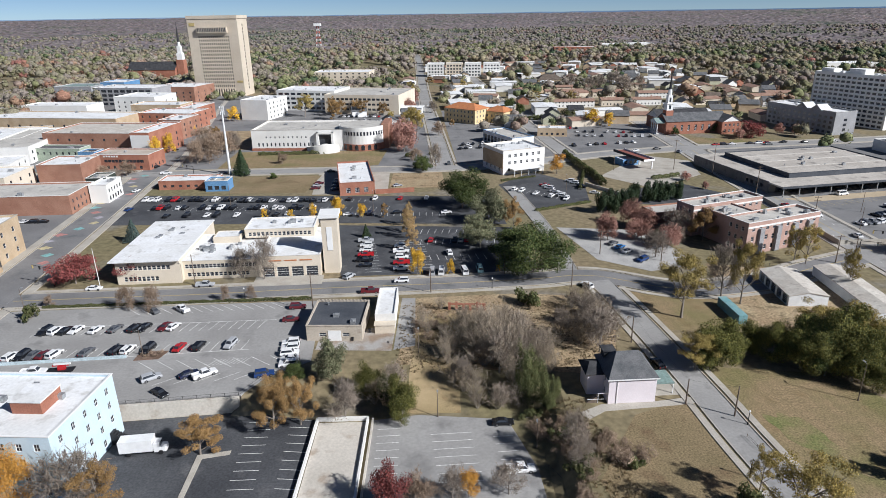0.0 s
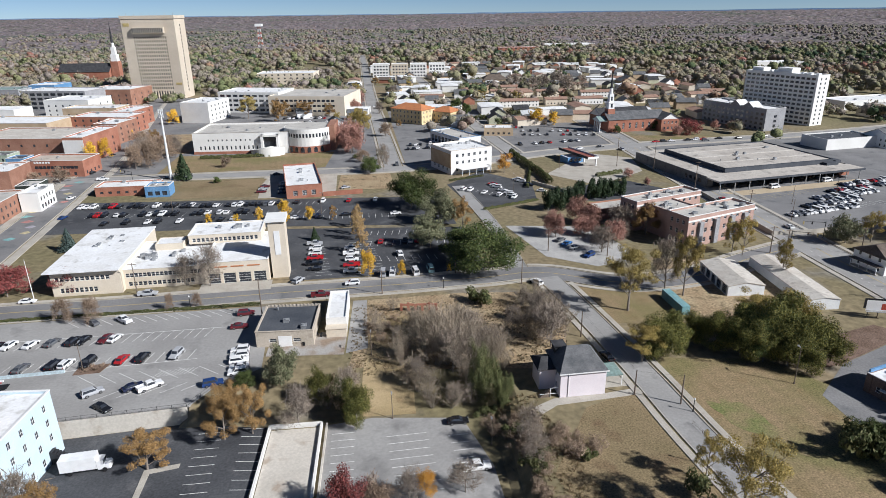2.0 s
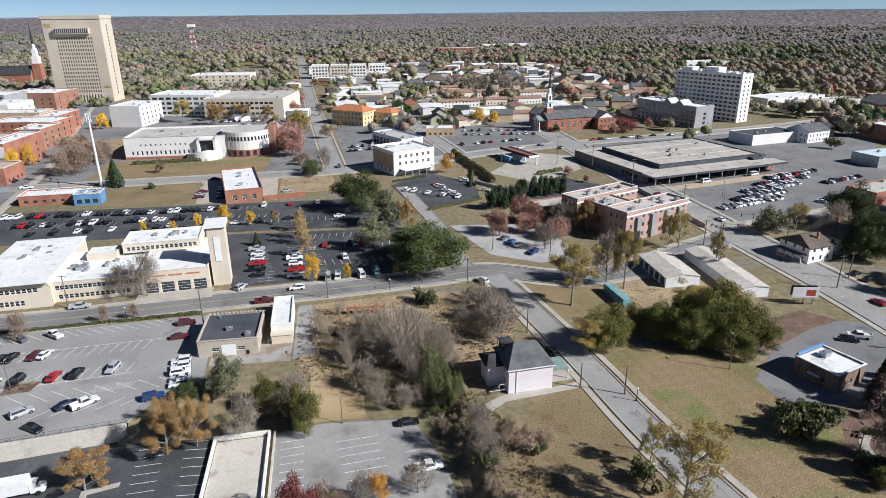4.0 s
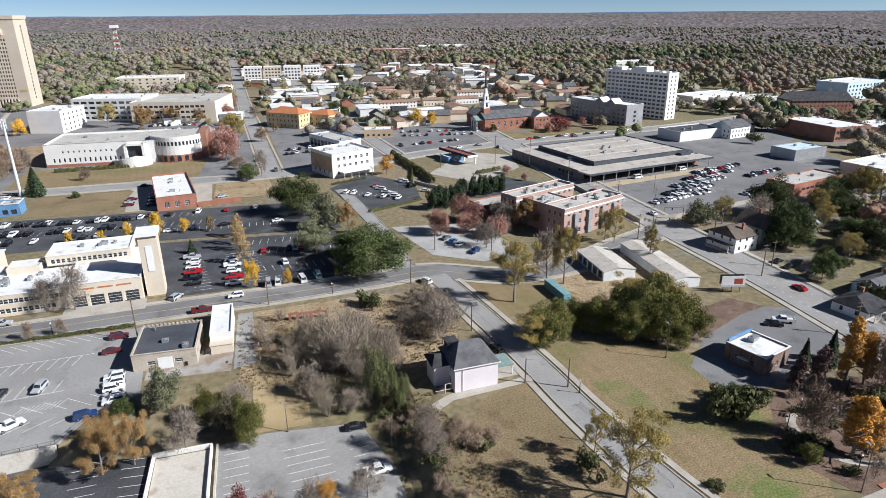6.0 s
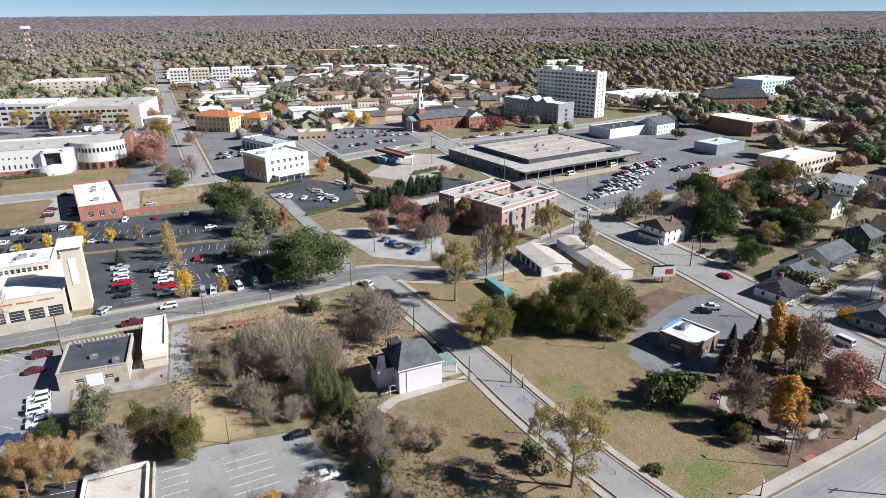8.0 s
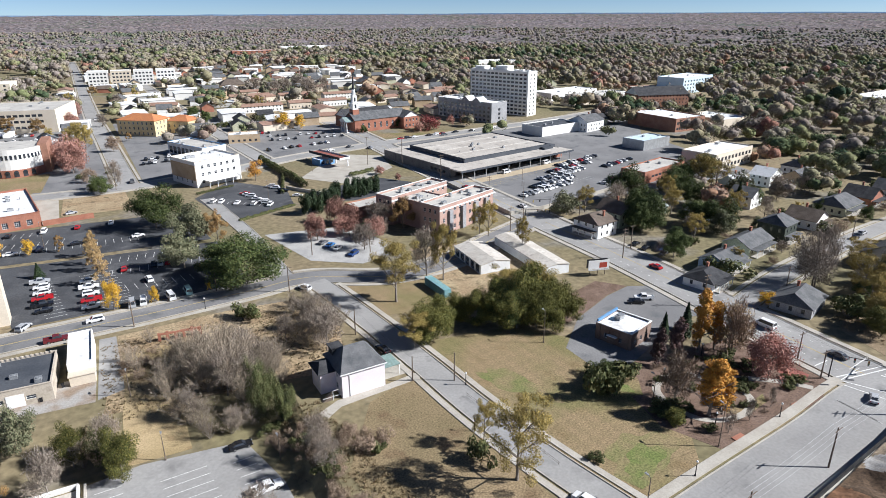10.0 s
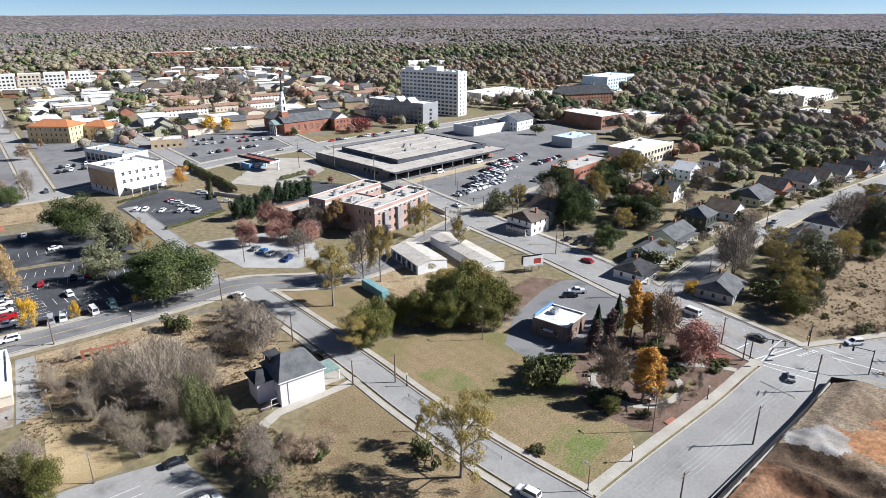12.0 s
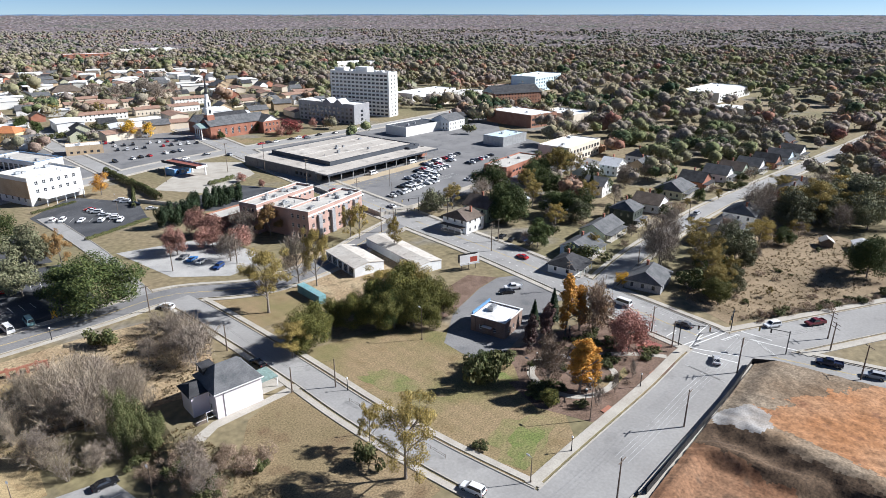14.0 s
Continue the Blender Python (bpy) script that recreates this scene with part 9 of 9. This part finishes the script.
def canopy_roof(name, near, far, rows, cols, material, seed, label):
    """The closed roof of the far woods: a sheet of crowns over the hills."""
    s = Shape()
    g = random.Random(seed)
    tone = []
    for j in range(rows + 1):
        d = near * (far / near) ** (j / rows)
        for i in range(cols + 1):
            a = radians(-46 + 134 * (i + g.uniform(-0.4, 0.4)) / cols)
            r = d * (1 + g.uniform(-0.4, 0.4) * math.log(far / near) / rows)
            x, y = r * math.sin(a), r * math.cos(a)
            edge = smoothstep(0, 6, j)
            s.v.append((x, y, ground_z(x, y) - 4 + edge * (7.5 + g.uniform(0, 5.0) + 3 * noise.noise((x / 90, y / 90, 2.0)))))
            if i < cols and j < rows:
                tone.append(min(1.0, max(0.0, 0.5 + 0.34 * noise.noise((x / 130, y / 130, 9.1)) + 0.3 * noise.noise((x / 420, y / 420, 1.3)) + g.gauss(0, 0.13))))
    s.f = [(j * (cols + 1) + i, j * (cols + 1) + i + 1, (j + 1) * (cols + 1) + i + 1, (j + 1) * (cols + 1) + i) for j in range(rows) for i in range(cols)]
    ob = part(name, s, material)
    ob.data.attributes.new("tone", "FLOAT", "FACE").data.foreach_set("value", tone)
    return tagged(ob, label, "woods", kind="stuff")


canopy_roof("woods_roof", 1500, 4860, 170, 640, wood_mat("woods_closed", HAZE_CROWNS, 0.05), 12, "haze-tinted closed crowns of distant autumn woods")
canopy("woods_near", 620, 170, 640, 10.5, 5, 1, 110, 0.75, mid_woods, 3, "mixed bare and olive autumn trees between houses", az=(28, 88))
canopy("woods_town", 860, 340, 900, 9.5, 3, 1, 60, 0.85, mid_woods, 8, "scattered autumn trees between town buildings", az=(-40, 34))
canopy("woods_middle", 7000, 500, 1600, 13, 3, 1, 22, 1.9, mid_woods, 4, "mixed autumn woods in brown, olive and green")
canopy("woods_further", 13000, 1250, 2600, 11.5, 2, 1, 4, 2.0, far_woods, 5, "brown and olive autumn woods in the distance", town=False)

# hills along the horizon: a glowing backdrop strip with haze in its colour
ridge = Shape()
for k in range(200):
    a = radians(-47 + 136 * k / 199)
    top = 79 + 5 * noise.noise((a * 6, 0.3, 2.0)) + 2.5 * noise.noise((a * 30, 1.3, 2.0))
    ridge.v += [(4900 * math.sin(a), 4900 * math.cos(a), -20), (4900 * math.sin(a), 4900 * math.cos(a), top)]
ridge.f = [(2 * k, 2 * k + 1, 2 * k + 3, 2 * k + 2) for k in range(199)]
structure("backdrop", ridge, hill_haze, "wooded hills along the horizon, glowing haze blue", "hills")
